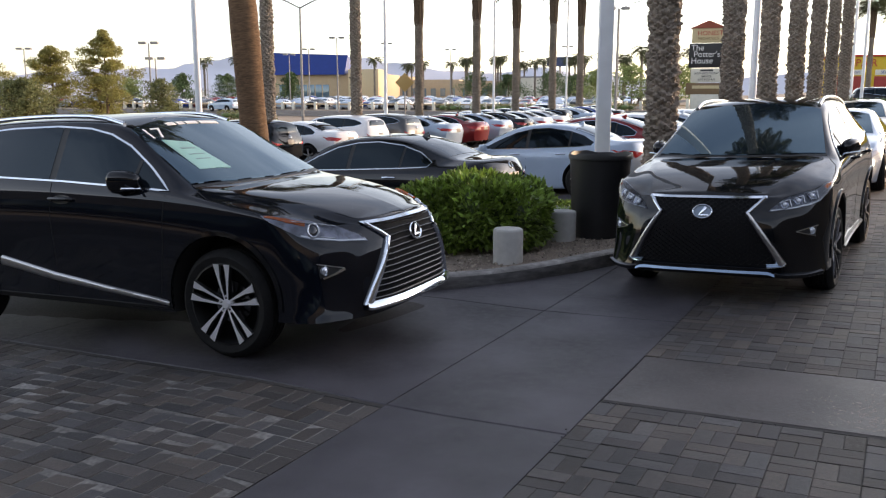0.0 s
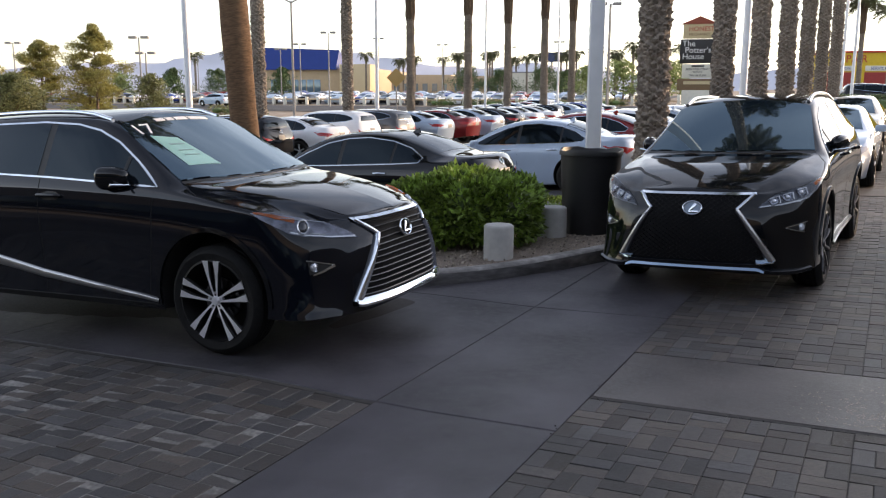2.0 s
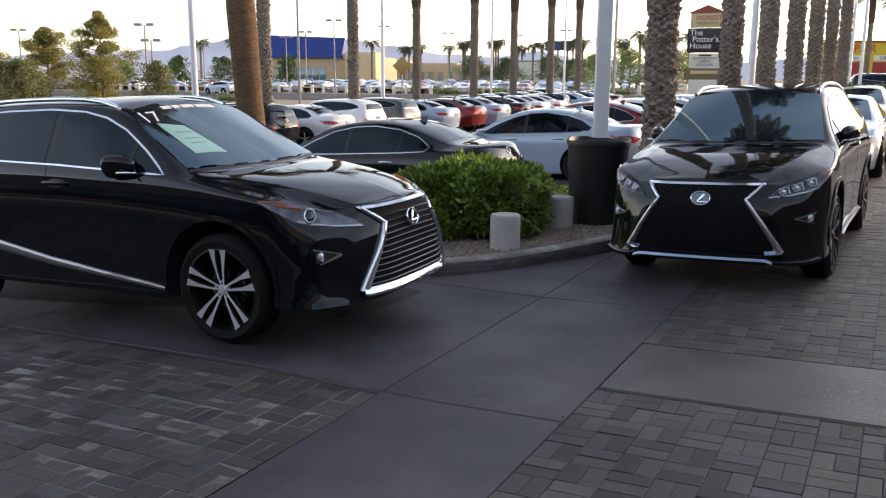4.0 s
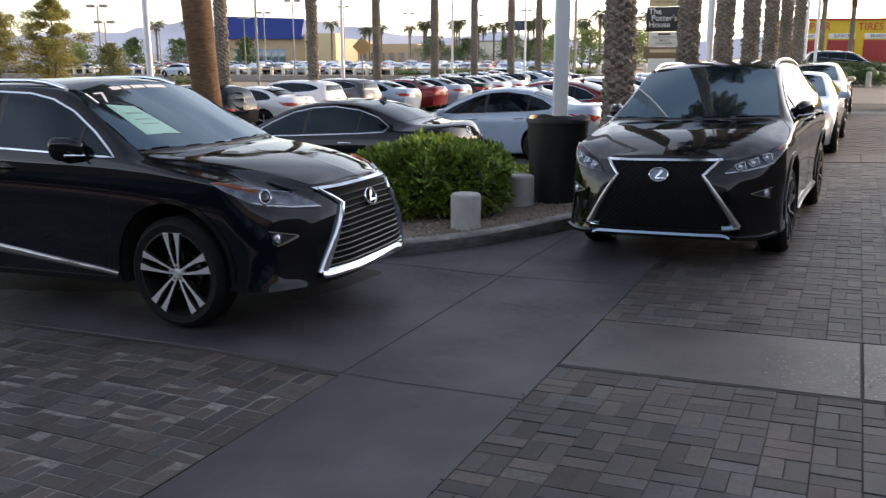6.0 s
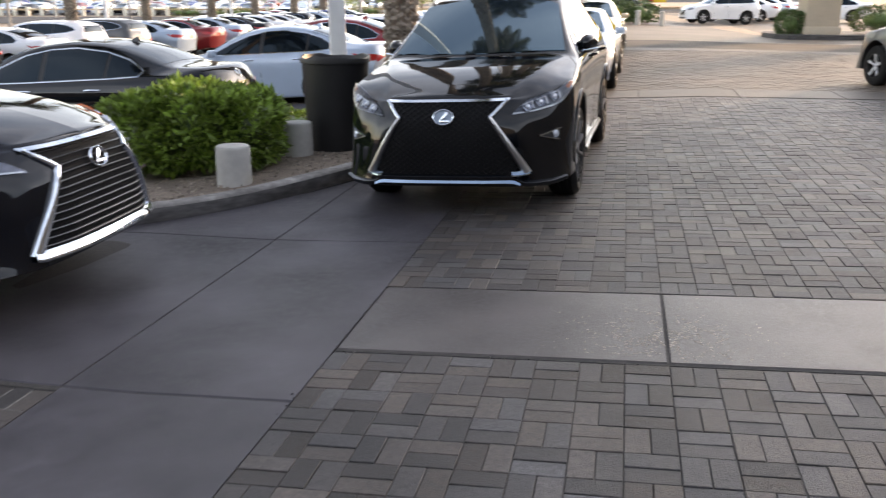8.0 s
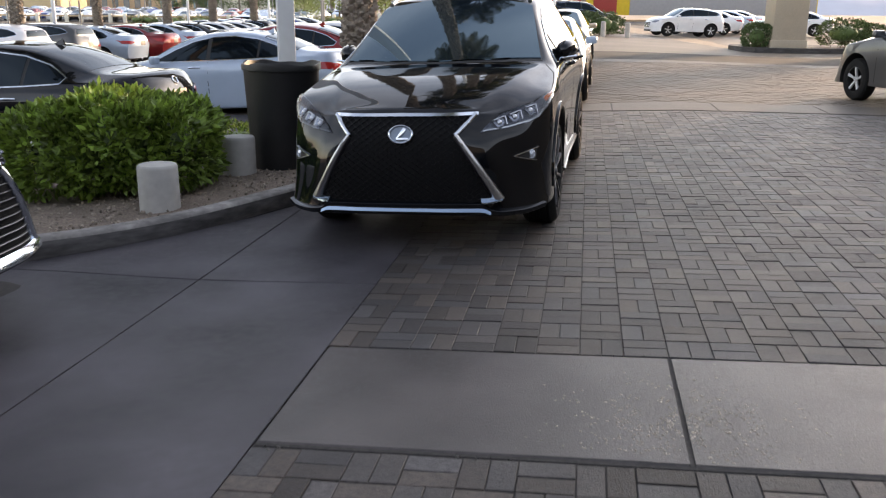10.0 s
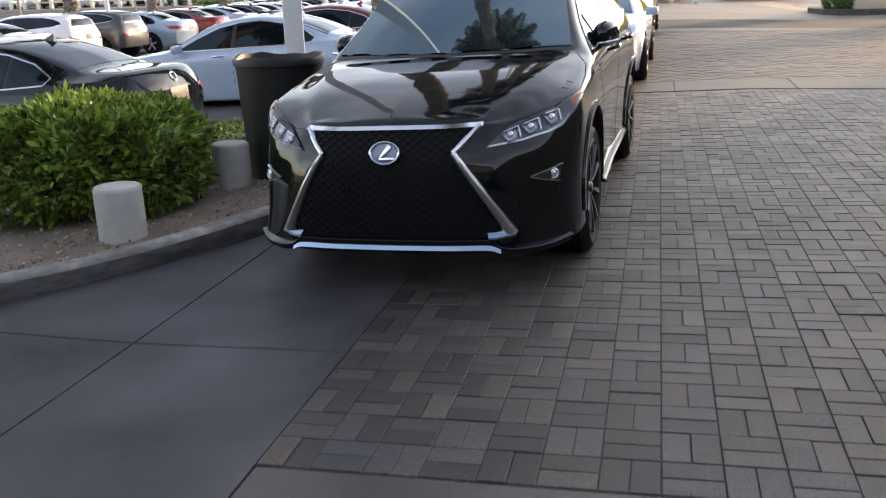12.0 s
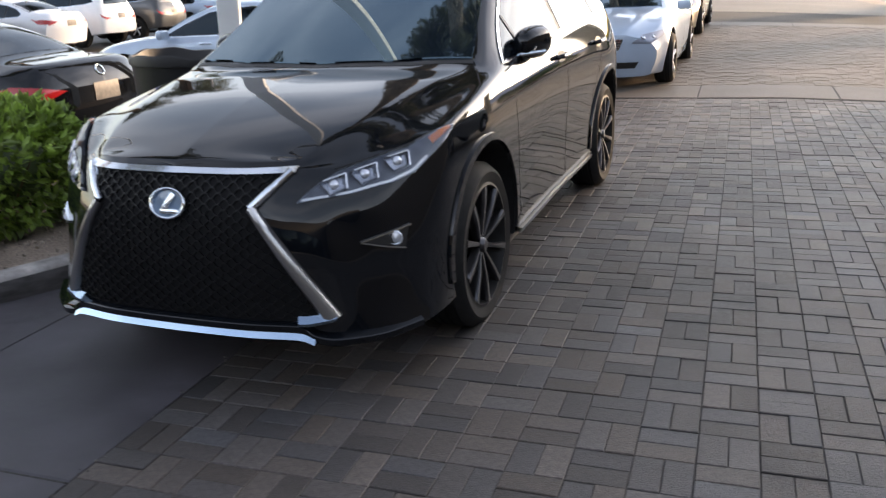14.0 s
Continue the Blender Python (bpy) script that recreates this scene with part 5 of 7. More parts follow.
# ---- bollards, planter, pole ----
bm = bmesh.new()
lathe(bm, [(0.0005, -0.1), (0.156, -0.1), (0.154, 0.36), (0.151, 0.376), (0.14, 0.388), (0.06, 0.396), (0.0005, 0.398)], 36)
me_bollard = to_mesh(bm, "bollard", M_BOLLARD)
for x, y in ((-2.42, 7.94), (-2.24, 9.45)):
    b = new("bollard", me_bollard)
    b.matrix_basis = stand(x, y, 0, 0.09)
    tagged(b, "short round pale concrete bollard on the island", "bollard", "bollards on the island")
pot = thing("planter", stand(-1.91, 9.88, 0, 0.09) @ Matrix.Scale(1.05, 4), "tall black round plastic planter beside the kerb of the island", "planter")
bm = bmesh.new()
lathe(bm, [(0.0005, 0.0), (0.30, 0.0), (0.305, 0.1), (0.325, 0.5), (0.345, 0.9), (0.35, 0.93)], 44)
part("body", bm, M_POT, pot)
bm = bmesh.new()
rings = lathe(bm, [(0.347, 0.92), (0.362, 0.925), (0.364, 0.975), (0.358, 0.988), (0.338, 0.985), (0.33, 0.95), (0.32, 0.9)], 44)
for r in rings[2:5]:
    for i, q in enumerate(r):
        q.co.z += 0.014 * math.sin(i * 0.43) + 0.006 * math.sin(i * 1.3)
part("rim", bm, M_POT, pot, "uneven black rim")
bm = bmesh.new()
lathe(bm, [(0.322, 0.79), (0.2, 0.81), (0.0005, 0.815)], 30)
part("soil", bm, M_SOIL, pot, "brown potting soil")


def pole(x, y, r, h, label, square=False, name="light_pole", material=M_POLE, dz=0.0):
    t = thing(name, stand(x, y, 0, dz), label, "pole", "poles of the lot")
    bm = bmesh.new()
    if square:
        box(bm, 2 * r, 2 * r, h, pose(0, 0, h / 2, 0, 0, 20), r * 0.15)
    else:
        tube(bm, [(0, 0, 0), (0, 0, h * 0.5), (0, 0, h)], r, 16, 0.6)
    part("shaft", bm, material, t)
    return t


p = pole(-2.17, 11.15, 0.092, 10.4, "white square lamp pole standing behind the black planter", True, dz=0.0)
for a in (0, 180):
    bm = bmesh.new()
    box(bm, 0.7, 0.35, 0.14, pose(0, 0, 9.4, 0, 0, a) @ pose(0.5, 0, 0), 0.03)
    part("lamp_head", bm, M_POLE, p)
for x, y, r in ((-15.65, 19.66, 0.1), (-18.09, 36.42, 0.09), (-18.49, 52.92, 0.085), (-15.97, 61.76, 0.085), (-0.98, 23.6, 0.1), (2.73, 56.28, 0.1), (3.1, 51.99, 0.09)):
    t = pole(x, y, r, 11, "tall white flag pole beside the palms", name="flag_pole")
    bm = bmesh.new()
    bmesh.ops.create_uvsphere(bm, u_segments=12, v_segments=8, radius=0.12, matrix=pose(0, 0, 11.05))
    part("finial", bm, M_POLE, t)


# ---- plants ----
def leaf_cloud(bm, places, size, rng, long=2.0):
    """Small folded leaves at the given places, each (position, outward direction)."""
    for p, out in places:
        d = (out + Vector((rng.gauss(0, 0.7), rng.gauss(0, 0.7), rng.gauss(0, 0.55)))).normalized()
        s = d.cross(Vector((rng.gauss(0, 1), rng.gauss(0, 1), rng.gauss(0, 1)))).normalized()
        n = d.cross(s)
        L, W = size * rng.uniform(0.7, 1.3), size / long * rng.uniform(0.8, 1.2)
        a, b, c, e = p, p + d * L * 0.5 + s * W * 0.5 - n * W * 0.15, p + d * L, p + d * L * 0.5 - s * W * 0.5 - n * W * 0.15
        v = [bm.verts.new(q) for q in (a, b, c, e)]
        bm.faces.new((v[0], v[1], v[2]))
        bm.faces.new((v[0], v[2], v[3]))


def shrub(x, y, lobes, count, size, label, dz=0.13, material=M_LEAF, seed=1):
    """A clipped shrub: many leaves over a few lobes, with stems and a dark shade core inside."""
    rng = random.Random(seed)
    t = thing("shrub", stand(x, y, 0, dz), label, "shrub", "shrubs of the islands")
    places = []
    for _ in range(count):
        cx, cy, cz, rx, ry, rz = rng.choices(lobes, [l[3] * l[4] + l[4] * l[5] for l in lobes])[0]
        th, ph = rng.random() * 2 * math.pi, math.acos(rng.uniform(-0.75, 1))
        u = Vector((math.sin(ph) * math.cos(th), math.sin(ph) * math.sin(th), math.cos(ph)))
        u = Vector([math.copysign(abs(k) ** 0.75, k) for k in u])
        p = Vector((cx + rx * u.x, cy + ry * u.y, cz + rz * u.z))
        bump = 1 + 0.2 * noise.noise(p * 4.5 + Vector((seed, 0, 0))) + 0.1 * noise.noise(p * 11)
        k = bump * (1 - abs(rng.gauss(0, 0.08)))
        p = Vector((cx + rx * u.x * k, cy + ry * u.y * k, cz + rz * u.z * k))
        if p.z < 0.03:
            continue
        if any(((p.x - l[0]) / l[3]) ** 2 + ((p.y - l[1]) / l[4]) ** 2 + ((p.z - l[2]) / l[5]) ** 2 < 0.55 for l in lobes):
            continue
        places.append((p, (u + Vector((0, 0, 0.25))).normalized()))
    bm = bmesh.new()
    leaf_cloud(bm, places, size, rng)
    part("foliage", bm, material, t, smooth=False)
    bm = bmesh.new()
    for _ in range(26):
        l = rng.choice(lobes)
        a = Vector((l[0] + rng.gauss(0, l[3] * 0.25), l[1] + rng.gauss(0, l[4] * 0.25), -0.05))
        b = Vector((l[0] + rng.gauss(0, l[3] * 0.5), l[1] + rng.gauss(0, l[4] * 0.5), l[2] + l[5] * rng.uniform(0.1, 0.7)))
        tube(bm, [a, a.lerp(b, 0.5) + Vector((0, 0, 0.04)), b], 0.009, 5, 0.5)
    part("branchwork", bm, M_TWIG, t)
    # dark solid lobes put in as the shade deep between the leaves
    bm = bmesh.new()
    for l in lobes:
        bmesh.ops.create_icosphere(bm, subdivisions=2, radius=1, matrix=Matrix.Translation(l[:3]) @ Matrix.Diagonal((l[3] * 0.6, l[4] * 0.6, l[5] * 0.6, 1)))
    part("inner_foliage", bm, M_LEAF_DARK, t, "dark solid core standing in for the shade between the leaves")
    return t


shrub(-3.22, 8.72, [(-0.2, -0.05, 0.36, 0.5, 0.58, 0.4), (0.15, 0.0, 0.42, 0.58, 0.6, 0.42), (0.55, 0.1, 0.4, 0.42, 0.55, 0.38), (0.05, 0.3, 0.45, 0.6, 0.5, 0.36)], 17000, 0.085, "clipped bright green shrub on the kerbed island")
shrub(-2.55, 10.5, [(0.0, 0, 0.14, 0.45, 0.42, 0.2), (0.28, 0.2, 0.14, 0.36, 0.36, 0.18)], 4500, 0.05, "low green shrub beside the black planter", seed=2)
shrub(-5.0, 8.2, [(0.0, 0, 0.3, 0.6, 0.5, 0.34), (-0.7, 0.1, 0.3, 0.6, 0.5, 0.32)], 5000, 0.05, "low green shrub behind the parked car", seed=4)


def palm_trunk(h, r0, r1, material, rough, seed=0, pitch=0.15, around=7):
    """A trunk with the stubs of old fronds in slanting rows."""
    bm = bmesh.new()
    n, rings = 56, int(h / 0.022)
    rows = []
    for j in range(rings + 1):
        z = h * j / rings
        r = r0 + (r1 - r0) * (z / h) ** 0.7 + 0.08 * math.exp(-z / 0.35) + 0.02 * noise.noise(Vector((seed, 0, z * 0.8)))
        row = []
        for i in range(n):
            a = 2 * math.pi * i / n
            e = a / (2 * math.pi) * around
            u = z / pitch
            wob = 0.12 * noise.noise(Vector((math.cos(a) * 2, math.sin(a) * 2, z * 4 + seed)))
            k1, k2 = e + u + wob, e - u + wob
            f1, f2 = k1 - math.floor(k1), k2 - math.floor(k2)
            lobe = (1 - abs(2 * f1 - 1) ** 6) * (1 - abs(2 * f2 - 1) ** 6)
            up = 0.5 + 0.5 * (f1 - f2)
            d = rough * lobe * (0.35 + 0.65 * up) * (0.85 + 0.5 * noise.noise(Vector((math.floor(k1) * 3.1, math.floor(k2) * 2.7, seed))))
            d += rough * 0.45 * noise.noise(Vector((math.cos(a) * 3, math.sin(a) * 3, z * 9))) + rough * 0.3 * noise.noise(Vector((math.cos(a) * 8, math.sin(a) * 8, z * 25)))
            row.append(bm.verts.new(((r + d) * math.cos(a), (r + d) * math.sin(a), z - 0.05)))
        rows.append(row)
    for a, b in zip(rows, rows[1:]):
        for i in range(n):
            bm.faces.new((a[i], a[(i + 1) % n], b[(i + 1) % n], b[i]))
    bm.faces.new(rows[-1])
    return to_mesh(bm, "trunk", material, True, 1.0)


def frond_mesh(length, leaflets, droop, width):
    """One feather frond that arches out along +x."""
    bm = bmesh.new()
    pts = [Vector((length * t * (1 - 0.18 * t), 0, length * (0.35 * t - droop * t * t))) for t in np.linspace(0, 1, 9)]
    tube(bm, pts, 0.025, 5, 0.3)
    rng = random.Random(7)
    for i in range(leaflets):
        t = 0.15 + 0.85 * i / leaflets
        f = t * 8
        k = min(7, int(f))
        p = pts[k].lerp(pts[k + 1], f - k)
        d = (pts[k + 1] - pts[k]).normalized()
        for s in (1, -1):
            L = length * 0.26 * math.sin(math.pi * min(0.97, 0.2 + 0.75 * t)) * rng.uniform(0.85, 1.1)
            o = (d * 0.65 + Vector((0, s, rng.uniform(-0.5, 0.15)))).normalized()
            w = d * width
            q = p + o * L + Vector((0, 0, -0.12 * L))
            m = p + o * L * 0.5
            v = [bm.verts.new(c) for c in (p - w * 0.4, p + w * 0.4, m + w, q, m - w)]
            bm.faces.new(v)
    return to_mesh(bm, "frond", M_FROND, False)


ME_FROND = frond_mesh(3.2, 44, 0.55, 0.03)
ME_FROND_DRY = frond_mesh(2.4, 30, 1.1, 0.03)
ME_TRUNK_A = palm_trunk(12.5, 0.205, 0.18, M_TRUNK, 0.14, 0, 0.095)
ME_TRUNK_S = palm_trunk(11.0, 0.22, 0.18, M_TRUNK, 0.13, 3, 0.17, 6)
ME_TRUNK_B = palm_trunk(11.5, 0.25, 0.215, M_TRUNK_B, 0.012, 5)
bm = bmesh.new()
rings = lathe(bm, [(0.2, 0.0), (0.28, 0.1), (0.31, 0.5), (0.33, 1.6), (0.34, 2.6), (0.3, 3.2), (0.12, 3.5)], 26)
for j, r in enumerate(rings):
    for i, q in enumerate(r):
        q.co *= 1 + 0.16 * math.sin(i * 2.4 + j * 2)
        q.co.z += 0.12 * math.sin(i * 3.7)
ME_BOSS = to_mesh(bm, "boss", mat("shaggy_bark", (0.11, 0.075, 0.05), 0.95, var=0.4, scale=12, bump=0.8, bump_scale=25), True)


def palm(x, y, trunk, h, label, group, fronds=34, lean=(0, 0), scale=1.0, seed=1, skirt=True, tall=1.0):
    rng = random.Random(seed)
    t = thing("palm_tree", stand(x, y) @ pose(0, 0, 0, lean[0], lean[1], 0) @ Matrix.Diagonal((scale, scale, scale, 1)), label, "palm tree", group)
    share("trunk", trunk, t, pose(0, 0, 0, 0, 0, rng.random() * 360) @ Matrix.Diagonal((1, 1, tall, 1)))
    h *= tall
    for k in range(fronds):
        el = -75 + 105 * ((k + 0.5) / fronds) ** 0.8 if skirt else -15 + 60 * (k + 0.5) / fronds
        share("frond", ME_FROND if k > fronds * 0.25 or not skirt else ME_FROND_DRY, t, pose(0, 0, h - 0.1 + 0.35 * k / fronds, 0, 0, k * 137.5 + rng.uniform(-12, 12)) @ pose(0.1, 0, 0, rng.uniform(-15, 15), -el * 0.75, 0))
    if not skirt:
        share("boss", ME_BOSS, t, pose(0, 0, h - 3.2), "dark shaggy head of old frond stubs")
    return t


for i, (x, y, s) in enumerate(((-2.04, 15.38, 1.0), (-1.28, 20.7, 0.9), (-0.73, 26.49, 0.95), (-0.05, 30.66, 1.0), (0.6, 35.38, 0.97), (1.24, 40.09, 0.9), (1.93, 44.83, 0.95))):
    palm(x, y, ME_TRUNK_A, 12.4, "tall date palm with a rough scaly trunk beside the drive", "date palms along the drive", 46, (((i * 7) % 5 - 2) * 0.4, -0.4), s, i, True, 1.45)
for i, (x, y, s) in enumerate(((-19.67, 29.08, 0.95), (-19.37, 35.88, 0.95), (-18.32, 40.77, 0.78), (-17.73, 47.68, 0.87), (-17.17, 53.47, 0.85), (-16.37, 59.37, 0.93), (-16.05, 66.17, 0.96), (4.98, 79.46, 0.72), (7.5, 83.0, 0.7))):
    palm(x, y, ME_TRUNK_S, 10.9, "slender palm with a ringed grey trunk at the lot's edge", "palms at the edge of the lot", 30, (0, 0), s, 20 + i, False)
palm(-8.70, 12.58, ME_TRUNK_B, 11.3, "leaning fan palm with a smooth brown fibrous trunk", "fan palms of the island", 34, (0.3, -3.4), 1.0, 50)

# ---- cars ----
suv_a, skin_a = hero_suv(on_ground(-3.218, 5.276, -2.3, 0.004), "glossy black SUV with slatted spindle grille and windscreen notice", False)
hero_suv(on_ground(-0.238, 8.042, -98.2, -0.01), "glossy black SUV with mesh spindle grille parked on pavers", True)
# notices behind the windscreen of the first
paper = part("price_sheet", skin_a.panel([(-0.57, -0.44), (-0.3, -0.37), (-0.34, -0.73), (-0.54, -0.81)], "T", 0.011, 0.1), M_PAPER, suv_a, "teal printed price sheet")
for a, b in ((-0.54, 0.03), (-0.6, 0.03), (-0.68, 0.05)):
    part("print_bar", skin_a.strip([(-0.49, a), (-0.36, a + 0.03)], "T", b * 0.4, 0.013), mat("grey_ink", (0.2, 0.32, 0.32), 0.6), paper)
xa = (skin_a.put("T", -0.4, -0.88)[0] - skin_a.put("T", -0.6, -0.9)[0]).normalized()
na = skin_a.put("T", -0.52, -0.88)[1]
ya = na.cross(xa).normalized()
writing("17", 0.2, M_WHITEINK, suv_a, Matrix.Translation(skin_a.put("T", -0.53, -0.88)[0] + na * 0.013) @ Matrix((xa, ya, na)).transposed().to_4x4(), "year_mark", 0.001)
for y0, y1 in ((-0.3, -0.2), (-0.18, -0.1), (-0.08, 0.06), (0.08, 0.3)):
    part("windscreen_mark", skin_a.strip([(y0, -0.98), (y1, -0.98)], "T", 0.045, 0.012), M_WHITEINK, suv_a, "white windscreen lettering")

lot = {}


def lot_car(kind, paint_mat, m, label):
    """A parked car of the lot: built once for each kind and paint, then copied."""
    key = (kind, paint_mat.name)
    if key in lot:
        return tagged(copy_thing(lot[key], m), label)
    P = SUV if kind == "suv" else SEDAN
    car, skin = base_car(P, m, label, "car", "cars parked in the lot", paint_mat, 2, 60, (kind + "_lot", M_RIM, 5, False, 0.235), "suv" if kind == "suv" else "sedan")
    for s in (1, -1):
        zz = 0.9 if kind == "suv" else 0.7
        lamp = part("headlight", skin.panel([(s * 0.46, zz - 0.1), (s * 0.58, zz), (s * 0.8, zz + 0.04), (s * 0.83, zz - 0.02), (s * 0.7, zz - 0.11)], "F", 0.006, 0.1), M_HOUSING, car, "clear headlight")
        for yy, rr in ((0.6, 0.034), (0.71, 0.03)):
            pp, nn = skin.put("F", s * yy, zz - 0.03)
            bm = bmesh.new()
            lathe(bm, [(rr, 0.0), (rr, 0.012), (rr * 0.8, 0.016), (rr * 0.7, 0.01), (0.0005, 0.014)], 16, Matrix.Translation(pp) @ nn.to_track_quat("Z", "Y").to_matrix().to_4x4())
            part("projector", bm, M_LENS, lamp, "round bright projector")
        bm = bmesh.new()
        box(bm, 0.12, 0.2, 0.13, pose(-0.62 if kind == "suv" else -0.8, s * 0.97, 1.22 if kind == "suv" else 1.0), 0.035)
        part("door_mirror", bm, paint_mat, car)
        v = "L" if s > 0 else "R"
        for hx in (-1.45, -2.4):
            pp, nn = skin.put(v, hx, P["handle"])
            bm = bmesh.new()
            tube(bm, [pp + Vector((0.1, 0, 0)), pp + nn * 0.035, pp - Vector((0.1, 0, 0))], 0.014, 6)
            part("door_handle", bm, M_CHROME, car)
        for path in ([(-0.62, P["handle"] + 0.05), (-0.6, 0.35)], [(P["pillars"][0], P["handle"] + 0.08), (P["pillars"][0], 0.3)]):
            part("door_seam", skin.strip(path, v, 0.012, 0.0008, 0.15), M_SEAM, car)
    w, z0, z1 = (0.42, 0.5, 0.8) if kind == "suv" else (0.36, 0.52, 0.66)
    g = part("grille", skin.panel([(-w, z1), (w, z1), (w * 0.85, z0), (-w * 0.85, z0)], "F", 0.006, 0.15), M_TRIM, car)
    for k in range(5):
        zz = z0 + 0.012 + (z1 - z0 - 0.02) * k / 4
        ww = w * (0.86 + 0.13 * k / 4)
        part("slat", skin.strip([(-ww, zz), (ww, zz)], "F", 0.013, 0.012, 0.1), M_CHROME, g)
    part("lower_intake", skin.panel([(-0.55, 0.36), (0.55, 0.36), (0.5, 0.28), (-0.5, 0.28)], "F", 0.006, 0.15), M_TRIM, car)
    if kind == "sedan":
        pp, nn = skin.put("T", 0, -2.5)
        bm = bmesh.new()
        vv = [bm.verts.new(pp + Vector(q)) for q in ((0.09, 0, -0.01), (-0.09, 0.022, -0.01), (-0.09, -0.022, -0.01), (-0.07, 0, 0.065))]
        for f in ((0, 1, 3), (1, 2, 3), (2, 0, 3), (0, 2, 1)):
            bm.faces.new([vv[i] for i in f])
        part("roof_antenna", bm, paint_mat, car)
    pp, nn = skin.put("B", 0, P["plate_z"] + 0.25)
    bm = bmesh.new()
    lathe(bm, [(0.046 + 0.008 * math.cos(a), 0.008 * math.sin(a)) for a in np.linspace(0, 2 * math.pi, 9)[:-1]], 24, Matrix.Translation(pp + nn * 0.004) @ nn.to_track_quat("Z", "Y").to_matrix().to_4x4(), True)
    part("rear_badge", bm, M_CHROME, car, "round chrome badge")
    lot[key] = car
    return car


H = 180 + SITE
lot_car("sedan", M_BLACK, on_ground(-7.24, 11.42, H, -0.06), "glossy black sedan with chrome window line parked behind the island")
lot_car("sedan", M_SILVER, on_ground(-6.2, 16.7, H, -0.07), "silver blue sedan parked behind the planter")
for k, (kind, pm, txt) in enumerate((("sedan", M_RED, "dark red sedan"), ("sedan", M_WHITE, "white sedan"), ("sedan", M_SILVER, "silver sedan"), ("sedan", M_WHITE, "white sedan"), ("sedan", M_BLACK, "black sedan"), ("sedan", M_BLUEP, "blue sedan"))):
    y = 19.5 + 2.75 * k
    lot_car(kind, pm, on_ground(-5.9 + 0.1 * (y - 19.5), y, H), txt + " in the row beside the palms")
row = (("sedan", M_BLACK), ("suv", M_BLACK), ("sedan", M_WHITE), ("suv", M_WHITE), ("suv", M_GREYP), ("sedan", M_SILVER), ("sedan", M_RED), ("sedan", M_SILVER), ("sedan", M_BLACK), ("sedan", M_WHITE), ("sedan", M_WHITE), ("suv", M_BLACK), ("sedan", M_SILVER), ("sedan", M_BLUEP), ("sedan", M_BLACK))
names = {M_BLACK: "black", M_WHITE: "white", M_GREYP: "grey", M_SILVER: "silver", M_RED: "dark red", M_BLUEP: "blue"}
for k, (kind, pm) in enumerate(row):
    y = 19.6 + 2.52 * k
    lot_car(kind, pm, on_ground(-17.4 + 0.1 * (y - 22), y, H, 0.06) @ Matrix.Scale(0.92 if kind == "suv" else 1.0, 4), "%s %s parked tail out in the lot's long row" % (names[pm], "SUV" if kind == "suv" else "sedan"))
for k, (kind, pm) in enumerate((("sedan", M_BLACK), ("sedan", M_WHITE), ("sedan", M_WHITE), ("sedan", M_BLACK), ("sedan", M_SILVER), ("sedan", M_RED), ("suv", M_WHITE), ("sedan", M_BLUEP))):
    y = 52 + 2.8 * k
    lot_car(kind, pm, on_ground(-23 + 0.1 * (y - 52), y, H), "%s %s in the lot's outer row" % (names[pm], "SUV" if kind == "suv" else "sedan"))
lot_car("sedan", M_SILVER, on_ground(0.8, 16.75, -97), "silver blue sedan parked behind the mesh grille SUV")
lot_car("sedan", M_CREAM, on_ground(1.55, 23.8, -97), "champagne sedan parked in line on the drive")
lot_car("suv", M_WHITE, on_ground(9.3, 52.5, 193), "white SUV crossing the end of the drive")
lot_car("suv", M_BLACK, on_ground(6.0, 53.5, 5), "black SUV parked by the far hedge")
lot_car("suv", M_GREYP, on_ground(7.1, 17.0, 100), "dark grey SUV parked beside the drive")
for k, (x, y, pm) in enumerate(((11.0, 57.0, M_WHITE), (12.5, 60.0, M_SILVER), (14.0, 63.0, M_WHITE), (16.0, 56.0, M_WHITE))):
    lot_car("sedan", pm, on_ground(x, y, 165), "%s sedan parked behind the crossing SUV" % {M_WHITE: "white", M_SILVER: "silver"}[pm])


# ---- gate columns and far hedge ----
M_STUCCO = mat("stucco", (0.55, 0.47, 0.36), 0.85, var=0.08, scale=30, var2=0.08, scale2=1)
col = thing("gate_column", stand(11.0, 36.0), "square tan stucco gate column on a planted island", "column")
bm = bmesh.new()
box(bm, 1.25, 1.25, 4.6, pose(0, 0, 2.5), 0.03)
part("shaft", bm, M_STUCCO, col)
bm = bmesh.new()
box(bm, 1.36, 1.36, 0.4, pose(0, 0, 0.2), 0.03)
part("plinth", bm, M_STUCCO, col)
copy_thing(col, stand(17.5, 37.0))
bm = bmesh.new()
isl = [(9.3, 35.4), (9.6, 34.7), (12.0, 34.5), (14, 34.9), (14, 38.5), (9.6, 38.5), (9.2, 37)]
lo = [bm.verts.new((x, y, gz(x, y) - 0.05)) for x, y in isl]
hi = [bm.verts.new((x, y, gz(x, y) + 0.12)) for x, y in isl]
bm.faces.new(hi)
for i in range(len(isl)):
    bm.faces.new((lo[i], lo[(i + 1) % len(isl)], hi[(i + 1) % len(isl)], hi[i]))
tagged(new("column_island", to_mesh(bm, "column_island", M_KERB_DARK, False)), "raised kerbed island under the gate column", "kerb", kind="structure")
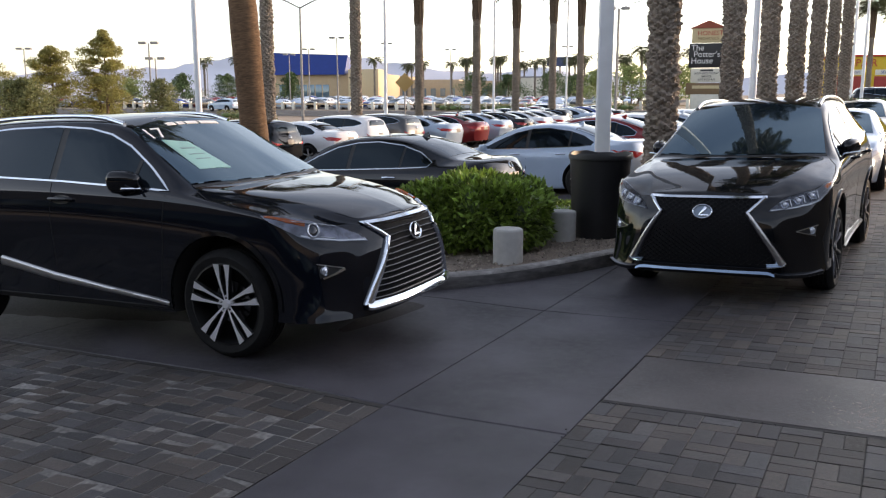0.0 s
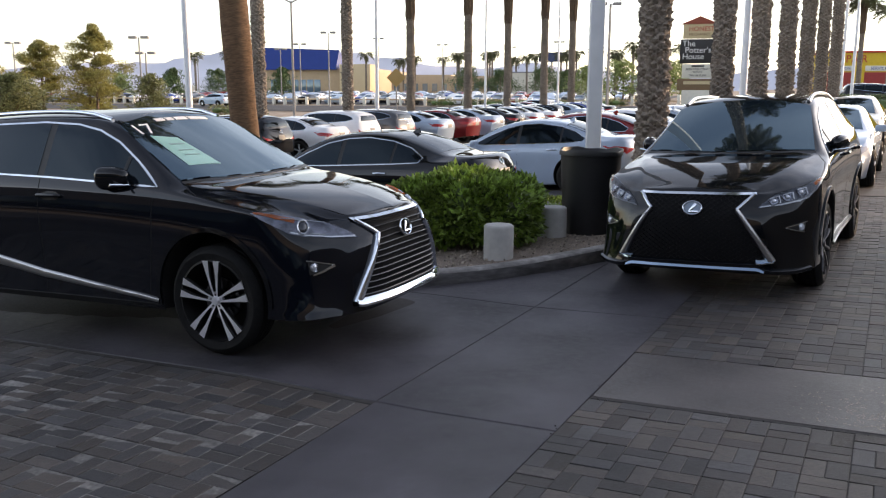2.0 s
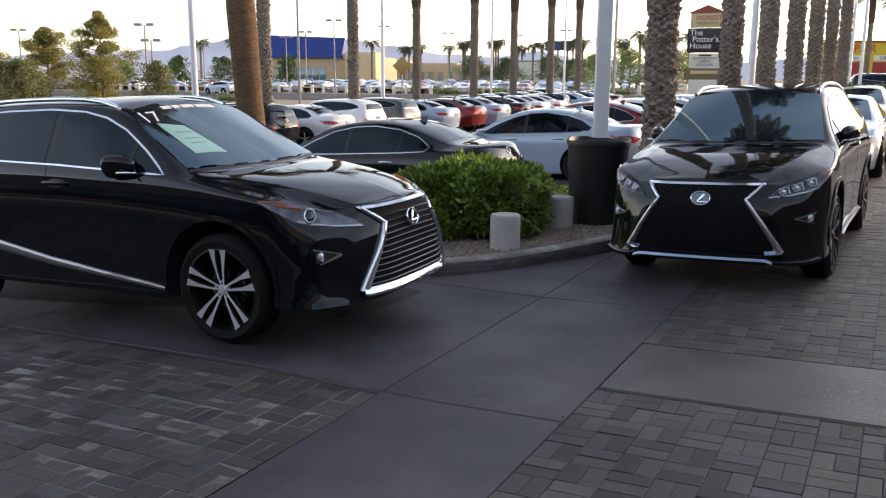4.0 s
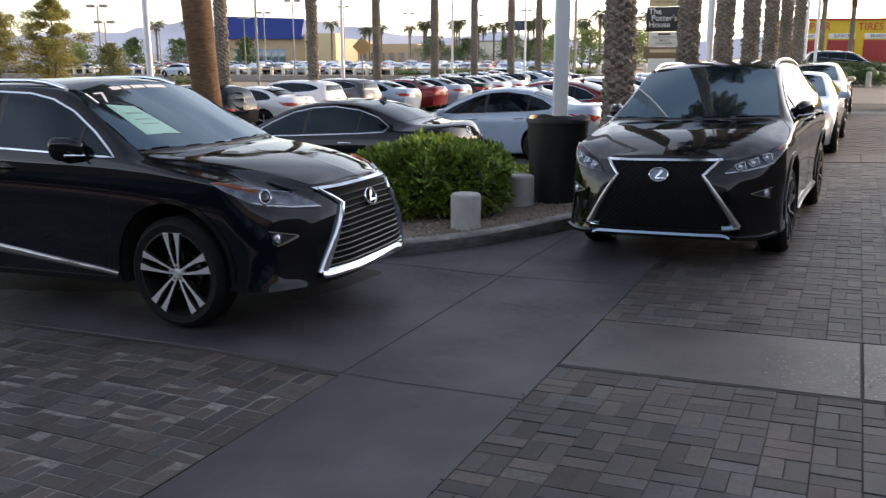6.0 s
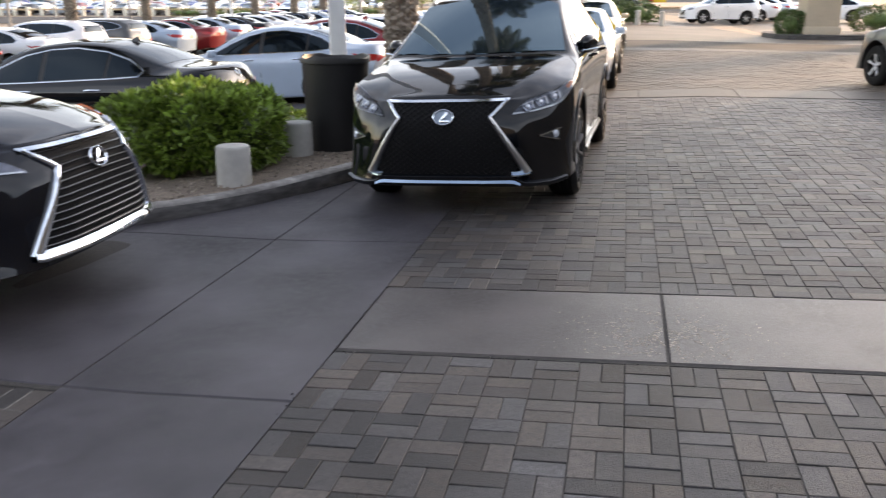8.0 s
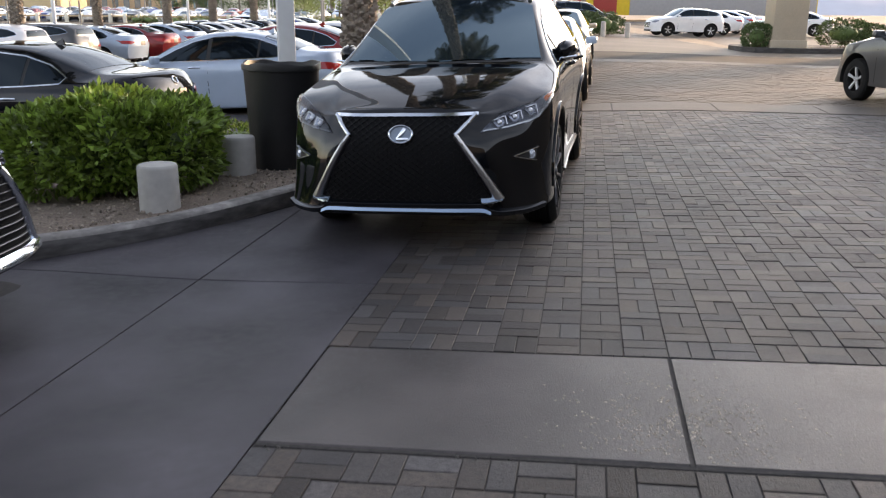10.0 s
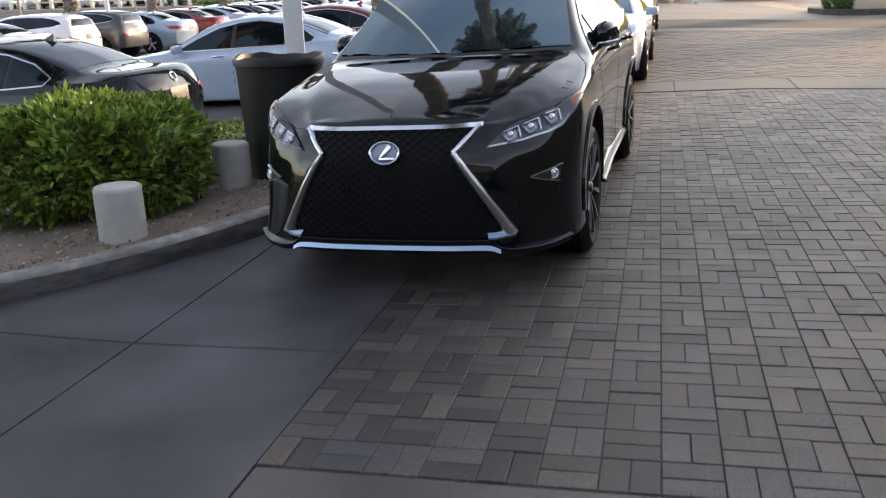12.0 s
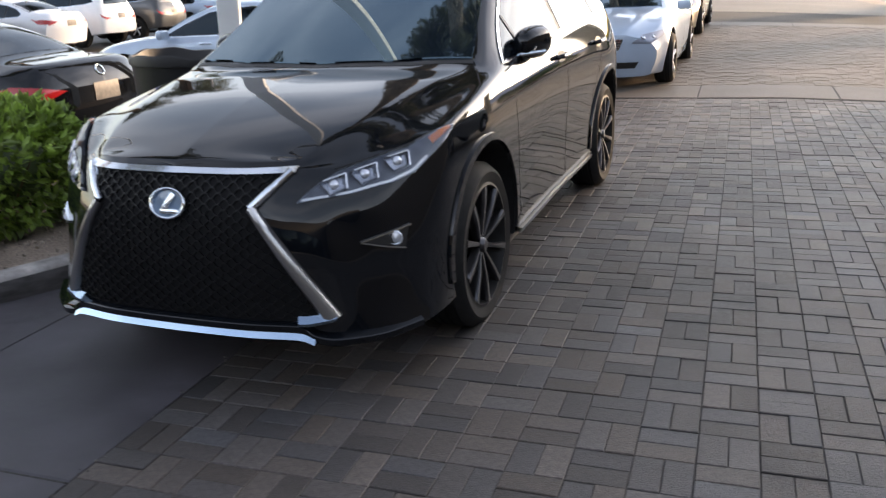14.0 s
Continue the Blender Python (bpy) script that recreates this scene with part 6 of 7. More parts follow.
shrub(9.95, 35.9, [(0, 0, 0.4, 0.5, 0.55, 0.5), (0.15, 0.6, 0.4, 0.5, 0.6, 0.45)], 4500, 0.08, "round green shrub beside the gate column", 0.1, M_LEAF_DARK, 11)
shrub(13.2, 36.0, [(0, 0, 0.5, 0.9, 0.8, 0.5), (0.9, 0.3, 0.4, 0.8, 0.7, 0.45)], 5000, 0.09, "round green shrub beside the gate column", 0.15, M_LEAF_DARK, 12)
for i, (x, y) in enumerate(((2.6, 46.5), (4.2, 47.0), (5.3, 47.2))):
    shrub(x, y, [(0, 0, 0.5, 0.9, 0.7, 0.6), (0.5, 0.2, 0.4, 0.7, 0.6, 0.5)], 2600, 0.1, "round clipped hedge plant at the end of the drive", 0.0, M_LEAF_DARK, 30 + i)
for x in (4.0, 5.2, 6.4):
    b = new("bollard", me_bollard)
    b.matrix_basis = stand(x, 45.6) @ Matrix.Diagonal((0.8, 0.8, 1.7, 1))
    tagged(b, "pale concrete post at the end of the drive", "bollard", "posts at the drive's end")

# ---- roadside sign ----
sign = thing("roadside_sign", stand(-7.4, 74.2, 6), "tall stacked roadside sign with white and black boards", "sign")


def board(zc, w, h, material, name, label, d=0.5):
    bm = bmesh.new()
    box(bm, w, d, h, pose(0, 0, zc), 0.03)
    return part(name, bm, material, sign, label)


M_DBOARD = mat("black_board", (0.02, 0.02, 0.022), 0.5)
M_WBOARD = mat("pale_board", (0.7, 0.68, 0.6), 0.6, var=0.05)
M_YBOARD = mat("cream_board", (0.6, 0.5, 0.3), 0.6, var=0.05)
M_BBOARD = mat("brown_board", (0.2, 0.13, 0.07), 0.7, var=0.1)
M_REDI = mat("red_letter", (0.45, 0.04, 0.03), 0.6)
sz = lambda zw: zw - gz(-7.4, 74.2)
top = board(sz(6.55), 2.6, 1.15, M_YBOARD, "top_board", "cream board with red letters")
writing("HONEST", 0.52, M_REDI, top, pose(0.15, -0.27, sz(6.72), 90))
writing("MECHANICS", 0.3, M_BBOARD, top, pose(0, -0.27, sz(6.3), 90))
mid = board(sz(4.95), 2.95, 1.95, M_DBOARD, "name_board", "black board with white letters")
for k, w in enumerate(("The", "Potter's", "House")):
    writing(w, 0.66, M_WHITEINK, mid, pose(-0.8 if k == 0 else (-0.05 if k == 1 else -0.42), -0.27, sz(5.55 - 0.52 * k), 90))
low = board(sz(3.35), 2.5, 1.15, M_WBOARD, "reader_board", "pale reader board with dark letters")
bm = bmesh.new()
box(bm, 1.0, 0.02, 0.13, pose(0, -0.26, sz(3.75)))
part("text_bar", bm, M_DBOARD, low)
for k, line in enumerate(("JESUS LIVES TODAY", "SERVICE", "SUN 10:30 AM")):
    writing(line, 0.22, M_DBOARD, low, pose(0, -0.27, sz(3.5 - 0.25 * k), 90))
bot = board(sz(2.25), 3.2, 0.95, M_BBOARD, "lower_board", "brown carved board")
bm = bmesh.new()
box(bm, 2.2, 0.02, 0.25, pose(0, -0.26, sz(2.4)))
part("text_bar", bm, M_YBOARD, bot)
bm = bmesh.new()
box(bm, 2.4, 0.6, sz(1.8), pose(0, 0, sz(1.8) / 2), 0.03)
part("base", bm, M_WBOARD, sign)
bm = bmesh.new()
v = [bm.verts.new(q) for q in ((-1.5, -0.35, sz(7.13)), (1.5, -0.35, sz(7.13)), (0, -0.35, sz(7.75)), (-1.5, 0.35, sz(7.13)), (1.5, 0.35, sz(7.13)), (0, 0.35, sz(7.75)))]
for f in ((0, 1, 2), (3, 5, 4), (0, 2, 5, 3), (1, 4, 5, 2), (0, 3, 4, 1)):
    bm.faces.new([v[i] for i in f])
part("gable", bm, mat("red_tile", (0.3, 0.08, 0.05), 0.8), sign, "red gabled cap", smooth=False)

# ---- tyre shop ----
M_YELLOW = mat("yellow_wall", (0.6, 0.42, 0.03), 0.7, var=0.06, scale=3)
M_DOORR = mat("red_door", (0.3, 0.03, 0.025), 0.6, var=0.1, scale=6)
M_GREYW = mat("grey_wall", (0.3, 0.3, 0.32), 0.8, var=0.06)
shop = thing("tyre_shop", stand(3.2, 111.8, 14), "low yellow tyre repair shop with red garage doors", "building")
bm = bmesh.new()
box(bm, 39, 12, 4.95, pose(20.1, 6, 2.475), 0.02)
part("wall", bm, M_YELLOW, shop)
bm = bmesh.new()
box(bm, 39.4, 12.4, 0.22, pose(20.1, 6, 5.06), 0.02)
part("roof_edge", bm, M_REDI, shop)
bm = bmesh.new()
box(bm, 26, 0.12, 2.9, pose(26.4, -0.03, 1.45), 0.01)
part("lower_wall", bm, M_GREYW, shop, "grey painted lower wall")
M_BLUEL = mat("blue_letter", (0.03, 0.08, 0.3), 0.6)
for k, (x, word) in enumerate(((1.7, "SUSPENSION"), (6.0, "SERVICE"), (10.1, "BRAKES"))):
    bm = bmesh.new()
    box(bm, 3.1, 0.1, 2.7, pose(x, -0.03, 1.35), 0.02)
    for j in range(4):
        box(bm, 3.0, 0.03, 0.04, pose(x, -0.09, 0.5 + 0.6 * j))
    part("garage_door", bm, M_DOORR, shop, "red roller garage door")
    bm = bmesh.new()
    box(bm, 3.0, 0.06, 0.62, pose(x, -0.04, 3.15), 0.01)
    b = part("service_board", bm, M_WBOARD, shop, "white service board")
    writing(word, 0.4 if k == 0 else 0.5, M_BLUEL, b, pose(x, -0.09, 3.15, 90))
for word, x in (("REPAIR", 2.8), ("TIRES", 9.2)):
    writing(word, 1.2, M_REDI, shop, pose(x, -0.06, 4.2, 90))

# ---- distant buildings ----
M_TAN = mat("tan_wall", (0.5, 0.38, 0.25), 0.85, var=0.06, scale=1)
M_BLUER = mat("blue_roof", (0.012, 0.04, 0.22), 0.5, var=0.05, scale=1)
M_FGLASS = mat("shop_glass", (0.12, 0.2, 0.26), 0.1, 0.2, coat=1.0)
store = thing("car_showroom", stand(-118, 195, 12), "distant tan showroom with a tall blue roof band", "building")
bm = bmesh.new()
box(bm, 30, 22, 6.6, pose(2, 12, 3.3), 0.05)
part("wall", bm, M_TAN, store)
bm = bmesh.new()
v = [bm.verts.new(q) for q in ((-12, -0.5, 6.3), (8, -0.5, 6.3), (8, 3, 11.4), (-14.5, 3, 12.2), (-12, 14, 6.3), (8, 14, 6.3))]
for f in ((0, 1, 2, 3), (3, 2, 5, 4), (0, 3, 4), (1, 5, 2)):
    bm.faces.new([v[i] for i in f])
part("roof", bm, M_BLUER, store, "blue sloping roof", smooth=False)
bm = bmesh.new()
box(bm, 8, 6, 7.4, pose(13.5, 1, 3.9), 0.05)
part("porch", bm, mat("cream_wall", (0.62, 0.5, 0.32), 0.85, var=0.05), store)
for k in range(7):
    bm = bmesh.new()
    box(bm, 1.7, 0.12, 3.6, pose(-9.5 + 2.0 * k, 0.98, 2.0), 0.02)
    part("window", bm, M_FGLASS, store)
mall = thing("retail_building", stand(-104, 240, 8), "long low tan retail building far off", "building")
for k, (x, w, h) in enumerate(((-14, 12, 6.2), (0, 16, 5.2), (18, 20, 4.8))):
    bm = bmesh.new()
    box(bm, w, 12, h, pose(x, 6, h / 2), 0.05)
    part("wall", bm, M_TAN, mall)
    for j in range(int(w / 3)):
        bm = bmesh.new()
        box(bm, 1.6, 0.12, 2.4, pose(x - w / 2 + 2 + 3 * j, -0.02, 1.4))
        part("window", bm, M_FGLASS, mall)
white = thing("warehouse", stand(-56, 200, 4), "long low white warehouse far off", "building")
bm = bmesh.new()
box(bm, 22, 12, 5.2, pose(0, 6, 2.6), 0.05)
part("wall", bm, M_WBOARD, white)
bm = bmesh.new()
box(bm, 22.4, 12.4, 0.3, pose(0, 6, 5.3), 0.05)
part("roof", bm, M_GREYW, white)
hoard = thing("billboard", stand(-58, 215, 5), "dark blue billboard on a post", "sign")
bm = bmesh.new()
box(bm, 6.5, 0.4, 2.4, pose(0, 0, 9.2), 0.03)
part("panel", bm, mat("blue_board", (0.03, 0.05, 0.12), 0.6), hoard)
bm = bmesh.new()
tube(bm, [(0, 0.2, 0), (0, 0.2, 8.2)], 0.3, 10)
part("post", bm, M_GREYPOLE, hoard)


# ---- street lamps ----
def street_lamp(x, y, top, arms, label, v_arms=False):
    h = top - gz(x, y)
    t = thing("street_lamp", stand(x, y, 20), label, "street lamp", "lamps round the lots")
    bm = bmesh.new()
    tube(bm, [(0, 0, 0), (0, 0, h * 0.5), (0, 0, h)], 0.11, 10, 0.6)
    part("post", bm, M_GREYPOLE, t)
    for s in arms:
        bm = bmesh.new()
        if v_arms:
            tube(bm, [(0, 0, h - 0.1), (s * 0.9, 0, h + 0.35), (s * 2.0, 0, h + 0.75)], 0.05, 8)
            box(bm, 0.6, 0.25, 0.12, pose(s * 2.2, 0, h + 0.78, 0, -s * 15), 0.03)
        else:
            box(bm, 0.75, 0.42, 0.26, pose(s * 0.62, 0, h), 0.04)
        part("lamp_head", bm, M_GREYPOLE, t)


for x, y, z in ((-60.8, 68.8, 6.9), (-93.7, 82.8, 7.7), (-70.5, 114.8, 8.7), (-78.8, 122.2, 8.4), (-56.3, 98.7, 9.1), (-97.8, 125.1, 7.3), (-58.2, 142.2, 9.7), (-68.7, 138.0, 10.8), (-48, 150, 9.5), (-38, 146, 10.0), (-15.5, 77.3, 9.3), (-60.5, 69.3, 5.4)):
    street_lamp(x, y, z, (-1, 1), "grey lot lamp with flat twin heads")
street_lamp(-33.14, 53.07, 7.9, (-1, 1), "tall grey road lamp with raised twin arms", True)
street_lamp(-20, 100, 11.5, (1,), "tall grey road lamp with one raised arm", True)


# ---- trees ----
def tree(x, y, h, spread, label, seed, material=M_TREE, leaf=0.3, count=10000, trunk_r=0.16, low=0.22, clump=0.3):
    """A tapered trunk, limbs that reach out in tiers, and clumps of small leaves round their ends."""
    rng = random.Random(seed)
    t = thing("tree", stand(x, y), label, "tree", "trees across the road")
    bm = bmesh.new()
    tube(bm, [(0, 0, -0.1), (0.08, 0, h * 0.4), (0, 0.05, h * 0.95)], trunk_r, 10, 0.2)
    ends = []
    limbs = 24
    for k in range(limbs):
        f = k / limbs
        z = h * (low + (0.94 - low) * f)
        a = k * 2.4 + rng.random()
        L = spread * (1.05 - 0.8 * f) * rng.uniform(0.5, 1.2)
        e = Vector((math.cos(a) * L, math.sin(a) * L, z + L * rng.uniform(0.1, 0.4)))
        tube(bm, [(0, 0, z), (e.x * 0.5, e.y * 0.5, z + L * 0.1), e], trunk_r * 0.3, 6, 0.3)
        for _ in range(3):
            g = rng.uniform(0.35, 1.0)
            ends.append((Vector((e.x * g, e.y * g, z + (e.z - z) * g)) + Vector((rng.gauss(0, 0.25), rng.gauss(0, 0.25), rng.gauss(0, 0.12))), rng.uniform(0.5, 1.0) * (0.35 + clump * L)))
    ends.append((Vector((0, 0, h * 0.96)), 0.4))
    part("trunk", bm, M_TWIG, t)
    places = []
    for _ in range(count):
        e, r = rng.choice(ends)
        u = Vector((rng.gauss(0, 1), rng.gauss(0, 1), rng.gauss(0, 1))).normalized()
        r = r * rng.random() ** 0.45
        p = e + Vector((u.x * r, u.y * r, u.z * r * 0.55))
        if p.z > 0.2:
            places.append((p, (u + Vector((0, 0, 0.3))).normalized()))
    bm = bmesh.new()
    leaf_cloud(bm, places, leaf, rng)
    part("crown", bm, material, t, smooth=False)


M_PALE = mat("pale_leaf", (0.26, 0.32, 0.13), 0.7, island=0.4, trans=0.4)
M_OLIVE = mat("olive_leaf", (0.2, 0.21, 0.09), 0.7, island=0.5, trans=0.3)
tree(-57.5, 59.3, 8.4, 3.4, "tall uneven pine tree with thin golden olive crown", 1, leaf=0.17, count=20000, clump=0.27)
tree(-65.9, 61.1, 7.2, 3.2, "uneven pine tree with thin golden olive crown", 2, leaf=0.17, count=18000, clump=0.27)
tree(-72.5, 59.0, 7.4, 3.4, "broad pine tree with thin golden olive crown", 3, leaf=0.17, count=18000, clump=0.27)
tree(-61.5, 62.5, 4.6, 2.6, "low olive tree between the pines", 16, leaf=0.2, count=6000, low=0.12)
tree(-57.0, 50.0, 4.0, 3.2, "low broad dark olive tree beside the road", 15, M_OLIVE, 0.2, 11000, low=0.08, clump=0.45)
tree(-51.0, 59.0, 3.9, 2.0, "low olive tree beside the road", 4, M_OLIVE, 0.2, 5000, low=0.15)
for i, (x, y, h, s) in enumerate(((-101.8, 123, 5.6, 3.2), (-107, 143, 5.8, 3.4), (-84.1, 130.5, 5.8, 2.6), (-60, 160, 6, 4), (-54, 162, 5.5, 4), (-46, 165, 6, 4.5), (-40, 160, 5, 4), (-22, 120, 6, 4), (-16, 122, 5.5, 4), (-28, 125, 5.5, 4), (-120, 130, 5, 4))):
    tree(x, y, h, s, "round green tree across the road", 20 + i, M_LEAF_DARK if i < 7 else M_PALE, 0.35, 3000, 0.14, 0.18, 0.4)
for i, (x, y) in enumerate(((-88, 190), (-80, 196), (-74, 190), (-70, 200), (-66, 192), (-60, 188), (-52, 180), (-48, 186), (-44, 178), (-40, 184), (-34, 176), (-30, 180), (-118, 150), (-26, 150), (-96, 186), (-92, 196), (-84, 188), (-77, 199), (-72, 186), (-68, 196), (-63, 201), (-57, 190), (-50, 199), (-46, 192), (-38, 196), (-36, 188), (-28, 170), (-24, 176), (-20, 168), (-124, 170))):
    palm(x, y, ME_TRUNK_S, 10.9, "distant palm with a full crown", "distant palms", 22, (0, 0), 0.75 + 0.03 * (i % 5), 80 + i)
for i in range(30):
    x = -84 + 2.3 * i + random.Random(i).uniform(-1, 1)
    y = 68 + random.Random(i + 9).uniform(-5, 5) if x < -45 else 107
    shrub(x, y, [(0, 0, 0.4, 0.9, 0.8, 0.5), (0.7, 0.3, 0.35, 0.7, 0.6, 0.42)], 500, 0.16, "low dusty desert shrub beside the road", 0, M_OLIVE, 60 + i)

# ---- fence posts, far cars, warning sign ----
fence = thing("post_fence", Matrix(), "low timber post fence along the far car park", "fence")
bm = bmesh.new()
box(bm, 0.4, 0.4, 1.15, pose(0, 0, 0.5), 0.03)
me = to_mesh(bm, "post", M_WBOARD)
for i in range(56):
    x = -110 + 1.9 * i
    share("post", me, fence, stand(x, 109.5))
bm = bmesh.new()
box(bm, 106, 0.12, 0.2, pose(-57, 109.5, gz(-57, 109.5) + 0.75), 0.01)
part("rail", bm, M_TAN, fence)
warn = thing("warning_sign", stand(-19.4, 41.3, 20), "orange diamond warning sign seen from behind", "sign")
bm = bmesh.new()
box(bm, 0.72, 0.03, 0.72, pose(0, 0, 3.2, 0, 45), 0.01)
part("plate", bm, mat("orange_plate", (0.5, 0.33, 0.12), 0.5), warn)
bm = bmesh.new()
tube(bm, [(0, 0.03, 0), (0, 0.03, 3.5)], 0.04, 8)
part("post", bm, M_GREYPOLE, warn)
stop = thing("road_sign", stand(-62, 78, 25), "round white road sign on a post", "sign")
bm = bmesh.new()
lathe(bm, [(0.0005, -0.02), (0.4, -0.02), (0.4, 0.02), (0.0005, 0.02)], 20, pose(0, 0, 2.6, 90))
part("plate", bm, M_WBOARD, stop)
bm = bmesh.new()
tube(bm, [(0, 0.03, 0), (0, 0.03, 2.3)], 0.04, 8)
part("post", bm, M_GREYPOLE, stop)


def far_car(paint_mat, key, m):
    """A parked car far off: body, glass band and wheels."""
    if key in lot:
        return copy_thing(lot[key], m)
    car = thing("parked_car", m, "small distant %s car in the far car park" % names[paint_mat], "car", "cars in the far car park")
    bm = shell(SEDAN, 18, 1)
    skin = Skin(bm)
    share("body", cut_arches(bm, SEDAN, "body", [paint_mat, M_INTERIOR], 14), car, Matrix())
    for v in "LR":
        part("side_window", skin.panel(SEDAN["door"], v, 0.004, 0.6), M_GLASS, car)
    part("windscreen", skin.panel(SEDAN["wind"], "T", 0.004, 0.6), M_WIND, car)
    for ax in (0, -2.82):
        for s in (1, -1):
            bm = bmesh.new()
            lathe(bm, [(0.0005, -0.1), (0.3, -0.1), (0.335, -0.07), (0.335, 0.07), (0.3, 0.1), (0.0005, 0.1)], 16, pose(ax, s * 0.8, 0.335, 90))
            part("wheel", bm, M_TYRE, car)
    lot[key] = car
    return car


rng = random.Random(5)
pms = [M_WHITE, M_WHITE, M_SILVER, M_SILVER, M_GREYP, M_BLACK, M_RED, M_BLUEP]
for r in range(5):
    y = 114 + 9 * r + 3 * (r // 2)
    for k in range(51):
        if rng.random() < 0.12:
            continue
        pm = rng.choice(pms)
        x = -172 + 2.9 * k + rng.uniform(-0.2, 0.2)
        far_car(pm, "far_" + pm.name, on_ground(x, y, 90 if rng.random() < 0.5 else -90))
lot_car("suv", M_SILVER, on_ground(-75, 97.5, 175), "silver SUV driving on the far road")

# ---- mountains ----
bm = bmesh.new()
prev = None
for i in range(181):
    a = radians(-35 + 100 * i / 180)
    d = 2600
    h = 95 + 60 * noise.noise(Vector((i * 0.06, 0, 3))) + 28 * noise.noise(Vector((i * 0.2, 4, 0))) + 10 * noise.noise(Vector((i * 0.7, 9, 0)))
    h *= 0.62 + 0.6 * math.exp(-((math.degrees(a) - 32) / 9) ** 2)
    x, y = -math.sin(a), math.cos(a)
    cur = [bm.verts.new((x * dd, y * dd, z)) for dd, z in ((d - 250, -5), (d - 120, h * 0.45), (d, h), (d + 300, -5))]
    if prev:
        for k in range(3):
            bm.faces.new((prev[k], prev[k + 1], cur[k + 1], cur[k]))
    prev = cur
# the haze of distance is put into the pale blue rock colour
tagged(new("mountain_range", to_mesh(bm, "mountain_range", mat("haze_tinted_rock", (0.6, 0.61, 0.68), 1.0, var=0.08, scale=0.01, spec=0.0))), "blue grey mountains on the horizon, haze put into their colour", "mountain", kind="structure")

# ---- pavers ----
PL, PW, GAP, PH = 0.2, 0.1, 0.003, 0.06


def paver_boxes(u0, u1, v0, v1, seed, gap=GAP):
    """Basket-weave pavers of a rectangle of the forecourt: centre, half sizes, small tilt."""
    rng = random.Random(seed)
    out = []
    nu, nv = int(round((u1 - u0) / PL)), int(round((v1 - v0) / PL))
    for i in range(nu):
        for j in range(nv):
            cu, cv = u0 + (i + 0.5) * PL, v0 + (j + 0.5) * PL
            for k in (-1, 1):
                if (i + j) % 2:
                    out.append((cu, cv + k * PW / 2, PL / 2 - gap / 2, PW / 2 - gap / 2))
                else:
                    out.append((cu + k * PW / 2, cv, PW / 2 - gap / 2, PL / 2 - gap / 2))
    return [(*o, rng.uniform(-0.003, 0.002), rng.gauss(0, 0.005), rng.gauss(0, 0.005)) for o in out]


def paver_points(hu, hv, c=0.0028):
    return [(-hu, -hv, -0.03), (hu, -hv, -0.03), (hu, hv, -0.03), (-hu, hv, -0.03), (-hu, -hv, -c), (hu, -hv, -c), (hu, hv, -c), (-hu, hv, -c), (-hu + c, -hv + c, 0), (hu - c, -hv + c, 0), (hu - c, hv - c, 0), (-hu + c, hv - c, 0)]


PAVER_FACES = [(0, 1, 5, 4), (1, 2, 6, 5), (2, 3, 7, 6), (3, 0, 4, 7), (4, 5, 9, 8), (5, 6, 10, 9), (6, 7, 11, 10), (7, 4, 8, 11), (8, 9, 10, 11)]


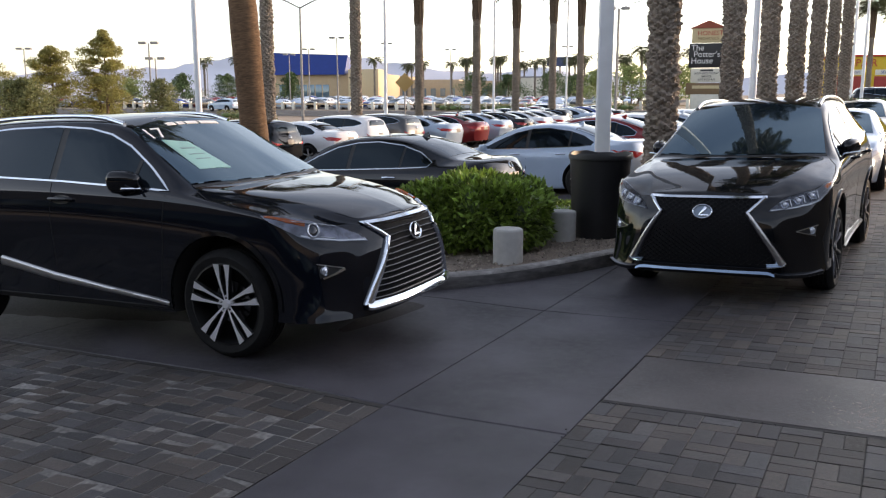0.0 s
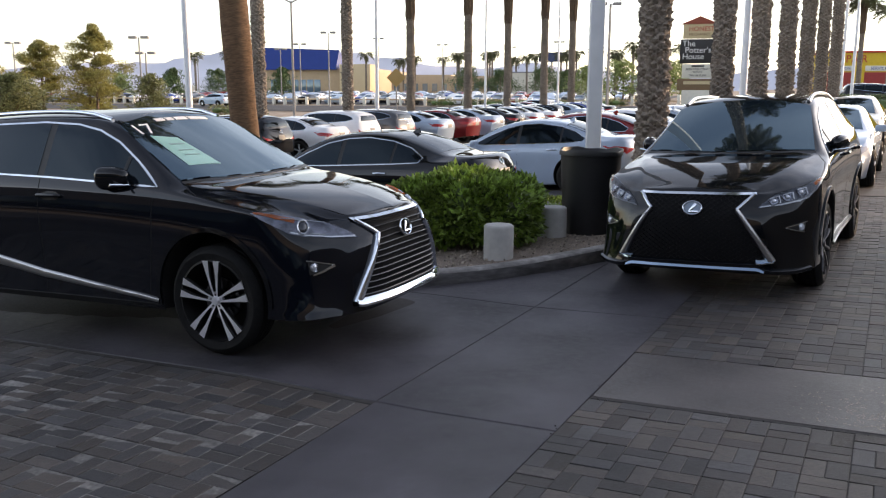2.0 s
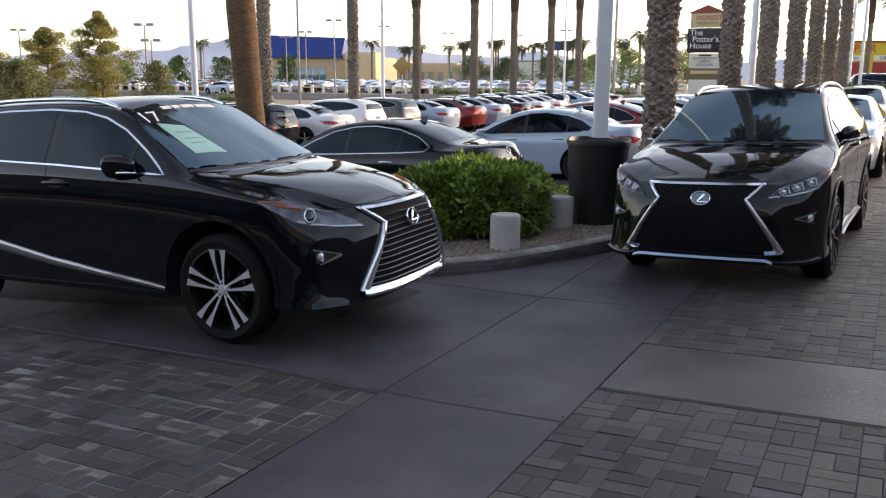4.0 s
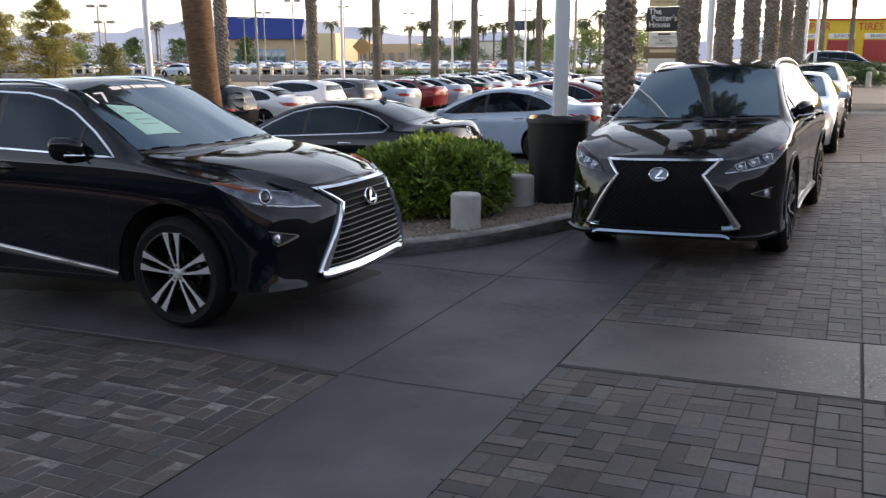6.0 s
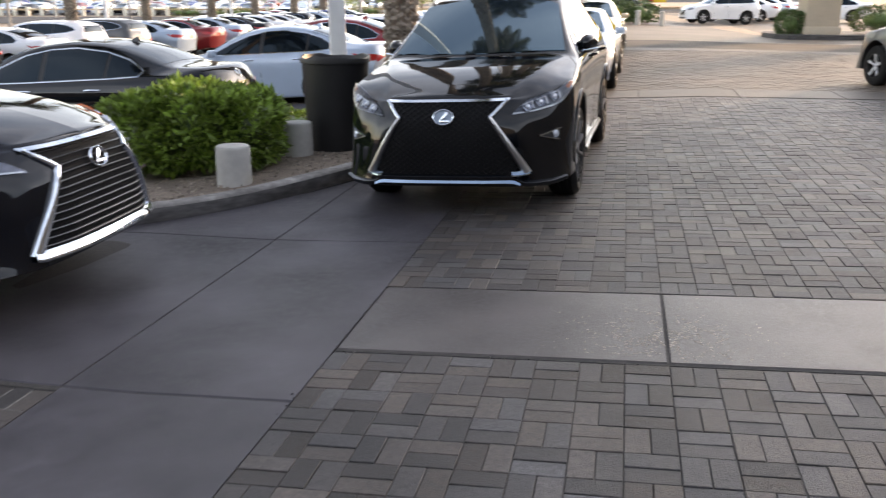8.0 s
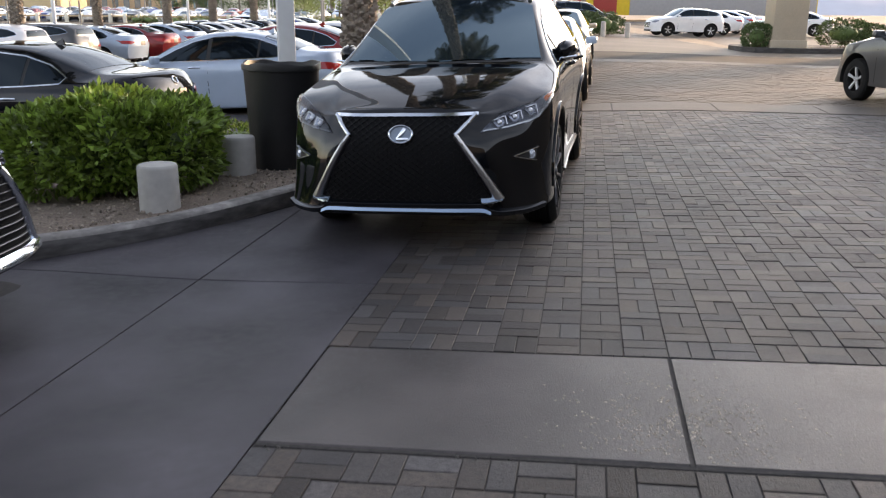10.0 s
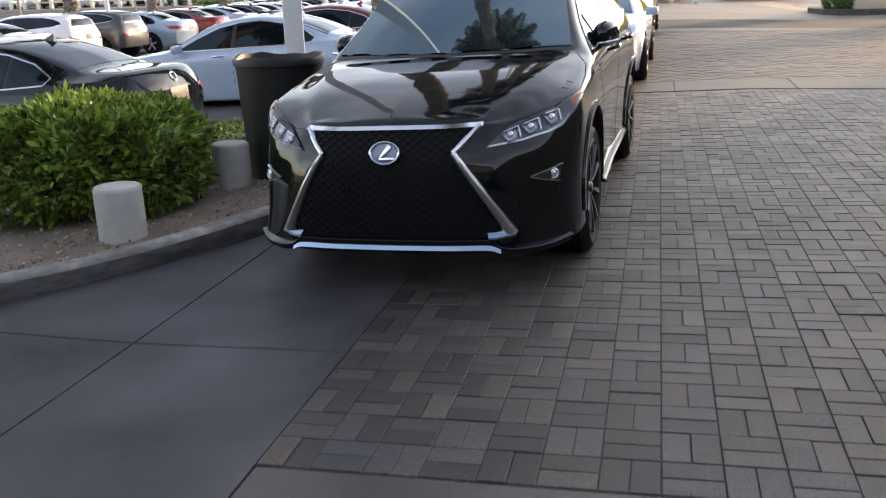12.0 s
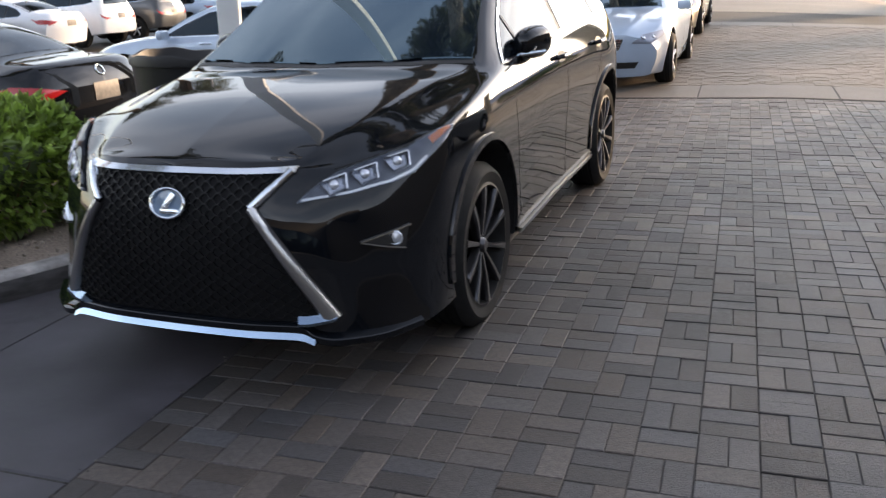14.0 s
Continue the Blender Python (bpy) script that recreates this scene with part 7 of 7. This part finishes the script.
def pavers(name, boxes, label, near, material=M_PAVER, chamfer=0.0028):
    """Lays pavers: those for which near() holds as pieces, the rest joined."""
    field = tagged(new(name), label, "paving", kind="structure")
    verts, faces = [], []
    meshes = {}
    left = 300
    for cu, cv, hu, hv, dz, ta, tb in boxes:
        x, y = site(cu, cv)
        at = Matrix.Translation((x, y, gz(x, y) + dz)) @ pose(0, 0, 0, 0, -math.degrees(math.atan((gz(x + 0.1, y) - gz(x - 0.1, y)) / 0.2)), SITE) @ Euler((ta, tb, 0)).to_matrix().to_4x4()
        if near(cu, cv) and left > 0:
            left -= 1
            key = hu > hv
            if key not in meshes:
                me = bpy.data.meshes.new("paver")
                me.from_pydata(paver_points(hu, hv, chamfer), [], PAVER_FACES)
                me.materials.append(M_PAVER_P)
                meshes[key] = me
            share("paver", meshes[key], field, at)
        else:
            b = len(verts)
            verts += [tuple(at @ Vector(q)) for q in paver_points(hu, hv, chamfer)]
            faces += [tuple(b + i for i in f) for f in PAVER_FACES]
    me = bpy.data.meshes.new("paver_field")
    me.from_pydata(verts, [], faces)
    me.materials.append(material)
    ob = new("paver_field", me)
    ob.parent = field
    tagged(ob, "grey brown concrete pavers in basket weave", kind="stuff")


pavers("forecourt_pavers", paver_boxes(0.0, 10.8, -5.0, 0.0, 1, 0.0035) + paver_boxes(0.0, 10.8, 1.0, 10.8, 2), "grey brown basket weave concrete pavers of the forecourt", lambda u, v: 0 <= u < 2.4 and 1.0 < v < 3.6)
pavers("drive_pavers", paver_boxes(0.0, 10.8, 12.0, 21.8, 3, 0.0005), "grey brown basket weave concrete pavers of the drive", lambda u, v: False, M_PAVER_SUNNY, 0.001)
pavers("side_pavers", paver_boxes(-7.12, -1.12, -6.6, -0.6, 4, 0.006), "grey brown basket weave concrete pavers beside the lane", lambda u, v: u > -3.2 and v > -2.4)


# ---- unseen masses added behind and beside the forecourt: shade and dark reflections ----
hall = tagged(new("showroom_building"), "unseen showroom masses added to shade the forecourt and darken reflections", "building", kind="structure")
bm = bmesh.new()
box(bm, 60, 12, 9.0, pose(-13, -20, 4.3), 0.04)
part("front_wall", bm, mat("added_dark_wall", (0.03, 0.028, 0.026), 0.5, var=0.1, scale=2), hall, "unseen dark front wall added for dark reflections")
# side mass added to keep the low sun off; darkened for reflections
bm = bmesh.new()
box(bm, 14, 57, 8.0, pose(24.5, 2.5, 3.9), 0.04)
part("wall", bm, mat("added_brown_wall", (0.16, 0.125, 0.095), 0.7, var=0.12, scale=2), hall, "unseen brown side wall added to block the low sun")
for k in range(11):
    bm = bmesh.new()
    box(bm, 4.9, 0.2, 4.6, pose(-38 + 5 * k, -13.95, 2.5), 0.02)
    part("window", bm, M_GLASS, hall)
